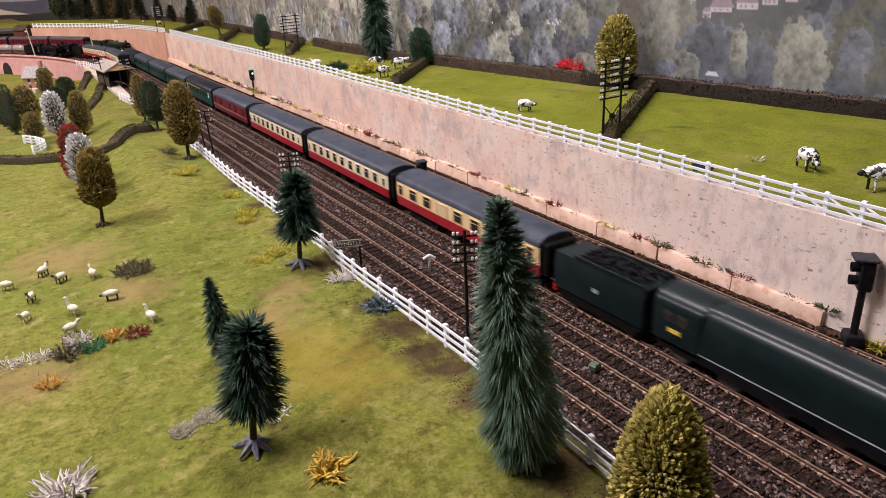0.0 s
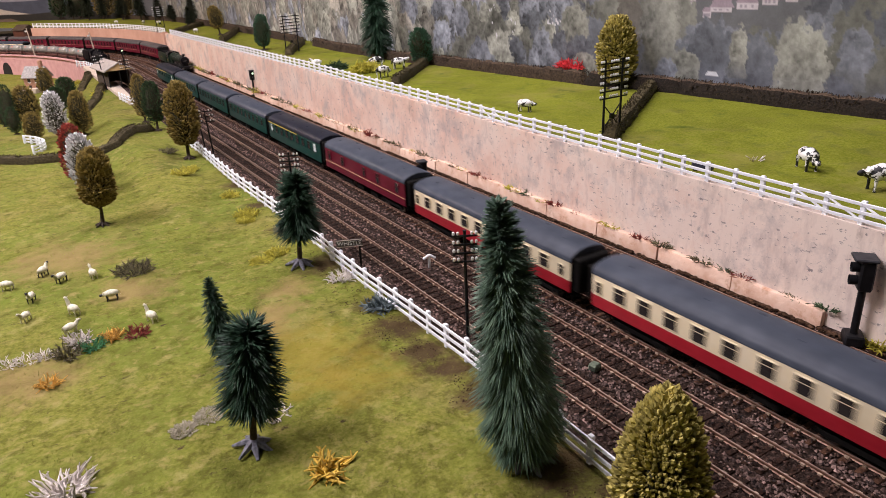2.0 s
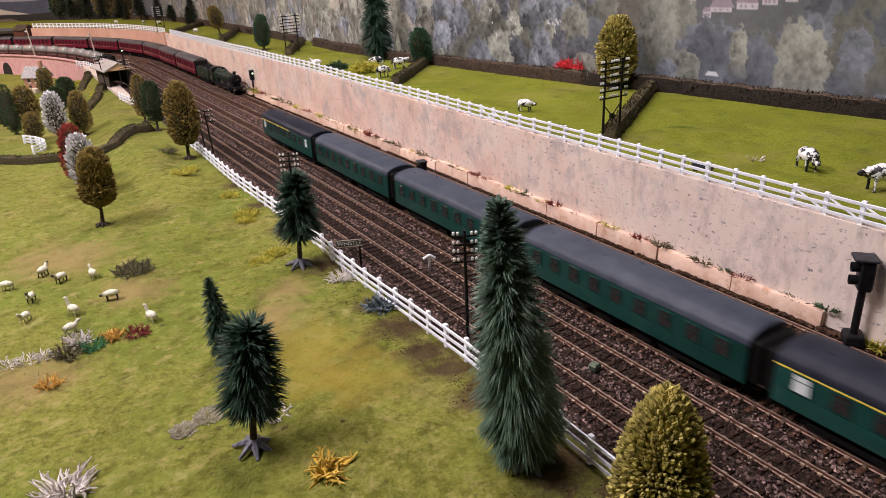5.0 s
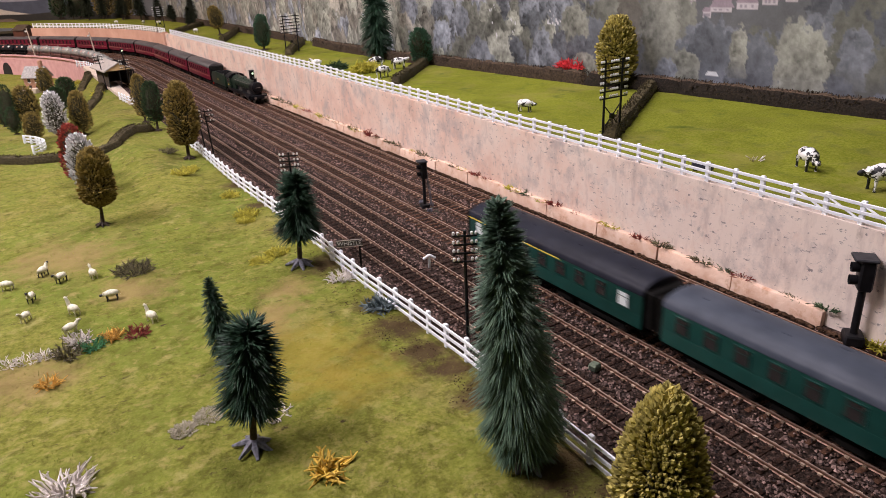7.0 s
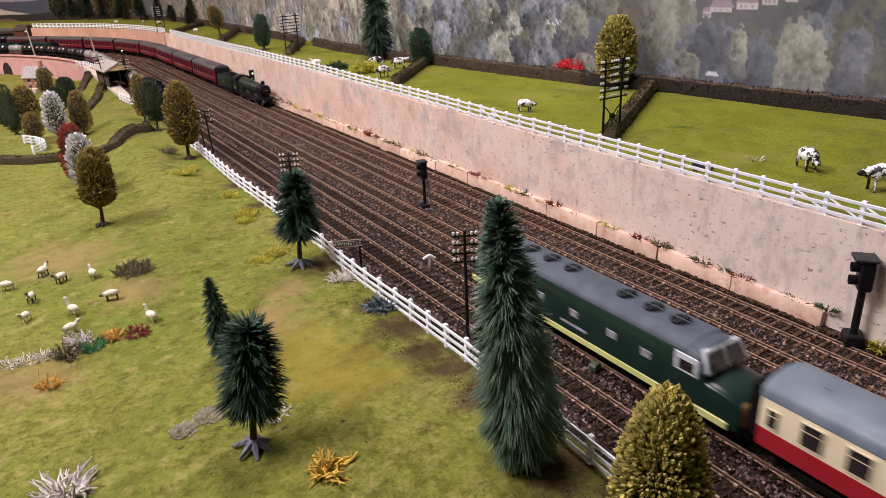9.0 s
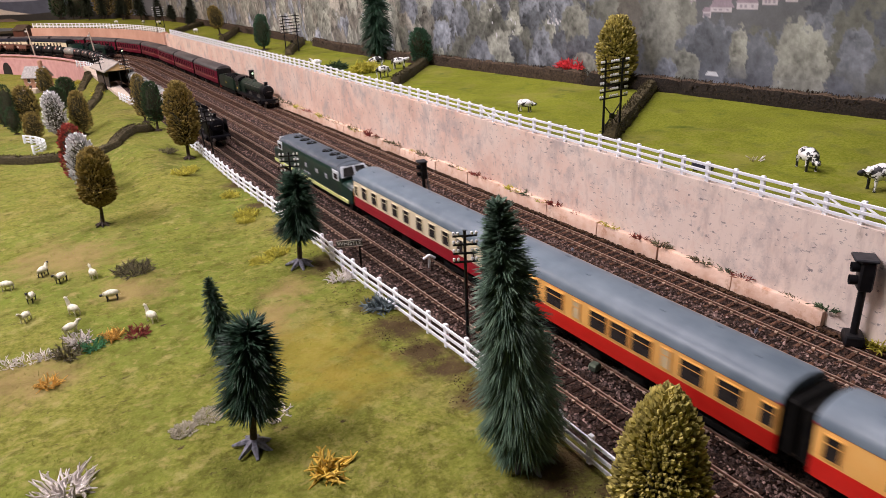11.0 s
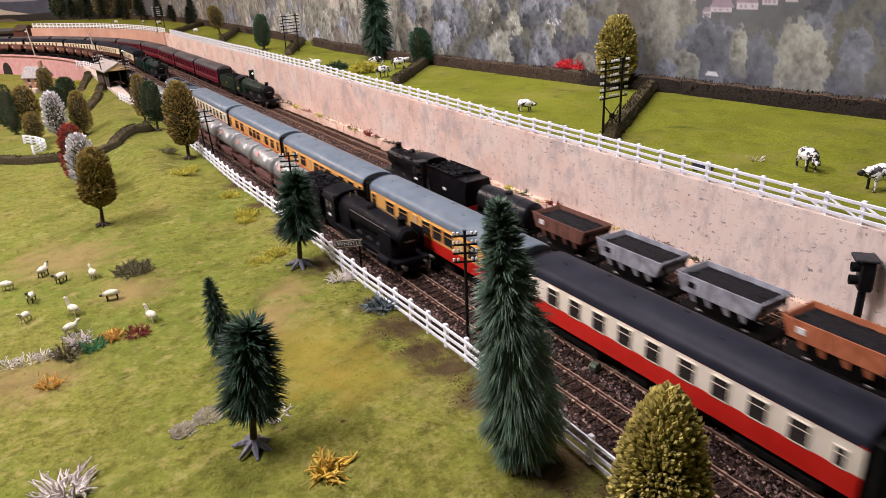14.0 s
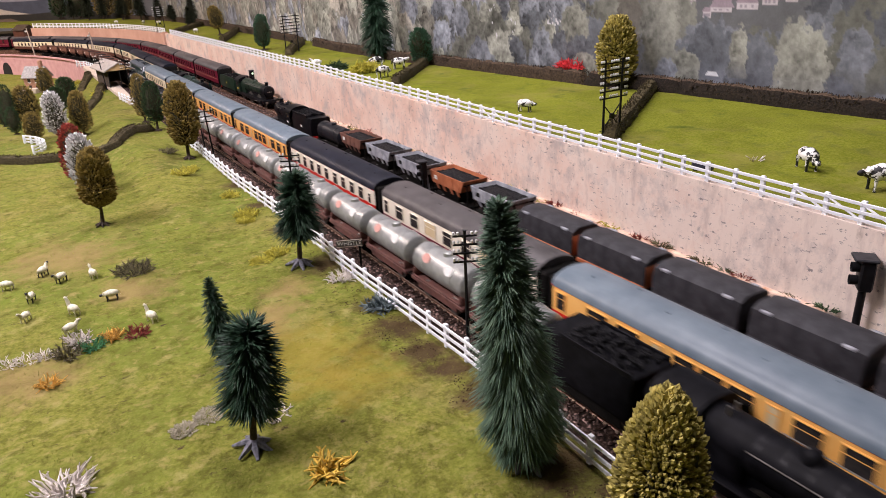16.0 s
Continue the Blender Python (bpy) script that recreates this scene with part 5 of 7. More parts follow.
def build_tank_wagon(name, label, length, tank, frame_mat, badges=True):
    t = thing(name, label, "tank wagon")
    h = length / 2 - 0.0042
    chassis(t, h, frame_mat)
    g = Geo()
    zc, r = 0.0268, 0.0128
    g.tube([(0, -h + 0.0005, zc), (0, -h + 0.0015, zc), (0, -h + 0.0035, zc), (0, h - 0.0035, zc), (0, h - 0.0015, zc), (0, h - 0.0005, zc)], [r * 0.55, r * 0.86, r, r, r * 0.86, r * 0.55], 24)
    tk = part("tank", g, tank, t)
    g = Geo()
    g.tube([(0, 0, zc + r - 0.001), (0, 0, zc + r + 0.0022), (0, 0, zc + r + 0.003)], [0.0042, 0.0040, 0.0025], 12)
    part("filler_dome", g, tank, tk)
    for y in (-h * 0.55, h * 0.55):
        g = Geo()
        g.tube([(0, y - 0.0006, zc), (0, y + 0.0006, zc)], r + 0.0003, 24)
        part("tank_strap", g, tank, tk)
    if badges:
        for s in (-1, 1):
            for y, m in ((-h * 0.42, M["badge_white"]), (h * 0.42, M["badge_red"])):
                g = Geo()
                n = 16
                ring = []
                for k in (r + 0.00015, r + 0.0005):
                    ring.append([(s * k * math.cos(0.62 + 0.30 * math.sin(2 * math.pi * j / n)), y + 0.0055 * math.cos(2 * math.pi * j / n), zc + k * math.sin(0.62 + 0.30 * math.sin(2 * math.pi * j / n))) for j in range(n)])
                g.loft(ring)
                part("badge", g, m, tk)
    for e in (-1, 1):
        g = Geo()
        g.box(-0.0125, 0.0125, e * (h - 0.004) - 0.0012, e * (h - 0.004) + 0.0012, 0.0130, 0.0205, c=0.0003)
        part("cradle", g, frame_mat, t)
    g = Geo()
    for s in (-1, 1):
        g.tube([(s * 0.0138, -h * 0.9, 0.0155), (s * 0.0138, h * 0.9, 0.0155)], 0.0006, 6)
    part("side_rail", g, frame_mat, t)
    return t


def build_hopper(name, label, length, body, height=0.0400, plate=True, load=0.0035):
    """A hopper wagon: upright side panels, sloping ends, dark chutes under the body and a sunken load."""
    t = thing(name, label, "goods wagon")
    h = length / 2 - 0.0042
    chassis(t, h, M["underframe"])
    w, e1, e0, z1, zm, z0 = 0.0158, h * 0.93, h * 0.78, height, height - 0.0125, 0.0150

    def ring(a, e, z):
        return [(-a, -e, z), (a, -e, z), (a, e, z), (-a, e, z)]
    g = Geo()
    g.loft([ring(w, e0, zm), ring(w, e1, z1), ring(w - 0.0008, e1 - 0.0010, z1), ring(w - 0.0024, e0 * 0.94, zm + 0.001)])
    b = part("body", g, body, t)
    for i in range(5):
        y = -e0 * 0.92 + e0 * 1.84 * i / 4
        for q in (-1, 1):
            g = Geo()
            g.box(q * w - 0.0004, q * w + 0.0005, y - 0.0005, y + 0.0005, zm, z1 - 0.0004, c=0.0002)
            part("rib", g, body, b)
    g = Geo()
    g.loft([ring(0.0085, h * 0.30, z0 - 0.004), ring(w - 0.0012, e0 * 0.97, zm + 0.0002)])
    part("chute", g, M["underframe"], t)
    for y in (-h * 0.55, -h * 0.2, h * 0.2, h * 0.55):
        for q in (-1, 1):
            g = Geo()
            g.add([(q * 0.0146, y - 0.0030, zm + 0.0004), (q * 0.0146, y + 0.0030, zm + 0.0004), (q * 0.0118, y + 0.0018, zm - 0.007), (q * 0.0118, y - 0.0018, zm - 0.007),
                   (q * 0.0154, y - 0.0030, zm + 0.0004), (q * 0.0154, y + 0.0030, zm + 0.0004), (q * 0.0126, y + 0.0018, zm - 0.007), (q * 0.0126, y - 0.0018, zm - 0.007)], [(0, 1, 2, 3), (7, 6, 5, 4), (0, 4, 5, 1), (1, 5, 6, 2), (2, 6, 7, 3), (3, 7, 4, 0)])
            part("chute_stay", g, body, t)
    for e in (-1, 1):
        g = Geo()
        for x in (-0.011, 0.011):
            g.tube([(x, e * h * 0.96, 0.012), (x, e * e1 * 0.97, z1 - 0.004)], 0.0007, 6)
        part("end_post", g, M["underframe"], t)
    if plate:
        for q in (-1, 1):
            g = Geo()
            g.box(q * (w + 0.0004) - 0.0003, q * (w + 0.0004) + 0.0003, e0 * 0.62, e0 * 0.82, zm + 0.0045, zm + 0.0085)
            part("lettering_plate", g, M["underframe"] if body == M["wagon_grey"] else M["plate_white"], b)
    rnd = random.Random(4)
    g = Geo()
    zl = z1 - load
    g.loft([ring(w - 0.0018, e1 * 0.95, zl - 0.002), ring(w - 0.0018, e1 * 0.95, zl), ring(w * 0.3, e1 * 0.6, zl + 0.0012)])
    for i in range(110):
        x, y = rnd.uniform(-1, 1) * (w - 0.003), rnd.uniform(-1, 1) * (e1 * 0.9)
        g.ball((x, y, zl + 0.0008 * (1 - abs(x) / w)), 0.0015, 0.0015, 0.0010, 5, 3)
    tagged(part("coal_load", g, M["coal"], t, smooth=False), kind="stuff")
    return t


def build_van(name, label, length, body, roof):
    t = thing(name, label, "goods van")
    h = length / 2 - 0.0042
    chassis(t, h, M["underframe"])
    g = Geo()
    rows = []
    for y, k in ((-h, 0.96), (-h + 0.002, 1), (h - 0.002, 1), (h, 0.96)):
        rows.append([(-0.0160 * k, y, 0.0130), (-0.0165 * k, y, 0.0272), (-0.0150 * k, y, 0.0352 * (0.5 + 0.5 * k)), (-0.008, y, 0.0378), (0.008, y, 0.0378), (0.0150 * k, y, 0.0352 * (0.5 + 0.5 * k)), (0.0165 * k, y, 0.0272), (0.0160 * k, y, 0.0130)])
    g.loft(rows)
    part("hood", g, roof, t)
    for s in (-1, 1):
        g = Geo()
        g.box(s * 0.0162 - 0.0006, s * 0.0162 + 0.0006, -h, h, 0.0130, 0.0165, c=0.0002)
        part("sole_bar", g, body, t)
        for y in (-h * 0.72, h * 0.72):
            g = Geo()
            g.box(s * 0.0145 - 0.0012, s * 0.0145 + 0.0012, y - 0.0035, y + 0.0035, 0.0346, 0.0364, c=0.0003)
            part("lifting_handle", g, M["wagon_grey"], t)
    for e in (-1, 1):
        g = Geo()
        g.box(-0.0145, 0.0145, e * h - 0.0005, e * h + 0.0005, 0.0140, 0.0315, c=0.0003)
        part("end_panel", g, body, t)
    return t


# ---- trains: vehicles in order from the front of each train ----
def table_lookup(rows, t):
    for (a, va), (b, vb) in zip(rows, rows[1:]):
        if t <= b:
            return va + (vb - va) * (t - a) / (b - a)
    return rows[-1][1]


TRAINS = []                # (vehicle, track x, offset along the line from the train's mark, turn, schedule)
TIMES = [0.5 * i for i in range(33)]


def put_on(track, vehicle, offset, schedule, flip=False):
    TRAINS.append((vehicle, TRACK[track], offset, 180.0 if flip else 0.0, schedule))


def motions():
    for vehicle, x, off, flip, schedule in TRAINS:
        rows = []
        for t in TIMES:
            s = table_lookup(schedule, t) + off
            p = along(x, s)
            rows.append((t, pose(p.x, p.y, 0.0, 0, 0, turn_at(x, s) + flip)))
        walk(vehicle, rows)


def build_trains():
    idm = Matrix.Identity(4)
    used = set()

    def take(proto, label=""):
        """The prototype itself the first time, then copies of it."""
        if proto.name not in used:
            used.add(proto.name)
            ob = proto
        else:
            ob = copy_thing(proto, idm)
        if label:
            tagged(ob, label)
        return ob
    w9 = [(-0.108, 0.004), (-0.088, 0.0085), (-0.066, 0.0085), (-0.044, 0.0085), (-0.022, 0.0085), (0.002, 0.0085), (0.024, 0.0085), (0.046, 0.0085), (0.068, 0.0085), (0.090, 0.0085), (0.110, 0.004)]
    w7 = [(-0.108, 0.006), (-0.084, 0.011), (-0.058, 0.015), (-0.030, 0.011), (-0.002, 0.011), (0.026, 0.015), (0.054, 0.011), (0.082, 0.011), (0.108, 0.006)]
    wg = [(-0.086 + 0.0215 * i, 0.0075) for i in range(9)]
    wm = [(-0.09, 0.006), (-0.045, 0.006), (-0.01, 0.005), (0.05, 0.006), (0.09, 0.006)]
    wo = [(-0.112, 0.006), (-0.090, 0.012), (-0.066, 0.012), (-0.048, 0.005), (-0.030, 0.012), (-0.012, 0.012), (0.006, 0.012), (0.026, 0.005), (0.048, 0.014), (0.074, 0.014), (0.108, 0.006)]
    cw = "passenger_carriage"
    warm = build_coach(cw, "warm cream and carmine corridor carriage with grey roof", 0.254, M["red"], M["custard"], M["grey_roof"], w7, blinds=(2, 5), low=True)
    cream = build_coach(cw, "pale cream and carmine passenger carriage with grey roof", 0.252, M["red"], M["cream"], M["grey_roof"], w9, low=True)
    maroon = build_coach(cw, "maroon parcels carriage with thin yellow lining and grey roof", 0.2283, M["maroon"], M["maroon"], M["grey_roof"], wm, line="mid", low=True)
    green = build_coach(cw, "green passenger carriage with grey roof", 0.222, M["green"], M["green"], M["grey_roof"], wg, low=True)
    green_y = build_coach(cw, "green first-class carriage with yellow line under the roof", 0.222, M["green"], M["green"], M["dark_roof"], wg, line="yellow", blinds=(0, 8), blind_mat="pale_blind", low=True)
    orange = build_coach(cw, "yellow-orange and bright red carriage with blue-grey roof", 0.2528, M["bright_red"], M["orange"], M["blue_roof"], wo, line="red", blinds=(3, 7))
    blue_cream = build_coach(cw, "cream and carmine carriage with blue-grey roof", 0.2528, M["red"], M["cream"], M["blue_roof"], w9)
    white_red = build_coach(cw, "pale cream and red carriage with dark roof", 0.2528, M["bright_red"], M["white_cream"], M["dark_roof"], w9, band=0.0282, line="red")
    cream_maroon = build_coach(cw, "pale cream and maroon carriage with brown-grey roof", 0.2528, M["maroon"], M["white_cream"], M["brown_roof"], w7, blinds=(2, 5))
    mar_short = build_coach(cw, "maroon passenger carriage with yellow lining", 0.238, M["maroon"], M["maroon"], M["brown_roof"], wg, line="mid")
    choc = build_coach(cw, "chocolate and cream passenger carriage", 0.260, M["brown"], M["cream"], M["dark_roof"], wg)

    # express that leaves to the near end; mark: joint between tender and first carriage
    sa = [(0, 0.382), (1.0, 0.108), (3.5, -0.585), (7.0, -1.612), (7.6, -1.778), (16.0, -4.10)]
    put_on("third", build_streamliner(), -0.204, sa, flip=True)
    td = build_tender("tender", "dark green streamlined tender loaded with coal", M["navy"], 0.094, M["wagon_grey"], 0.0045)
    put_on("third", td, -0.0535, sa, flip=True)
    o = 0.0
    for c, l in ((warm, 0.254), (cream, 0.257), (cream, 0.2597), (maroon, 0.2283), (green_y, 0.222), (green, 0.222), (green, 0.222), (green, 0.222), (green_y, 0.222)):
        put_on("third", take(c), o + l / 2, sa)
        o += l

    # maroon train that pulls up by the wall; mark: engine front
    sb = [(0, 2.785), (0.5, 2.585), (1.0, 2.395), (1.5, 2.225), (2.0, 2.075), (2.5, 1.975), (3.0, 1.885), (3.5, 1.8), (4.0, 1.715), (4.7, 1.605), (5.5, 1.515), (6.5, 1.445), (7.0, 1.42), (7.6, 1.398), (9.0, 1.37), (10.5, 1.353), (12.5, 1.347), (16.0, 1.347)]
    lb = build_steam_loco("steam_locomotive", "green tender locomotive with black smokebox", M["loco_green"], 0.192, 3, 0.0115, False, lamps=True)
    put_on("wall", lb, 0.098, sb, flip=True)
    put_on("wall", build_tender("tender", "green tender with a coal load", M["loco_green"], 0.118, M["line_yellow"]), 0.258, sb, flip=True)
    o = 0.320
    for i in range(9):
        put_on("wall", take(mar_short), o + 0.119, sb)
        o += 0.238

    # diesel-hauled train going away; mark: joint between diesel and first carriage
    sc = [(0, -1.977), (8.0, -0.060), (8.5, 0.0625), (9.0, 0.176), (12.5, 1.012), (16.0, 1.851)]
    put_on("fourth", build_diesel(), 0.127, sc)
    o = 0.0
    for c in (blue_cream, orange, orange, orange, white_red, cream_maroon, orange, orange):
        put_on("fourth", take(c), -o - 0.1264, sc)
        o += 0.2528

    # goods train going away along the second track; mark: engine front
    sd = [(0, -2.10), (11.5, 0.238), (12.5, 0.441), (16.0, 0.441 + 0.2117 * 3.5)]
    ld = build_steam_loco("steam_locomotive", "glossy black goods locomotive with tall chimney", M["loco_black"], 0.114, 3, 0.0095, False, plate="plate_white")
    put_on("second", ld, -0.056, sd)
    put_on("second", build_tender("tender", "black tender with coal", M["loco_black"], 0.083, M["plate_white"], 0.0035), -0.151, sd)
    tb = build_tank_wagon("tank_wagon", "glossy black tank wagon", 0.090, M["tank_black"], M["underframe"], False)
    put_on("second", tb, -0.2435, sd)
    o = 0.2925
    brown = build_hopper("hopper_wagon", "red-brown hopper wagon with a sunken coal load", 0.0808, M["wagon_brown"])
    hop = build_hopper("hopper_wagon", "pale grey hopper wagon with a sunken coal load", 0.0808, M["wagon_grey"])
    rust = build_hopper("hopper_wagon", "rust-orange hopper wagon loaded with coal", 0.0808, M["wagon_orange"])
    van = build_van("covered_wagon", "dark grey hooded wagon with rust-red sole bars", 0.0815, M["wagon_orange"], M["wagon_dark"])
    van2 = build_van("covered_wagon", "dark grey hooded wagon", 0.0815, M["wagon_dark"], M["wagon_dark"])
    for c in (brown, hop, hop, rust, hop, van, van, van2, van2, van2, van, van2, van2, van2, van, van2, van2):
        put_on("second", take(c), -o - 0.0405, sd)
        o += 0.081

    # tank train coming nearer beside the fence; mark: engine front
    se = [(0, 2.90), (1, 2.64), (2, 2.41), (3, 2.25), (4, 2.17), (5.5, 2.15), (6.5, 2.06), (7, 1.955), (8, 1.71), (9, 1.48), (10.3, 1.22), (11.5, 0.99), (12.5, 0.785), (13.5, 0.578), (14.3, 0.410), (15, 0.264), (16, 0.046)]
    le = build_steam_loco("steam_locomotive", "weathered black heavy goods locomotive with smoke deflectors", M["loco_grime"], 0.164, 5, 0.0095, True, plate="plate_white")
    put_on("fence", le, 0.084, se, flip=True)
    put_on("fence", build_tender("tender", "weathered black tender with coal", M["loco_grime"], 0.078, None, 0.003), 0.206, se, flip=True)
    o = 0.2467
    tw = build_tank_wagon("tank_wagon", "silver tank wagon with round badges on a red-brown frame", 0.085, M["tank"], M["wagon_red"])
    tk = build_tank_wagon("tank_wagon", "black tank wagon with pale markings", 0.085, M["tank_black"], M["underframe"])
    for c, l in [(tw, 0.085)] * 11 + [(tk, 0.085)] * 6 + [(tw, 0.085)] + [(tk, 0.085)] * 3 + [(brown, 0.081)] * 12:
        put_on("fence", take(c), o + l / 2, se)
        o += l

    # chocolate and cream train arriving behind; mark: engine front
    sf = [(0, 4.95), (10.5, 2.83), (11.5, 2.57), (12.5, 2.27), (14, 1.95), (16.0, 1.50)]
    lf = build_steam_loco("steam_locomotive", "dark green tender locomotive with smoke deflectors", M["dark_green"], 0.200, 3, 0.0115, True)
    put_on("third", lf, 0.102, sf, flip=True)
    put_on("third", build_tender("tender", "dark green tender with coal", M["dark_green"], 0.120), 0.266, sf, flip=True)
    o = 0.330
    for i in range(6):
        put_on("third", take(choc), o + 0.13, sf)
        o += 0.26

    # short train that runs out of sight along the curve; mark: its tail
    sg = [(0, 2.30), (4.5, 4.40), (16.0, 4.62)]
    o = 0.0
    for c in (cream, cream):
        put_on("fourth", take(c), o + 0.126, sg)
        o += 0.252
    lg = copy_thing(ld, idm)
    tg = build_tender("tender", "black tender at the head of the local train", M["loco_black"], 0.080)
    put_on("fourth", tg, o + 0.042, sg)
    put_on("fourth", lg, o + 0.152, sg)


build_trains()

# ---- trees ----
def roots(t, r, m):
    g = Geo()
    rnd = random.Random(2)
    for i in range(7):
        a = 2 * math.pi * i / 7 + rnd.uniform(-0.2, 0.2)
        g.tube([(0, 0, r * 0.5), (math.cos(a) * r * 0.6, math.sin(a) * r * 0.6, r * 0.28), (math.cos(a) * r * 1.25, math.sin(a) * r * 1.25, 0.0002)], [r * 0.26, r * 0.2, r * 0.08], 6)
    part("root_base", g, m, t)


def fibre_locks(g, rnd, z0, z1, r, count, fibres, shape, droop, thick, lift=0.0):
    """Locks of straight fibre wound round a trunk, hanging outwards; shape gives the reach from foot (0) to tip (1)."""
    up = Vector((0, 0, 1))
    for i in range(count):
        u = (i + rnd.random()) / count
        z = z0 + (z1 - z0) * u
        reach = r * shape(u) * rnd.uniform(0.84, 1.08)
        a = i * 2.39996 + rnd.uniform(-0.35, 0.35)
        out = Vector((math.cos(a), math.sin(a), 0))
        fall = rnd.uniform(0.7, 1.25) * droop * (1 - 0.8 * u ** 4) - lift * u ** 3
        root_p = Vector((0, 0, z + reach * fall * 0.55))
        tip = root_p + out * reach - up * reach * fall
        side = Vector((-out.y, out.x, 0))
        for k in range(fibres):
            f = rnd.uniform(0.18, 1.0) if k else 1.0
            j = 0.30 * reach * (1.15 - 0.75 * f)
            start = root_p.lerp(tip, max(0.0, f - 0.62)) + side * rnd.gauss(0, 0.05) * reach
            end = root_p.lerp(tip, min(1.0, f + 0.05)) + side * rnd.gauss(0, 1) * j * 0.75 + up * rnd.gauss(0, 1) * j * 0.5
            d = end - start
            l = d.length
            if l < 1e-5:
                continue
            g.spike(start, d / l, up, thick * r * rnd.uniform(0.7, 1.3), l, -0.06)


def fir(name, label, h, r, needles, fronds, at, seed, bare=0.1, fat=0.62, base=True, tint="bark", sag=0.55, fibres=15, thick=0.021):
    """A bottle-brush conifer: a trunk wound with drooping locks of fibre."""
    rnd = random.Random(seed)
    t = thing(name, label, "tree", at)
    g = Geo()
    g.tube([(0, 0, -0.001), (0, 0, h * 0.3), (0, 0, h * 0.98)], [r * 0.10, r * 0.07, r * 0.015], 8)
    part("trunk", g, M[tint], t)
    if base:
        roots(t, r * 0.42, M["root"])
    g = Geo()

    def shape(u):
        return 0.10 + 0.92 * (1 - u) ** fat * min(1.0, 0.60 + 2.4 * u)
    fibre_locks(g, rnd, h * bare + r * 0.25 * sag, h * 0.985, r, fronds, fibres, shape, sag, thick, 0.9)
    for i in range(10):
        a = i * 2.4
        g.spike(Vector((0, 0, h * 0.95)), Vector((math.cos(a) * 0.3, math.sin(a) * 0.3, 1)).normalized(), Vector((1, 0, 0)), thick * r, h * 0.05)
    tagged(part("crown", g, needles, t, smooth=False), kind="stuff")
    return t


def brush_tree(name, label, h, r, leaf, clumps, at, seed, bare=0.26, core="core", egg=0.24, leafsize=1.15):
    """A rounded, oblong model tree: trunk, a few limbs, and a crown of many small upright clumps."""
    rnd = random.Random(seed)
    r *= 0.90
    t = thing(name, label, "tree", at)
    g = Geo()
    g.tube([(0, 0, -0.001), (0.0004, 0, h * 0.2), (0, 0.0004, h * 0.8)], [r * 0.13, r * 0.09, r * 0.03], 8)
    part("trunk", g, M["bark"], t)
    roots(t, r * 0.38, M["bark"])
    cz, rz = h * (bare + (1 - bare) * 0.5), h * (1 - bare) * 0.5
    g = Geo()
    for i in range(26):
        u = rnd.random()
        a = i * 2.4
        z = h * (bare * 0.8 + 0.5 * u)
        k = math.sqrt(max(0.05, 1 - ((z + h * 0.12 - cz) / rz) ** 2))
        g.tube([(0, 0, z), (math.cos(a) * r * 0.5 * k, math.sin(a) * r * 0.5 * k, z + h * 0.05), (math.cos(a) * r * 0.85 * k, math.sin(a) * r * 0.85 * k, z + h * 0.12)], [r * 0.04, r * 0.03, r * 0.01], 5)
    part("limb_whorl", g, M["bark"], t)
    # dark ball that stands in for the shade deep between the clumps
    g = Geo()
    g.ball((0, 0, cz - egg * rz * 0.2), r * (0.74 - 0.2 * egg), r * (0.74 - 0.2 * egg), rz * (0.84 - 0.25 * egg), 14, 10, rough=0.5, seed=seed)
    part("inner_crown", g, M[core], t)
    g = Geo()
    for i in range(clumps):
        v = 1 - 2 * (i + rnd.random()) / clumps
        a = i * 2.39996
        # flat-shouldered, narrower at the foot
        sh = (1 - abs(v) ** 3.2) ** 0.5
        sh *= 0.92 + 0.08 * min(1, (v + 1) * 1.2)
        sh *= 1 - egg * (v + 1) / 2
        d = Vector((math.cos(a), math.sin(a), 0))
        bump = 1 + 0.16 * noise.noise(Vector((math.cos(a) * 1.8 + seed, math.sin(a) * 1.8, v * 2.2)))
        rr = rnd.uniform(0.62, 1.0) * bump
        p = Vector((d.x * r * sh * rr, d.y * r * sh * rr, cz + v * rz * (0.86 + 0.14 * rr)))
        out = (d * (0.55 + 0.5 * sh) + Vector((0, 0, 0.55 + 0.7 * v))).normalized()
        l = r * leafsize * rnd.uniform(0.12, 0.24)
        sdir = out.orthogonal().normalized()
        s2 = out.cross(sdir)
        w = l * rnd.uniform(0.20, 0.36)
        ph = rnd.uniform(0, 6.28)
        ring = [p + out * l * 0.35 + (sdir * math.cos(ph + 2.09 * j) + s2 * math.sin(ph + 2.09 * j)) * w for j in range(3)]
        ring2 = [p + out * l * 0.75 + (sdir * math.cos(ph + 1 + 2.09 * j) + s2 * math.sin(ph + 1 + 2.09 * j)) * w * 0.75 for j in range(3)]
        g.add([p - out * l * 0.2, *ring, *ring2, p + out * l], [(0, 2, 1), (0, 3, 2), (0, 1, 3), (1, 2, 4), (2, 5, 4), (2, 3, 5), (3, 6, 5), (3, 1, 6), (1, 4, 6), (4, 5, 7), (5, 6, 7), (6, 4, 7)])
    tagged(part("crown", g, leaf, t, smooth=False), kind="stuff")
    return t


def on_field(x, y, rx=0, ry=0, rz=0):
    return pose(x, y, field_z(x, y) - 0.0003, rx, ry, rz)


def on_pasture(x, y, rx=0, ry=0, rz=0):
    return pose(x, y, pasture_z(x, y) - 0.0003, rx, ry, rz)


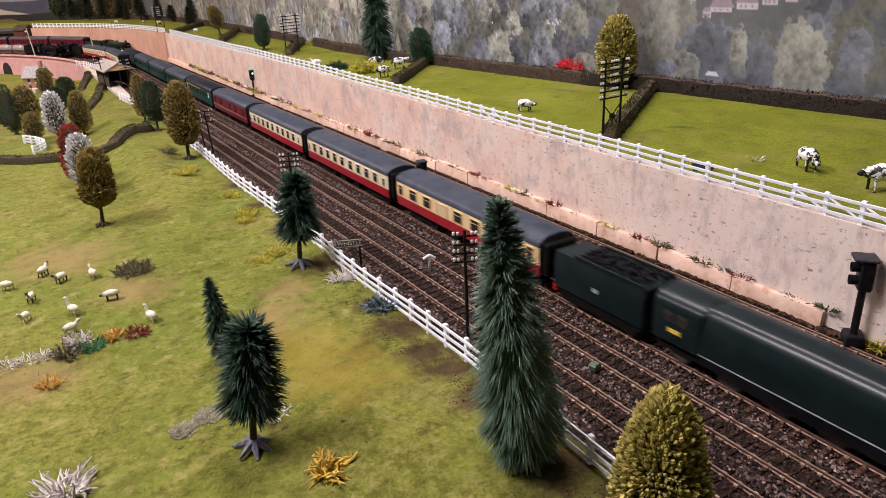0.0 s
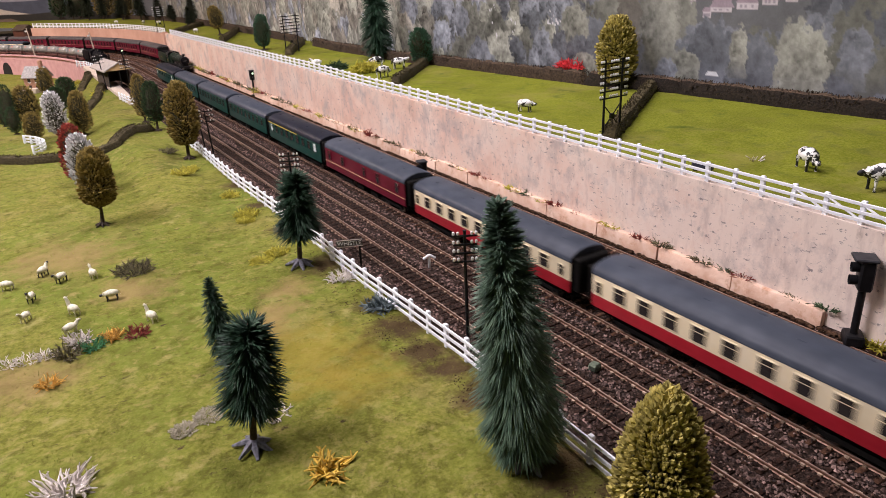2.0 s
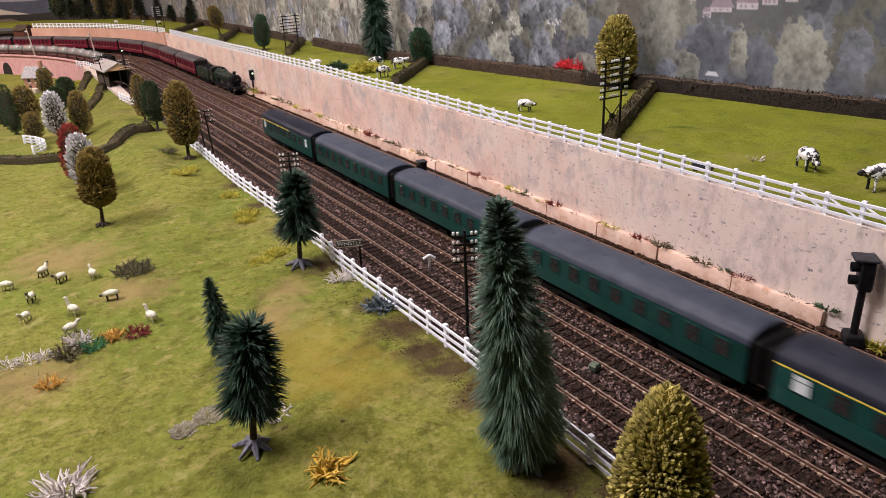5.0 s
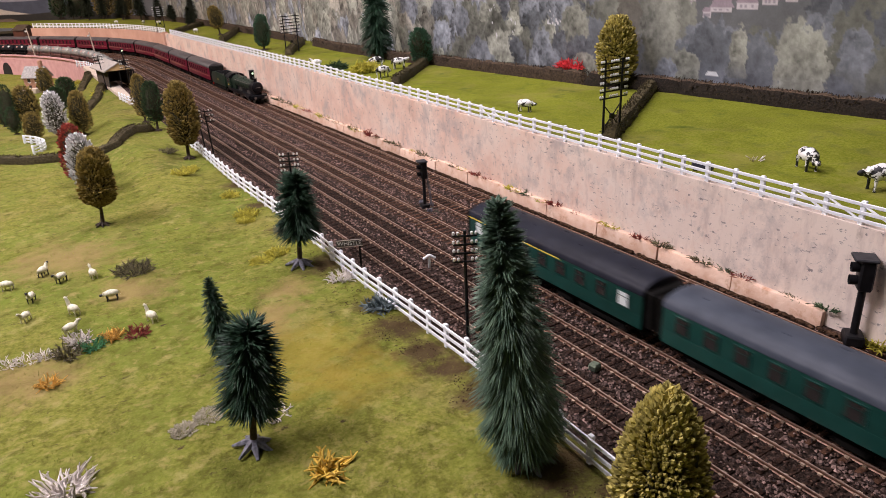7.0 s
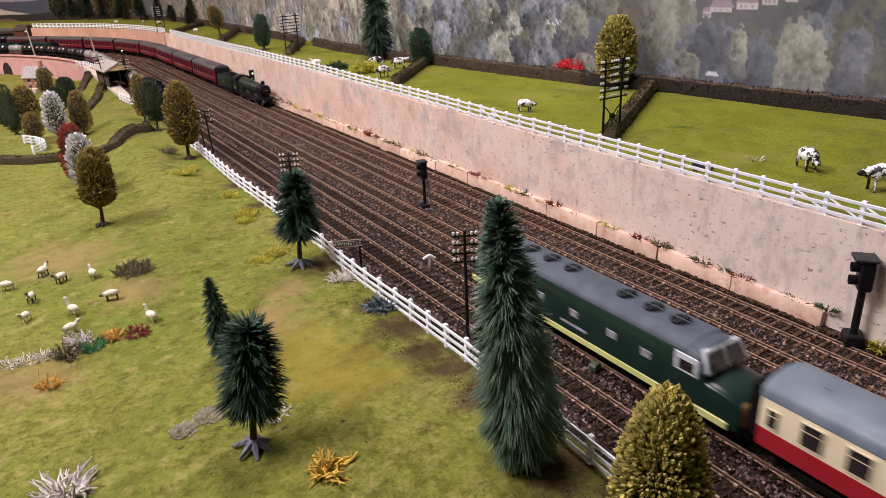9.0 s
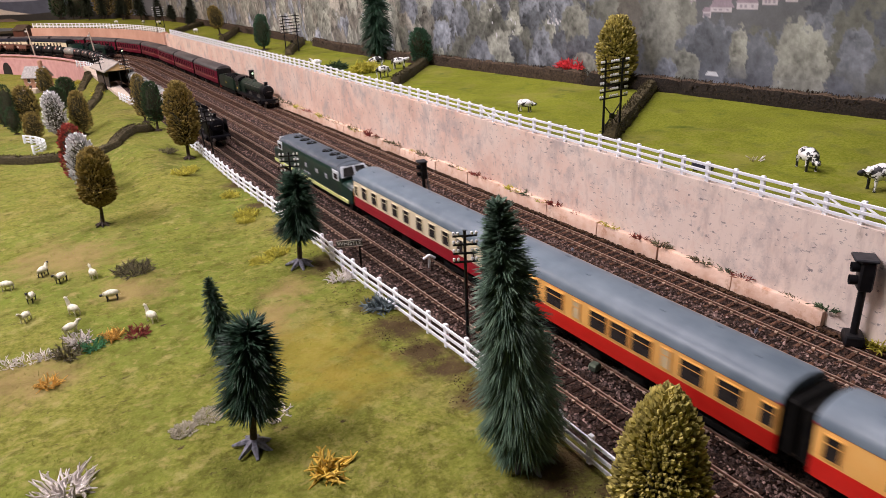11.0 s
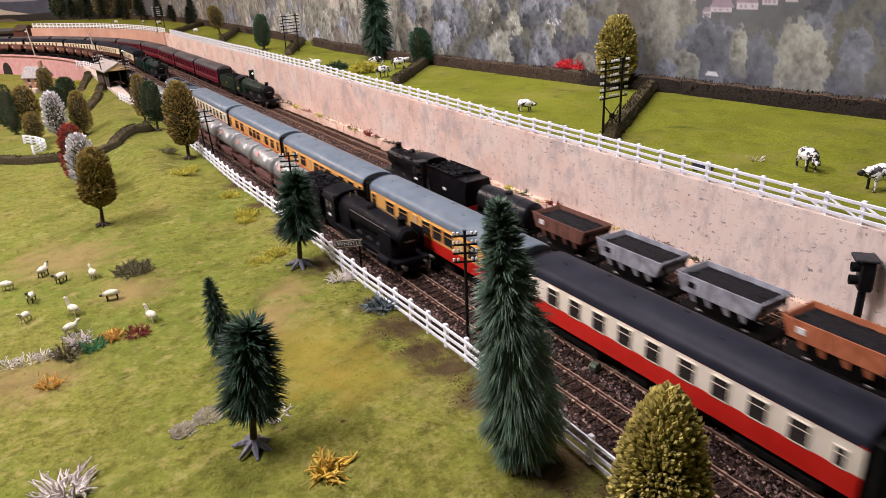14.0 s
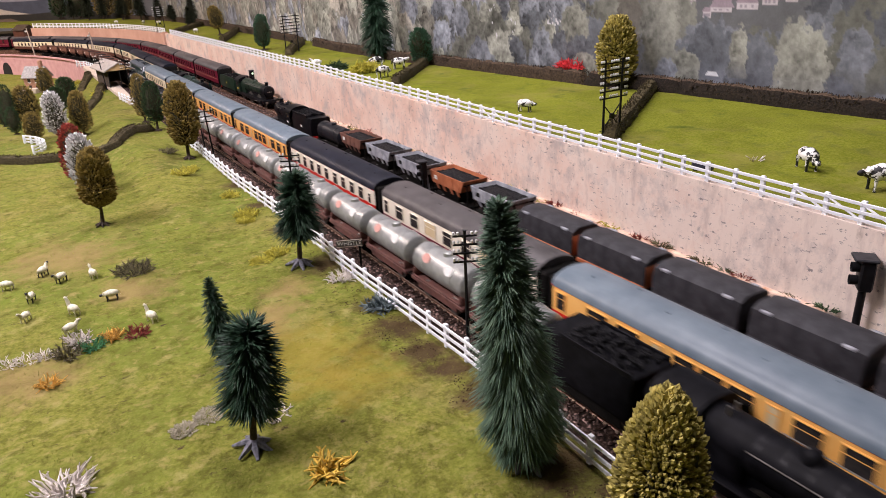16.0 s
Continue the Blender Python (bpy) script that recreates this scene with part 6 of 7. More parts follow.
def build_trees():
    fir("fir_tree", "tall blue-green fir tree beside the white line fence", 0.152, 0.0298, M["fir_blue"], 640, on_field(-0.1510, 0.2364, 0, -6.2, 0), 1, bare=0.03, fat=0.55, sag=0.60, fibres=30, thick=0.0125)
    fir("fir_tree", "dark green fir tree with a bare trunk in the meadow", 0.0800, 0.0235, M["fir_dark"], 240, on_field(-0.2691, 0.3294, 0, 6, 0), 2, bare=0.25, fat=0.24, sag=0.45, fibres=18, thick=0.022)
    fir("fir_tree", "slim dark green fir tree leaning in the meadow", 0.063, 0.0158, M["fir_dark"], 260, on_field(-0.2545, 0.4335, -2, -3, 0), 3, bare=0.04, fat=0.62, sag=0.7, fibres=14, thick=0.026)
    fir("fir_tree", "dark green fir tree with a dark trunk by the fence", 0.088, 0.0260, M["fir_dark"], 260, on_field(-0.1535, 0.5624, 0, 4, 0), 4, bare=0.26, fat=0.26, sag=0.45, fibres=18, thick=0.022)
    b = brush_tree
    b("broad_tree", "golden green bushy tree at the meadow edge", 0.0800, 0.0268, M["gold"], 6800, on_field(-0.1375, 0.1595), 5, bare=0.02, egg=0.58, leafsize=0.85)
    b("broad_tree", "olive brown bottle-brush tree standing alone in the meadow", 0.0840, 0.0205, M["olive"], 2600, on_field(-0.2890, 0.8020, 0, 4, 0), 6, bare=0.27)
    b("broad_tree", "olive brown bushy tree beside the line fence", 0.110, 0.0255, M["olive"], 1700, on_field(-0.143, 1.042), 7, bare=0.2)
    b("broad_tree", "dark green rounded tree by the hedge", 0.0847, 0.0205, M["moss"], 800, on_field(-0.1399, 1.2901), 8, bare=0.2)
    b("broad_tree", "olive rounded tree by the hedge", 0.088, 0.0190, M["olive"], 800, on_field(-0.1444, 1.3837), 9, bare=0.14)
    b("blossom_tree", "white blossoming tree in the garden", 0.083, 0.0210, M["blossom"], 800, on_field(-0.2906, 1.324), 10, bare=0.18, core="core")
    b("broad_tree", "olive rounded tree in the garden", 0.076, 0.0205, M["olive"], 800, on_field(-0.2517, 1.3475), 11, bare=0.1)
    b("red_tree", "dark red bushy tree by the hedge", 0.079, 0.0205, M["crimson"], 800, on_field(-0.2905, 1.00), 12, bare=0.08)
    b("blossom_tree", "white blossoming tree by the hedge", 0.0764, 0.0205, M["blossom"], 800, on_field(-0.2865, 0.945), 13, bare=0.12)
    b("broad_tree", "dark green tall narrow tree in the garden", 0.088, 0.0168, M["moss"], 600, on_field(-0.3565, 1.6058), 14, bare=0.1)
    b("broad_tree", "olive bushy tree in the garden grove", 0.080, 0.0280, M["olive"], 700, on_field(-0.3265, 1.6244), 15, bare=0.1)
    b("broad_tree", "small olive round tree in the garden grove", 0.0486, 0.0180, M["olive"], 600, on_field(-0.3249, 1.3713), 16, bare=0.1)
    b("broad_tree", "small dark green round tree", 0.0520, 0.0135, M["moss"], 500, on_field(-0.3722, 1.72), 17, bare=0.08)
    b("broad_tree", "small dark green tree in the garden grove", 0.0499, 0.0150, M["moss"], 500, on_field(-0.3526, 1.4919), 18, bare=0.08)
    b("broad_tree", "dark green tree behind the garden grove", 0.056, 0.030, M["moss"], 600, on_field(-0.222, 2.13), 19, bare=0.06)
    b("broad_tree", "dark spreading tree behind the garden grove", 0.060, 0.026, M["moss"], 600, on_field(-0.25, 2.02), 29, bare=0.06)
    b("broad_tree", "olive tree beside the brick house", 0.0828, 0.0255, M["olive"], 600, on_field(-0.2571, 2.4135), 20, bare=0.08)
    # above the wall
    fir("fir_tree", "tall dark fir tree against the scenery sheet", 0.150, 0.0420, M["fir_dark"], 320, on_pasture(0.272, 1.235), 21, bare=0.03, fat=0.35, base=False)
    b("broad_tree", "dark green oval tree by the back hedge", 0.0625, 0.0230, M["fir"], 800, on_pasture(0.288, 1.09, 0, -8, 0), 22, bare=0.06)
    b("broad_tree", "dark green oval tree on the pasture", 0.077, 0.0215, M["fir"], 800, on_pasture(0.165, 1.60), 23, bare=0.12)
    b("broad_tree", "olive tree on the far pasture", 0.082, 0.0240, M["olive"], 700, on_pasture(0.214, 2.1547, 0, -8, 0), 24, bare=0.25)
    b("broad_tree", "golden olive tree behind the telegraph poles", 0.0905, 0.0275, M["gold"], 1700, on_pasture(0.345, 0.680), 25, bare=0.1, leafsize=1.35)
    for i, (x, y, h, r) in enumerate(((0.285, 2.80, 0.10, 0.026), (0.262, 3.05, 0.066, 0.023), (0.235, 2.62, 0.070, 0.021), (0.196, 3.36, 0.125, 0.034), (0.150, 3.55, 0.125, 0.036), (0.09, 3.70, 0.115, 0.03), (0.03, 3.72, 0.10, 0.034), (-0.02, 3.90, 0.09, 0.03), (0.25, 3.25, 0.09, 0.026))):
        fir("fir_tree", "dark fir tree on the far curved pasture", h, r * 1.15, M["far_fir"], 170, on_pasture(x, y), 40 + i, bare=0.12, fat=0.35, base=False)
    for i, (x, y, h, r) in enumerate(((0.12, 3.86, 0.15, 0.06), (0.03, 3.98, 0.16, 0.06), (0.19, 3.68, 0.14, 0.05), (-0.06, 4.06, 0.13, 0.05))):
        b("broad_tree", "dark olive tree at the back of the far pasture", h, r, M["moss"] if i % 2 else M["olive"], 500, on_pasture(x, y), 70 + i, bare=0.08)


# ---- hedges, tufts, stones ----
def hedge(label, pts, w, h, m, zf, seed):
    rnd = random.Random(seed)
    t = thing("hedge", label, "hedge", Matrix.Identity(4), "hedges")
    g = Geo()
    rows = []
    fine = []
    for a, b in zip(pts, pts[1:]):
        n = max(2, int((b - a).length / 0.008))
        for i in range(n):
            fine.append((a.lerp(b, i / n), (b - a).normalized()))
    fine.append((pts[-1], (pts[-1] - pts[-2]).normalized()))
    for i, (p, d) in enumerate(fine):
        s = Vector((d.y, -d.x))
        k = 1 + 0.22 * noise.noise(Vector((i * 0.5, seed, 0)))
        z = zf(p.x, p.y)
        e = 0.4 if i in (0, len(fine) - 1) else 1.0
        rows.append([(p.x + s.x * w * o * k, p.y + s.y * w * o * k, z + h * q * k * e - 0.001) for o, q in ((-0.5, 0), (-0.52, 0.5), (-0.36, 0.92), (0, 1.02), (0.36, 0.92), (0.52, 0.5), (0.5, 0))])
    g.loft(rows)
    part("body", g, m, t)
    g = Geo()
    for i in range(len(fine) * 34):
        p, d = fine[rnd.randrange(len(fine))]
        s = Vector((d.y, -d.x))
        a = rnd.uniform(0.05, math.pi - 0.05)
        z = zf(p.x, p.y)
        o, q = 0.5 * math.cos(a), max(0.08, math.sin(a) ** 0.6)
        c = Vector((p.x + s.x * w * o + d.x * rnd.uniform(0, 0.008), p.y + s.y * w * o + d.y * rnd.uniform(0, 0.008), z + h * q * rnd.uniform(0.85, 1.0)))
        n = Vector((s.x * o + rnd.uniform(-0.4, 0.4), s.y * o + rnd.uniform(-0.4, 0.4), q * 0.6 + rnd.uniform(-0.2, 0.4))).normalized()
        g.spike(c, n, Vector((rnd.uniform(-1, 1), rnd.uniform(-1, 1), 0.3)), 0.0007, rnd.uniform(0.0016, 0.0032), 0.2)
    tagged(part("twig_surface", g, m, t, smooth=False), kind="stuff")


def lichen(name, label, m, w, h, n, at, seed, spread=1.0, coarse=1.0):
    """A clump of lichen: short forked, curling strands."""
    rnd = random.Random(seed)
    g = Geo()
    for i in range(n):
        a, rr = rnd.uniform(0, 6.28), math.sqrt(rnd.random()) * w * 0.36
        p = Vector((math.cos(a) * rr, math.sin(a) * rr * spread, 0))
        d = Vector((math.cos(a) * rnd.uniform(0.2, 1.1), math.sin(a) * rnd.uniform(0.2, 1.1) * spread, rnd.uniform(0.3, 1.2))).normalized()
        l = h * rnd.uniform(0.5, 1.0)
        pts = [p]
        for j in range(3):
            d = (d + Vector((rnd.uniform(-0.6, 0.6), rnd.uniform(-0.6, 0.6), rnd.uniform(-0.5, 0.25)))).normalized()
            q = pts[-1] + d * l / 2.6
            q.z = max(q.z, 0.0003)
            pts.append(q)
        r = h * 0.055 * coarse
        g.tube(pts, [r * 1.2, r, r * 0.9, r * 0.3], 5)
        if rnd.random() < 0.7:
            d2 = Vector((rnd.uniform(-1, 1), rnd.uniform(-1, 1), rnd.uniform(0.1, 0.9))).normalized()
            g.tube([pts[2], pts[2] + d2 * l * 0.35], [r * 0.8, r * 0.25], 5)
    ob = part(name, g, m)
    ob.matrix_basis = at
    return tagged(ob, label, "plant clump")


def rock(label, w, h, m, at, seed):
    g = Geo()
    g.ball((0, 0, h * 0.25), w / 2, w * 0.38, h * 0.8, 14, 8, rough=0.9, seed=seed)
    ob = part("rock", g, m)
    ob.matrix_basis = at
    return tagged(ob, label, "rock")


def build_small_growth():
    V = Vector
    hedge("dark brown clipped hedge along the back of the pasture", [V((0.445, 0.05)), V((0.402, 0.36)), V((0.378, 0.60)), V((0.346, 0.735))], 0.016, 0.0185, M["hedge"], pasture_z, 1)
    hedge("dark brown clipped hedge along the back of the pasture", [V((0.346, 0.735)), V((0.327, 0.89)), V((0.312, 1.04)), V((0.288, 1.20)), V((0.280, 1.43)), V((0.289, 1.60))], 0.015, 0.0175, M["hedge"], pasture_z, 2)
    hedge("dark brown clipped hedge along the back of the pasture", [V((0.292, 1.72)), V((0.296, 2.2)), V((0.305, 2.7)), V((0.27, 3.2)), V((0.17, 3.6))], 0.015, 0.0175, M["hedge"], pasture_z, 3)
    for i, (a, b) in enumerate((((0.150, 0.490), (0.372, 0.640)), ((0.148, 0.935), (0.300, 1.10)), ((0.170, 1.455), (0.288, 1.68)), ((0.150, 1.90), (0.298, 2.26)), ((0.128, 2.36), (0.300, 2.72)))):
        hedge("dark green-brown hedge crossing the pasture", [V(a), V(b)], 0.014, 0.0150, M["hedge_green"], pasture_z, 5 + i)
    hedge("low brown hedge across the meadow", [V((-0.46, 1.215)), V((-0.3813, 1.2119)), V((-0.338, 1.172)), V((-0.290, 1.160))], 0.016, 0.0115, M["hedge_green"], field_z, 11)
    hedge("low brown hedge across the meadow", [V((-0.262, 1.155)), V((-0.2272, 1.1581)), V((-0.187, 1.2579)), V((-0.150, 1.300))], 0.018, 0.0120, M["hedge_green"], field_z, 12)
    hedge("low brown hedge beside the platform path", [V((-0.215, 1.70)), V((-0.180, 1.80)), V((-0.150, 1.95))], 0.018, 0.0120, M["hedge_green"], field_z, 13)
    hedge("low brown hedge beside the platform path", [V((-0.190, 2.05)), V((-0.155, 2.20)), V((-0.14, 2.35))], 0.018, 0.0120, M["hedge_green"], field_z, 14)
    L = lichen
    L("lichen_clump", "orange-yellow lichen clump in the grass", M["gold_tuft"], 0.0125, 0.0135, 44, on_field(-0.2425, 0.2870), 1, coarse=1.25)
    L("lichen_clump", "bleached white lichen clump in the grass", M["white_tuft"], 0.022, 0.0135, 70, on_field(-0.3616, 0.350), 2)
    L("lichen_clump", "bleached white twigs behind a fir tree", M["white_tuft"], 0.024, 0.0085, 45, on_field(-0.250, 0.352), 3)
    L("lichen_clump", "bleached white lichen beside the fence", M["white_tuft"], 0.026, 0.0085, 80, on_field(-0.135, 0.512), 4)
    L("lichen_clump", "blue-grey lichen against the fence", M["grey_tuft"], 0.024, 0.0125, 90, on_field(-0.1300, 0.442), 5)
    L("lichen_clump", "yellow-orange lichen clump in grass", M["orange_tuft"], 0.012, 0.0085, 60, on_field(-0.3176, 0.5201), 6)
    L("lichen_clump", "dark red lichen clump in grass", M["red_tuft"], 0.016, 0.0080, 70, on_field(-0.3005, 0.5149), 7)
    L("lichen_clump", "bright green lichen clump in grass", M["green_tuft"], 0.018, 0.0075, 90, on_field(-0.3309, 0.5144), 8)
    L("lichen_clump", "grey-white lichen mound in grass", M["white_tuft"], 0.018, 0.0095, 60, on_field(-0.339, 0.527), 9)
    L("lichen_clump", "dark grey lichen mound in grass", M["brown_tuft"], 0.024, 0.0085, 90, on_field(-0.347, 0.513), 10)
    for i in range(4):
        L("lichen_clump", "pale bleached root lying in the grass", M["white_tuft"], 0.020, 0.0055, 40, on_field(-0.362 - 0.012 * i, 0.5185 + 0.001 * i), 11 + i)
    L("lichen_clump", "orange lichen tuft in the grass", M["orange_tuft"], 0.017, 0.0070, 60, on_field(-0.3618, 0.4747), 16)
    L("twig_heap", "heap of dark dry twigs in the meadow", M["brown_tuft"], 0.036, 0.0100, 160, on_field(-0.2822, 0.6400), 17)
    for i, (x, y, w, h) in enumerate(((-0.1456, 0.8167, 0.022, 0.0075), (-0.1494, 0.735, 0.030, 0.0080), (-0.157, 0.715, 0.022, 0.006), (-0.1749, 0.9332, 0.034, 0.0080), (-0.160, 0.965, 0.026, 0.0070), (-0.160, 0.605, 0.026, 0.0065), (-0.178, 0.597, 0.026, 0.0050), (-0.20, 2.34, 0.05, 0.014), (-0.17, 2.28, 0.04, 0.012), (-0.17, 1.86, 0.03, 0.012))):
        L("yellow_bush", "bright yellow-green foliage clump by the fence", M["yellow_tuft"], w, h, 150, on_field(x, y), 20 + i, coarse=1.3)
    L("dark_bush", "dark green foliage clump under a tree", M["brown_tuft"], 0.030, 0.0080, 130, on_field(-0.165, 1.08), 31, coarse=1.2)
    L("yellow_bush", "large bright yellow-green bush on the pasture", M["yellow_tuft"], 0.040, 0.020, 260, on_pasture(0.178, 1.10), 32, coarse=1.2)
    L("dark_bush", "dark green bush on the pasture", M["moss"], 0.026, 0.0165, 160, on_pasture(0.158, 1.172), 33, coarse=1.2)
    L("red_bush", "bright red flowering bush on the back hedge", mat("red_flower", (0.55, 0.02, 0.03), (0.75, 0.05, 0.06), scale=200, island=0.3), 0.044, 0.0160, 200, on_pasture(0.372, 0.800) @ pose(0, 0, 0.012), 34, coarse=1.0)
    L("dry_twig", "pale dry twig lying on the pasture", M["white_tuft"], 0.020, 0.0075, 9, on_pasture(0.1964, 0.3597), 35)
    L("lichen_clump", "yellow lichen beside the near signal", M["yellow_tuft"], 0.020, 0.010, 70, pose(0.1105, 0.195, 0.0), 36)
    for i, (x, y, w) in enumerate(((0.022, 0.385, 0.016), (0.024, 0.345, 0.012), (0.021, 0.305, 0.020), (0.066, 0.52, 0.012), (-0.020, 0.40, 0.012), (0.023, 0.625, 0.020))):
        L("moss_patch", "low grey-green moss patch in the ballast", M["moss_grey"], w, 0.0028, 60, pose(x, y, -0.0028), 90 + i, spread=1.7)
    for i, (x, y, w, h) in enumerate(((0.0265, 0.655, 0.007, 0.004), (0.020, 0.625, 0.006, 0.0035), (0.031, 0.640, 0.005, 0.004), (0.066, 0.445, 0.0035, 0.003), (0.068, 0.255, 0.0035, 0.003))):
        rock("small pale grey stone in the ballast", w, h, M["root"], pose(x, y, -0.003), 12 + i)
    L("lichen_clump", "flattened grey-white lichen patch in the grass", M["faded_tuft"], 0.021, 0.0024, 300, on_field(-0.2988, 0.3688), 201, coarse=2.2)
    L("lichen_clump", "flattened grey-white lichen patch in the grass", M["faded_tuft"], 0.024, 0.0024, 340, on_field(-0.2825, 0.3751), 202, coarse=2.2)
    # weeds along the top of the plinth
    rnd = random.Random(8)
    for i in range(58):
        s = 0.24 + 1.9 * (i / 58) ** 1.05 + rnd.uniform(-0.015, 0.015)
        k = rnd.random()
        m, lab = (M["brown_tuft"], "dry brown weed on the wall plinth") if k < 0.45 else (M["red_tuft"], "dark red weed on the wall plinth") if k < 0.65 else (M["yellow_tuft"], "yellow-green weed on the wall plinth") if k < 0.82 else (M["moss"], "green weed on the wall plinth")
        lichen("weed", lab, m, rnd.uniform(0.009, 0.022) * (1.5 if s > 0.85 else 1), rnd.uniform(0.003, 0.008) * (1.5 if s > 0.85 else 1), 40, pose(WALL_X - 0.002, s, 0.0125), 60 + i, spread=1.8)
    # short grass fibres
    g = Geo()
    for i in range(26000):
        u = rnd.random() ** 1.5
        y = 0.14 + 1.25 * u
        x = rnd.uniform(-0.50, -0.130)
        if noise.noise(Vector((x * 22, y * 22, 0))) < -0.28:
            continue
        z = field_z(x, y)
        a = rnd.uniform(0, 6.28)
        h = rnd.uniform(0.0007, 0.0016)
        w = 0.00024
        dx, dy = math.cos(a), math.sin(a)
        tx, ty = rnd.uniform(-1, 1) * h * 0.8, rnd.uniform(-1, 1) * h * 0.8
        g.add([(x - dx * w, y - dy * w, z - 0.0002), (x + dx * w, y + dy * w, z - 0.0002), (x + tx, y + ty, z + h)], [(0, 1, 2)])
    stuff("grass_fibres", g, M["blade"], "short olive static grass fibres on the meadow", "grass")
    # yellow scrub behind the station
    for i, (x, y) in enumerate(((-0.178, 2.39), (-0.199, 2.45), (-0.165, 2.30), (-0.185, 2.26), (-0.21, 2.35), (-0.158, 2.42))):
        lichen("scrub", "bright yellow-green scrub on the bank by the station", M["yellow_tuft"], 0.024, 0.010, 70, on_field(x, y), 300 + i, spread=1.8)
    # dark earth crumbs by the fence
    g = Geo()
    spots = [(rnd.choice((0.19, 0.30, 0.36, 0.40, 0.44, 0.52, 0.65, 0.78)) + rnd.gauss(0, 0.035), -0.129 - abs(rnd.gauss(0, 0.013))) for i in range(110)]
    for i in range(1100):
        y, x = rnd.choice(spots)
        y, x = y + rnd.gauss(0, 0.0035), min(-0.1275, x + rnd.gauss(0, 0.0022))
        r = rnd.uniform(0.0002, 0.0006)
        g.ball((x, y, field_z(x, y) + r * 0.2), r, r * rnd.uniform(0.7, 1.3), r * 0.7, 5, 3)
    stuff("earth_crumbs", g, M["soil"], "dark brown earth crumbs at the foot of the fence", "soil")


# ---- animals: painted figures, one mesh each ----
def animal(name, label, category, m, l, at, head=0.0, fat=0.34, dark=None):
    """A small standing figure, nose towards +y."""
    g = Geo()
    h = l * 0.72
    g.ball((0, 0, h * 0.66), l * fat * 0.62, l * 0.44, h * 0.30, 12, 8, rough=0.15, seed=1)
    g.tube([(0, l * 0.34, h * 0.74), (0, l * 0.46, h * (0.92 + head)), (0, l * 0.52, h * (0.98 + head))], [l * 0.13, l * 0.10, l * 0.08], 8)
    g.ball((0, l * 0.56, h * (0.97 + head)), l * 0.075, l * 0.13, l * 0.085, 8, 6, mi=1 if dark else 0)
    for s in (-1, 1):
        g.tube([(s * l * 0.05, l * 0.50, h * (1.02 + head)), (s * l * 0.14, l * 0.47, h * (1.04 + head))], [l * 0.03, l * 0.012], 5, mi=1 if dark else 0)
        for y in (-0.30, 0.26):
            g.tube([(s * l * fat * 0.36, l * y, h * 0.55), (s * l * fat * 0.36, l * y, h * 0.2), (s * l * fat * 0.36, l * y + 0.0002, 0)], [l * 0.06, l * 0.035, l * 0.04], 6, mi=1 if dark else 0)
    g.tube([(0, -l * 0.43, h * 0.80), (0, -l * 0.48, h * 0.45)], [l * 0.025, l * 0.02], 5)
    ob = part(name, g, [m, dark] if dark else m)
    ob.matrix_basis = at
    return tagged(ob, label, category)


def build_animals():
    rnd = random.Random(6)
    lab = "small cream painted sheep figure grazing in the meadow"
    for i, (x, y, rz, hd) in enumerate(((-0.2868, 0.5304, 20, 0.3), (-0.3531, 0.6819, -40, 0.1), (-0.3816, 0.6662, 60, -0.4), (-0.3651, 0.627, 160, 0.2), (-0.3708, 0.5884, 140, 0.1), (-0.3371, 0.578, 30, 0.45), (-0.3424, 0.5453, -70, 0.0), (-0.3405, 0.6544, 130, 0.0), (-0.3153, 0.6461, 10, 0.2), (-0.3077, 0.5876, 80, -0.4))):
        animal("sheep", lab, "sheep", M["sheep"], 0.0128 * rnd.uniform(0.95, 1.1), on_field(x, y, 0, 0, rz), hd, 0.40, M["wagon_dark"] if i in (1, 3, 7, 9) else None)["group"] = "sheep flock"
    for x, y, rz, hd, l in ((0.1750, 0.6560, -150, -0.35, 0.022), (0.2040, 0.3180, 150, -0.5, 0.0275), (0.1930, 0.2520, 60, -0.3, 0.030), (0.2121, 1.1230, 70, -0.45, 0.029), (0.2380, 1.0880, -105, -0.15, 0.029), (0.1700, 1.0180, -75, -0.5, 0.028), (0.143, 1.23, 60, 0, 0.02), (0.19, 2.35, 40, -0.4, 0.019), (0.20, 3.0, 80, -0.4, 0.018), (0.16, 3.10, -40, -0.4, 0.018), (0.08, 3.25, 70, -0.4, 0.018)):
        animal("cow", "black and white painted cow figure on the pasture", "cow", M["cow"], l, on_pasture(x, y, 0, 0, rz), hd, 0.40)["group"] = "cow herd"


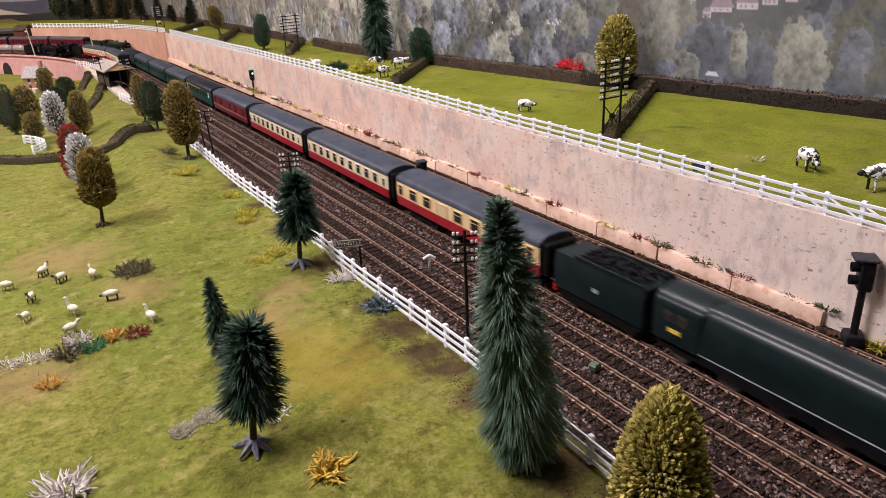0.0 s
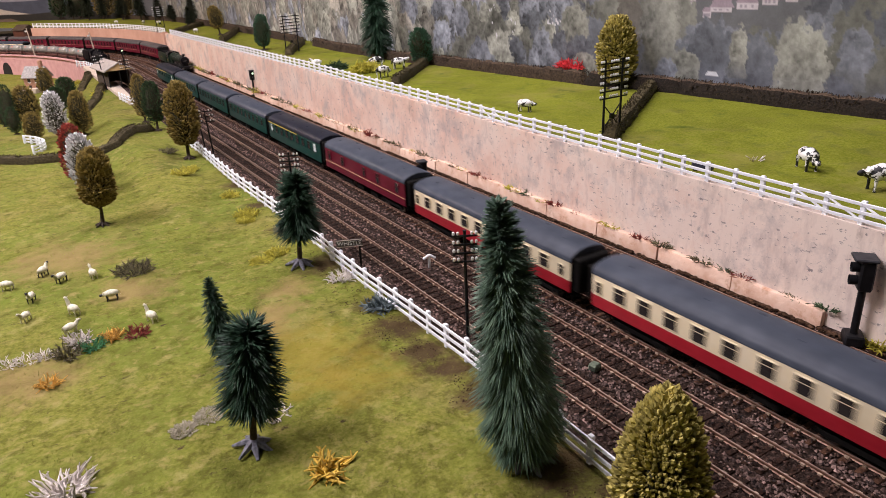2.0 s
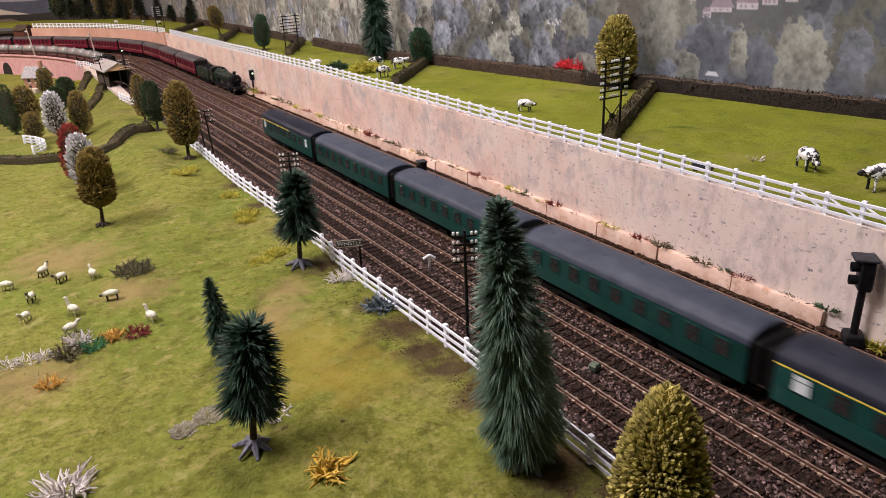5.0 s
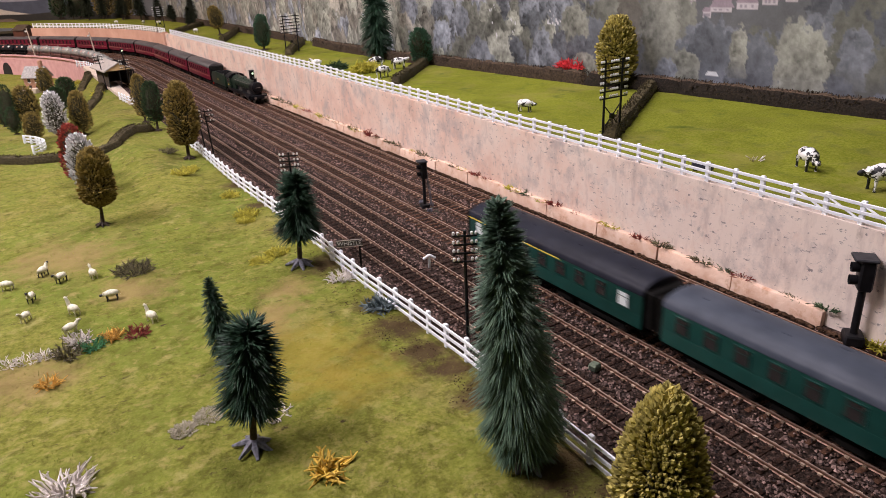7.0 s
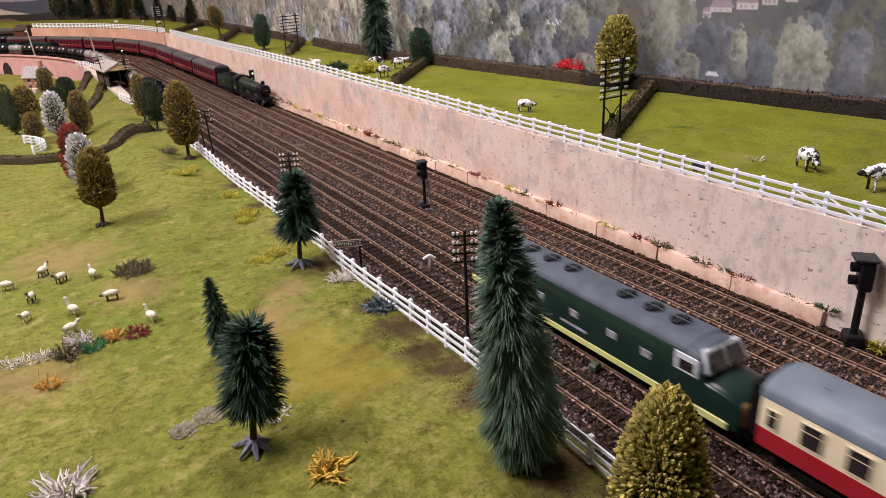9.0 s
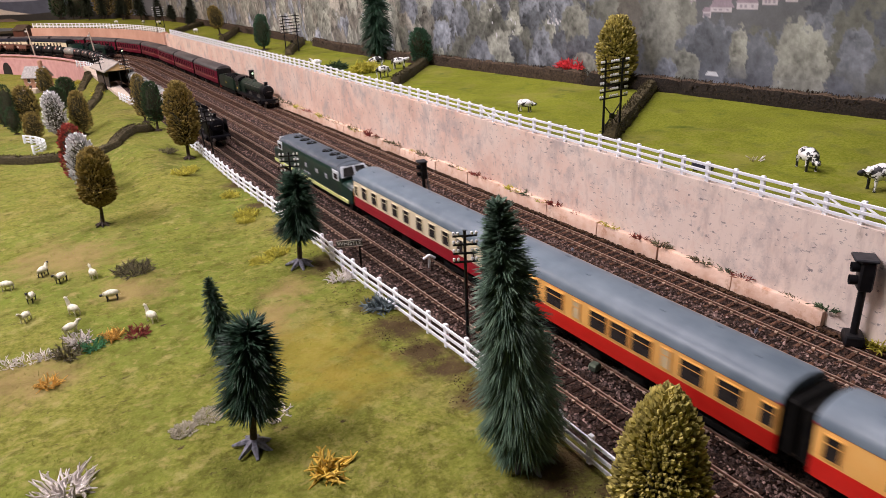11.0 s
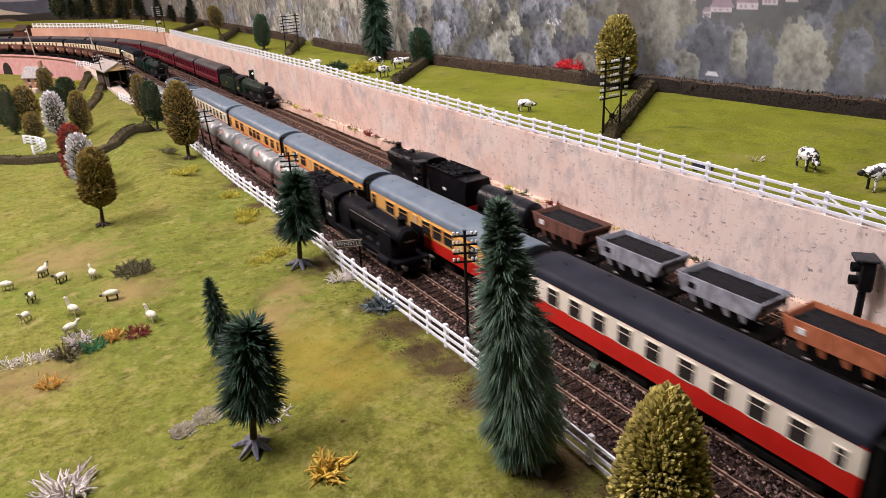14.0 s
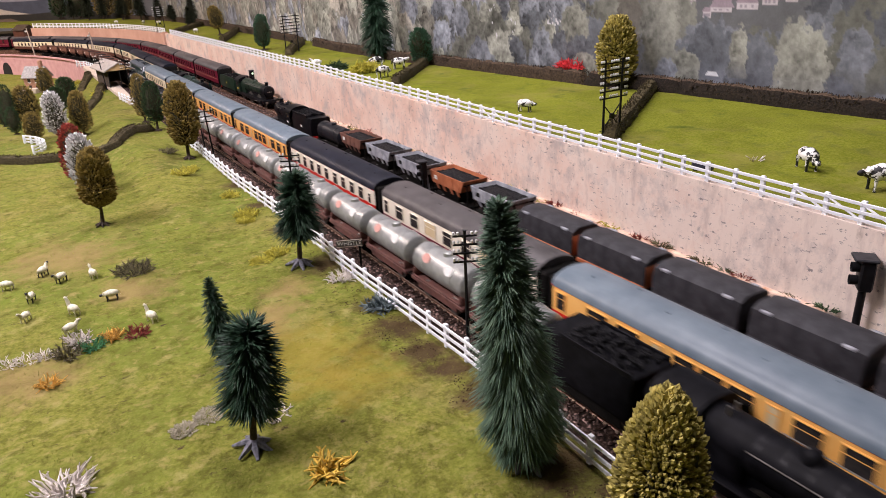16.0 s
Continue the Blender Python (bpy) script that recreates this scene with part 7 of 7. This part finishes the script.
# ---- poles, signals, signs ----
def telegraph_pole(label, h, arms, at, arm_w=0.0145, m=None, twin=0.0, gap=0.0062):
    t = thing("telegraph_pole", label, "telegraph pole", at, "telegraph poles")
    xs = (0.0,) if not twin else (-twin / 2, twin / 2)
    for x in xs:
        g = Geo()
        g.tube([(x, 0, -0.002), (x, 0, h - 0.0012), (x, 0, h)], [0.0013, 0.0010, 0.0014], 10)
        part("post", g, M["black"], t)
    ig = Geo()
    ig.tube([(0, 0, 0), (0, 0, 0.0009), (0, 0, 0.0021), (0, 0, 0.0025)], [0.0006, 0.0011, 0.0009, 0.0003], 8)
    im = soft(ig.mesh("insulator", M["insulator"]))
    wide = arm_w + twin
    for i in range(arms):
        z = h - 0.0035 - gap * i
        g = Geo()
        g.box(-wide / 2, wide / 2, -0.0018, -0.0008, z - 0.0007, z + 0.0007, c=0.0002)
        a = part("crossarm", g, M["black"], t)
        for s in (-1, 1):
            ks = (0.46, 0.28) if not twin else (0.48, 0.40, 0.12, 0.04)
            for k in ks:
                part("insulator", im, None, a, at=pose(s * wide * k, -0.0013, z + 0.0007))
    if twin:
        z0, z1 = h - 0.0035 - gap * arms, 0.010
        for s in (-1, 1):
            g = Geo()
            g.tube([(-s * twin / 2, 0, z0), (s * twin / 2, 0, z1)], 0.0006, 6)
            part("brace", g, M["black"], t)
        g = Geo()
        g.tube([(0, -0.001, (z0 + z1) / 2), (0, 0.001, (z0 + z1) / 2)], 0.0028, 14)
        part("brace_boss", g, M["black"], t)
    return t


def colour_signal(label, h, at, size=1.0, lamp=None, ladder=True, base=True):
    t = thing("railway_signal", label, "railway signal", at, "signals")
    s = size
    if base:
        g = Geo()
        g.box(-0.006 * s, 0.006 * s, -0.005 * s, 0.005 * s, -0.003, 0.004 * s, c=0.0008 * s)
        part("base_block", g, M["black"], t)
    g = Geo()
    g.tube([(0, 0, 0), (0, 0, h * 0.8)], 0.0021 * s, 10)
    part("post", g, M["black"], t)
    g = Geo()
    g.box(-0.0052 * s, 0.0052 * s, -0.0035 * s, 0.0035 * s, h * 0.62, h * 0.97, c=0.0008 * s)
    hd = part("signal_head", g, M["black"], t)
    g = Geo()
    g.box(-0.0062 * s, 0.0062 * s, -0.0075 * s, 0.0045 * s, h * 0.965, h, c=0.0006 * s)
    part("head_cover", g, M["wagon_dark"], hd)
    for i, z in enumerate((0.72, 0.87)):
        g = Geo()
        g.tube([(0, -0.0030 * s, h * z), (0, -0.0075 * s, h * z)], [0.0026 * s, 0.0028 * s], 12, caps=False)
        part("lamp_hood", g, M["black"], hd)
        g = Geo()
        g.ball((0, -0.0038 * s, h * z), 0.0018 * s, 0.0008 * s, 0.0018 * s, 10, 6)
        part("lens", g, lamp if (lamp and i == 1) else M["wagon_grey"], hd)
    if ladder:
        g = Geo()
        for x in (-0.0022, 0.0022):
            g.tube([(x * s, 0.009 * s, 0), (x * s, 0.004 * s, h * 0.75)], 0.0006 * s, 5)
        for i in range(9):
            k = (i + 0.5) / 9
            g.tube([(-0.0022 * s, 0.009 * s - 0.005 * s * k, h * 0.75 * k), (0.0022 * s, 0.009 * s - 0.005 * s * k, h * 0.75 * k)], 0.0005 * s, 5)
        part("ladder", g, M["root"], t)
    return t


def build_lineside():
    tp = telegraph_pole
    tp("black telegraph pole with four crossarms beside the fence", 0.0828, 4, pose(-0.105, 0.3611, 0, 0, 0, -28), 0.0165)
    tp("black telegraph pole with four crossarms behind a fir tree", 0.070, 4, pose(-0.106, 0.700, 0, 0, 0, -28), 0.0200, gap=0.0058)
    tp("black telegraph pole with three crossarms by the fence", 0.0669, 3, pose(-0.105, 1.0521, 0, 0, -3, -24), 0.0240, gap=0.0075)
    tp("short black telegraph post by the fence", 0.0545, 1, pose(-0.106, 1.099, 0, 0, -3, -24), 0.008)
    tp("black telegraph pole beside the platform", 0.0833, 3, pose(-0.1446, 1.9005, 0, 0, -4, -20), 0.022, gap=0.0075)
    tp("black telegraph pole beside the station canopy", 0.0823, 3, pose(-0.108, 1.7521, 0, 0, -4, -20), 0.022, gap=0.0075)
    tp("twin black telegraph pole with six crossarms on the pasture", 0.0765, 6, on_pasture(0.160, 0.498, 0, 0, 3), 0.0150, twin=0.0235, gap=0.0066)
    tp("twin black telegraph pole with six crossarms on the far pasture", 0.0790, 6, on_pasture(0.198, 1.505, 0, 0, 12), 0.0170, twin=0.032, gap=0.0066)
    tp("twin black telegraph pole on the distant pasture", 0.0780, 5, on_pasture(0.120, 2.53, 0, 0, 12), 0.0150, twin=0.026, gap=0.0066)
    colour_signal("large black colour-light signal standing by the wall", 0.0600, pose(0.1030, 0.2080, 0.002, 0, 0, -140), 1.2, ladder=False)
    colour_signal("black colour-light signal with a ladder between the tracks", 0.0531, pose(0.0225, 0.6398, -0.002, 0, 0, -100), 0.9)
    colour_signal("black signal showing a pale light beside the wall", 0.0560, pose(0.108, 1.53, 0, 0, 0, 10), 0.9, M["green_lamp"], ladder=False)
    colour_signal("black signal showing a pale light by the station", 0.0500, pose(-0.020, 2.48, -0.002, 0, 0, 6), 0.85, M["green_lamp"], ladder=False)
    # tall masts by the viaduct
    for x, y, h in ((-0.075, 2.70, 0.092), (-0.245, 3.02, 0.105)):
        t = thing("signal_mast", "tall pale signal mast beside the curved viaduct", "signal mast", pose(x, y, 0, 0, -4, 0), "masts")
        g = Geo()
        g.tube([(0, 0, -0.003), (0, 0, h)], [0.0026, 0.0016], 8)
        part("post", g, M["stone_path"], t)
        g = Geo()
        g.box(-0.008, 0.001, -0.0005, 0.0005, h * 0.86, h * 0.92)
        part("arm", g, M["plate_white"], t)
    # feed trough behind the wall fence
    t = thing("feed_trough", "small dark blue feed trough behind the wall fence", "trough", on_pasture(0.1345, 0.3655, 0, 0, 105))
    g = Geo()
    for q in (-1, 1):
        g.box(-0.0080, 0.0080, q * 0.0030 - 0.0006, q * 0.0030 + 0.0006, 0.0015, 0.0062, c=0.0003)
        g.box(q * 0.0080 - 0.0006, q * 0.0080 + 0.0006, -0.0030, 0.0030, 0.0015, 0.0062, c=0.0003)
    g.box(-0.0080, 0.0080, -0.0030, 0.0030, 0.0010, 0.0022)
    part("tray", g, M["trough"], t)
    for x in (-0.0062, 0.0062):
        g = Geo()
        g.box(x - 0.0008, x + 0.0008, -0.0028, 0.0028, -0.001, 0.0016)
        part("foot", g, M["black"], t)
    # whistle board
    t = thing("whistle_board", "grey whistle board on two dark posts at the fence", "sign", pose(-0.1165, 0.532, 0.001, 0, 0, -24))
    for x in (-0.0075, 0.0085):
        g = Geo()
        g.box(x - 0.0009, x + 0.0009, -0.0009, 0.0009, -0.002, 0.0245, c=0.0002)
        part("post", g, M["black"], t)
    g = Geo()
    g.box(-0.0115, 0.0115, -0.0019, -0.0009, 0.0185, 0.0252, c=0.0003)
    bd = part("board", g, mat("sign_grey", (0.05, 0.045, 0.04), (0.08, 0.07, 0.065), rough=0.7), t)
    for z in (0.0187, 0.0246):
        g = Geo()
        g.box(-0.0113, 0.0113, -0.0023, -0.0019, z, z + 0.0005)
        part("edge_line", g, M["stone_path"], bd)
    cu = bpy.data.curves.new("wording", "FONT")
    cu.body, cu.size, cu.align_x, cu.align_y, cu.extrude = "WHISTLE", 0.0052, "CENTER", "CENTER", 0.0001
    tx = new("wording", cu)
    tx.data.materials.append(M["plate_white"])
    tx.parent = bd
    tx.matrix_basis = pose(0, -0.0022, 0.0219, 90, 0, 0)
    # white direction marker between the tracks
    t = thing("track_marker", "white arrow-headed lineside marker between the tracks", "marker", pose(-0.0625, 0.4862, 0.0005, 0, 0, -20))
    g = Geo()
    g.box(-0.0011, 0.0011, -0.0011, 0.0011, 0, 0.0118, c=0.0003)
    part("post", g, M["white"], t)
    for s in (-1, 1):
        g = Geo()
        g.tube([(0, -0.0005, 0.0122), (s * 0.0052, -0.0005, 0.0088)], [0.0013, 0.0013], 6)
        part("arm", g, M["white"], t)
    # small green box on the ballast
    t = thing("relay_box", "small mossy green box on the ballast", "box", pose(-0.0572, 0.284, -0.003, 0, 0, 15))
    g = Geo()
    g.box(-0.0035, 0.0035, -0.0035, 0.0035, 0, 0.0055, c=0.0012)
    part("case", g, M["moss_grey"], t)


# ---- station, house, viaduct ----
def build_far_corner():
    # platform path and waiting shelter
    g = Geo()
    rows = []
    for s, x, w in ((1.62, -0.130, 0.006), (1.80, -0.128, 0.012), (2.1, -0.126, 0.016), (2.45, -0.124, 0.018)):
        p = along(x, s)
        rows.append([(p.x - w, p.y, -0.004), (p.x + w, p.y, -0.004), (p.x + w, p.y, 0.0075), (p.x - w, p.y, 0.0075)])
    g.loft(rows)
    tagged(part("platform", g, M["stone_path"]), "pale stone platform curving beside the tracks", "platform", kind="structure")
    t = thing("station_shelter", "timber station shelter with grey canopy and ochre gable", "station building", pose(-0.118, 1.93, 0.0075, 0, 0, 6))
    for x in (-0.024, 0.024):
        g = Geo()
        g.box(x - 0.001, x + 0.001, -0.045, 0.075, 0, 0.040, c=0.0003)
        part("side_wall", g, M["bark"], t)
    g = Geo()
    g.box(-0.024, 0.024, 0.070, 0.074, 0, 0.040)
    part("end_wall", g, M["bark"], t)
    for s in (-1, 1):
        g = Geo()
        g.add([(0, -0.062, 0.0585), (s * 0.036, -0.062, 0.0400), (s * 0.036, 0.085, 0.0400), (0, 0.085, 0.0585), (0, -0.062, 0.0560), (s * 0.036, -0.062, 0.0375), (s * 0.036, 0.085, 0.0375), (0, 0.085, 0.0560)], [(0, 1, 2, 3), (7, 6, 5, 4), (0, 4, 5, 1), (1, 5, 6, 2), (2, 6, 7, 3), (3, 7, 4, 0)])
        part("roof_slope", g, M["canopy"], t)
    for y in (-0.058, 0.080):
        g = Geo()
        g.add([(-0.031, y - 0.001, 0.0395), (0.031, y - 0.001, 0.0395), (0, y - 0.001, 0.0562), (-0.031, y + 0.001, 0.0395), (0.031, y + 0.001, 0.0395), (0, y + 0.001, 0.0562)], [(0, 1, 2), (5, 4, 3), (0, 3, 4, 1), (1, 4, 5, 2), (2, 5, 3, 0)])
        part("gable", g, M["ochre"], t)
    for x in (-0.026, 0.0, 0.026):
        g = Geo()
        g.tube([(x, -0.054, -0.004), (x, -0.054, 0.040)], 0.0011, 8)
        part("column", g, M["black"], t)
    # brick house
    x, y = -0.268, 2.56
    t = thing("brick_house", "small red brick house with grey slate roof and chimney", "house", pose(x, y, field_z(x, y), 0, 0, -42))
    t.scale = (0.8, 0.8, 0.9)
    g = Geo()
    g.box(-0.040, 0.040, -0.030, 0.030, 0, 0.052)
    for yy in (-1,):
        g.add([(-0.040, -0.030, 0.052), (-0.040, 0.030, 0.052), (-0.040, 0, 0.080), (0.040, -0.030, 0.052), (0.040, 0.030, 0.052), (0.040, 0, 0.080)], [(0, 1, 2), (5, 4, 3), (0, 2, 5, 3), (1, 4, 5, 2)])
    wl = part("wall", g, M["brick"], t, smooth=False)
    for s in (-1, 1):
        g = Geo()
        g.add([(-0.045, s * 0.036, 0.048), (0.045, s * 0.036, 0.048), (0.045, 0, 0.083), (-0.045, 0, 0.083), (-0.045, s * 0.036, 0.0505), (0.045, s * 0.036, 0.0505), (0.045, 0, 0.0855), (-0.045, 0, 0.0855)], [(0, 1, 2, 3), (7, 6, 5, 4), (0, 4, 5, 1), (1, 5, 6, 2), (2, 6, 7, 3), (3, 7, 4, 0)])
        part("roof_slope", g, M["slate"], t)
    g = Geo()
    g.box(0.020, 0.032, -0.006, 0.006, 0.070, 0.104, c=0.0006)
    part("chimney", g, M["brick"], t)
    for x0, z in ((-0.022, 0.012), (0.010, 0.012), (-0.022, 0.034), (0.010, 0.034)):
        g = Geo()
        g.box(x0, x0 + 0.012, -0.0312, -0.0302, z, z + 0.012)
        wn = part("window", g, M["glass"], t)
        g = Geo()
        g.box(x0 - 0.001, x0 + 0.013, -0.0325, -0.030, z - 0.002, z)
        part("sill", g, M["white"], wn)
    g = Geo()
    g.box(-0.060, 0.030, -0.062, -0.030, 0.0, 0.016, c=0.001)
    part("porch", g, M["stone_path"], t)
    # viaduct wall under the curve
    prof = [(-0.123, -0.075), (-0.123, 0.0062), (-0.117, 0.0062), (-0.117, -0.075)]
    g = sweep(prof, 2.50, 5.4, 0.04, closed=True)
    v = part("viaduct_wall", g, M["viaduct"])
    tagged(v, "pink painted viaduct wall carrying the curved line", "viaduct", kind="structure")
    g = sweep([(-0.1265, 0.004), (-0.1265, 0.0085), (-0.116, 0.0085), (-0.116, 0.004)], 2.50, 5.4, 0.04, closed=True)
    part("coping", g, M["viaduct"], v)
    # arches are dark plates on the wall, their inner shade put into the colour
    for s in (3.22, 3.57, 3.92):
        p = along(-0.1235, s)
        a = turn_at(-0.1235, s)
        g = Geo()
        ring = [(0.0, 0.026 * math.cos(b), -0.055 + 0.034 * math.sin(b)) for b in [math.pi * i / 14 for i in range(15)]]
        ring = [(0, 0.026, -0.075)] + ring + [(0, -0.026, -0.075)]
        g.loft([[(q[0] - 0.0008, q[1], q[2]) for q in ring], [(q[0] + 0.002, q[1], q[2]) for q in ring]])
        ob = part("arch_recess", g, M["dark"], v, at=pose(p.x, p.y, 0, 0, 0, a))
    # goods shed at the end of the wall
    p = along(WALL_X - 0.0, 3.46, 0, r=1.61)
    t = thing("line_hut", "small dark timber hut at the end of the wall", "hut", pose(p.x, p.y, 0.0, 0, 0, 34))
    g = Geo()
    g.box(-0.030, 0.030, -0.032, 0.032, -0.002, 0.078, c=0.001)
    part("body", g, M["brown"], t)
    g = Geo()
    g.add([(-0.034, -0.036, 0.078), (0.034, -0.036, 0.078), (0.034, 0.036, 0.078), (-0.034, 0.036, 0.078), (0, -0.036, 0.099), (0, 0.036, 0.099)], [(0, 3, 2, 1), (0, 1, 4), (2, 3, 5), (1, 2, 5, 4), (3, 0, 4, 5)])
    part("roof", g, M["hedge"], t)
    # rough land beyond the curve
    g = Geo()
    rows = []
    for i in range(30):
        a = 2.4 + 4.2 * i / 29
        row = []
        for j in range(10):
            q = along(0.10 + 0.075 * j, a + 0.9, 0, r=1.61)
            row.append((q.x, q.y, -0.004 + 0.034 * ease(j / 7) + 0.010 * noise.noise(Vector((q.x * 9, q.y * 9, 2)))))
        rows.append(row)
    g.loft(rows, False, False)
    tagged(part("far_bank", g, M["hedge_green"]), "rough brown scrub bank beyond the curve", "bank", kind="structure")


build_trees()
build_small_growth()
build_animals()
build_lineside()
build_far_corner()
build_tracks()
motions()
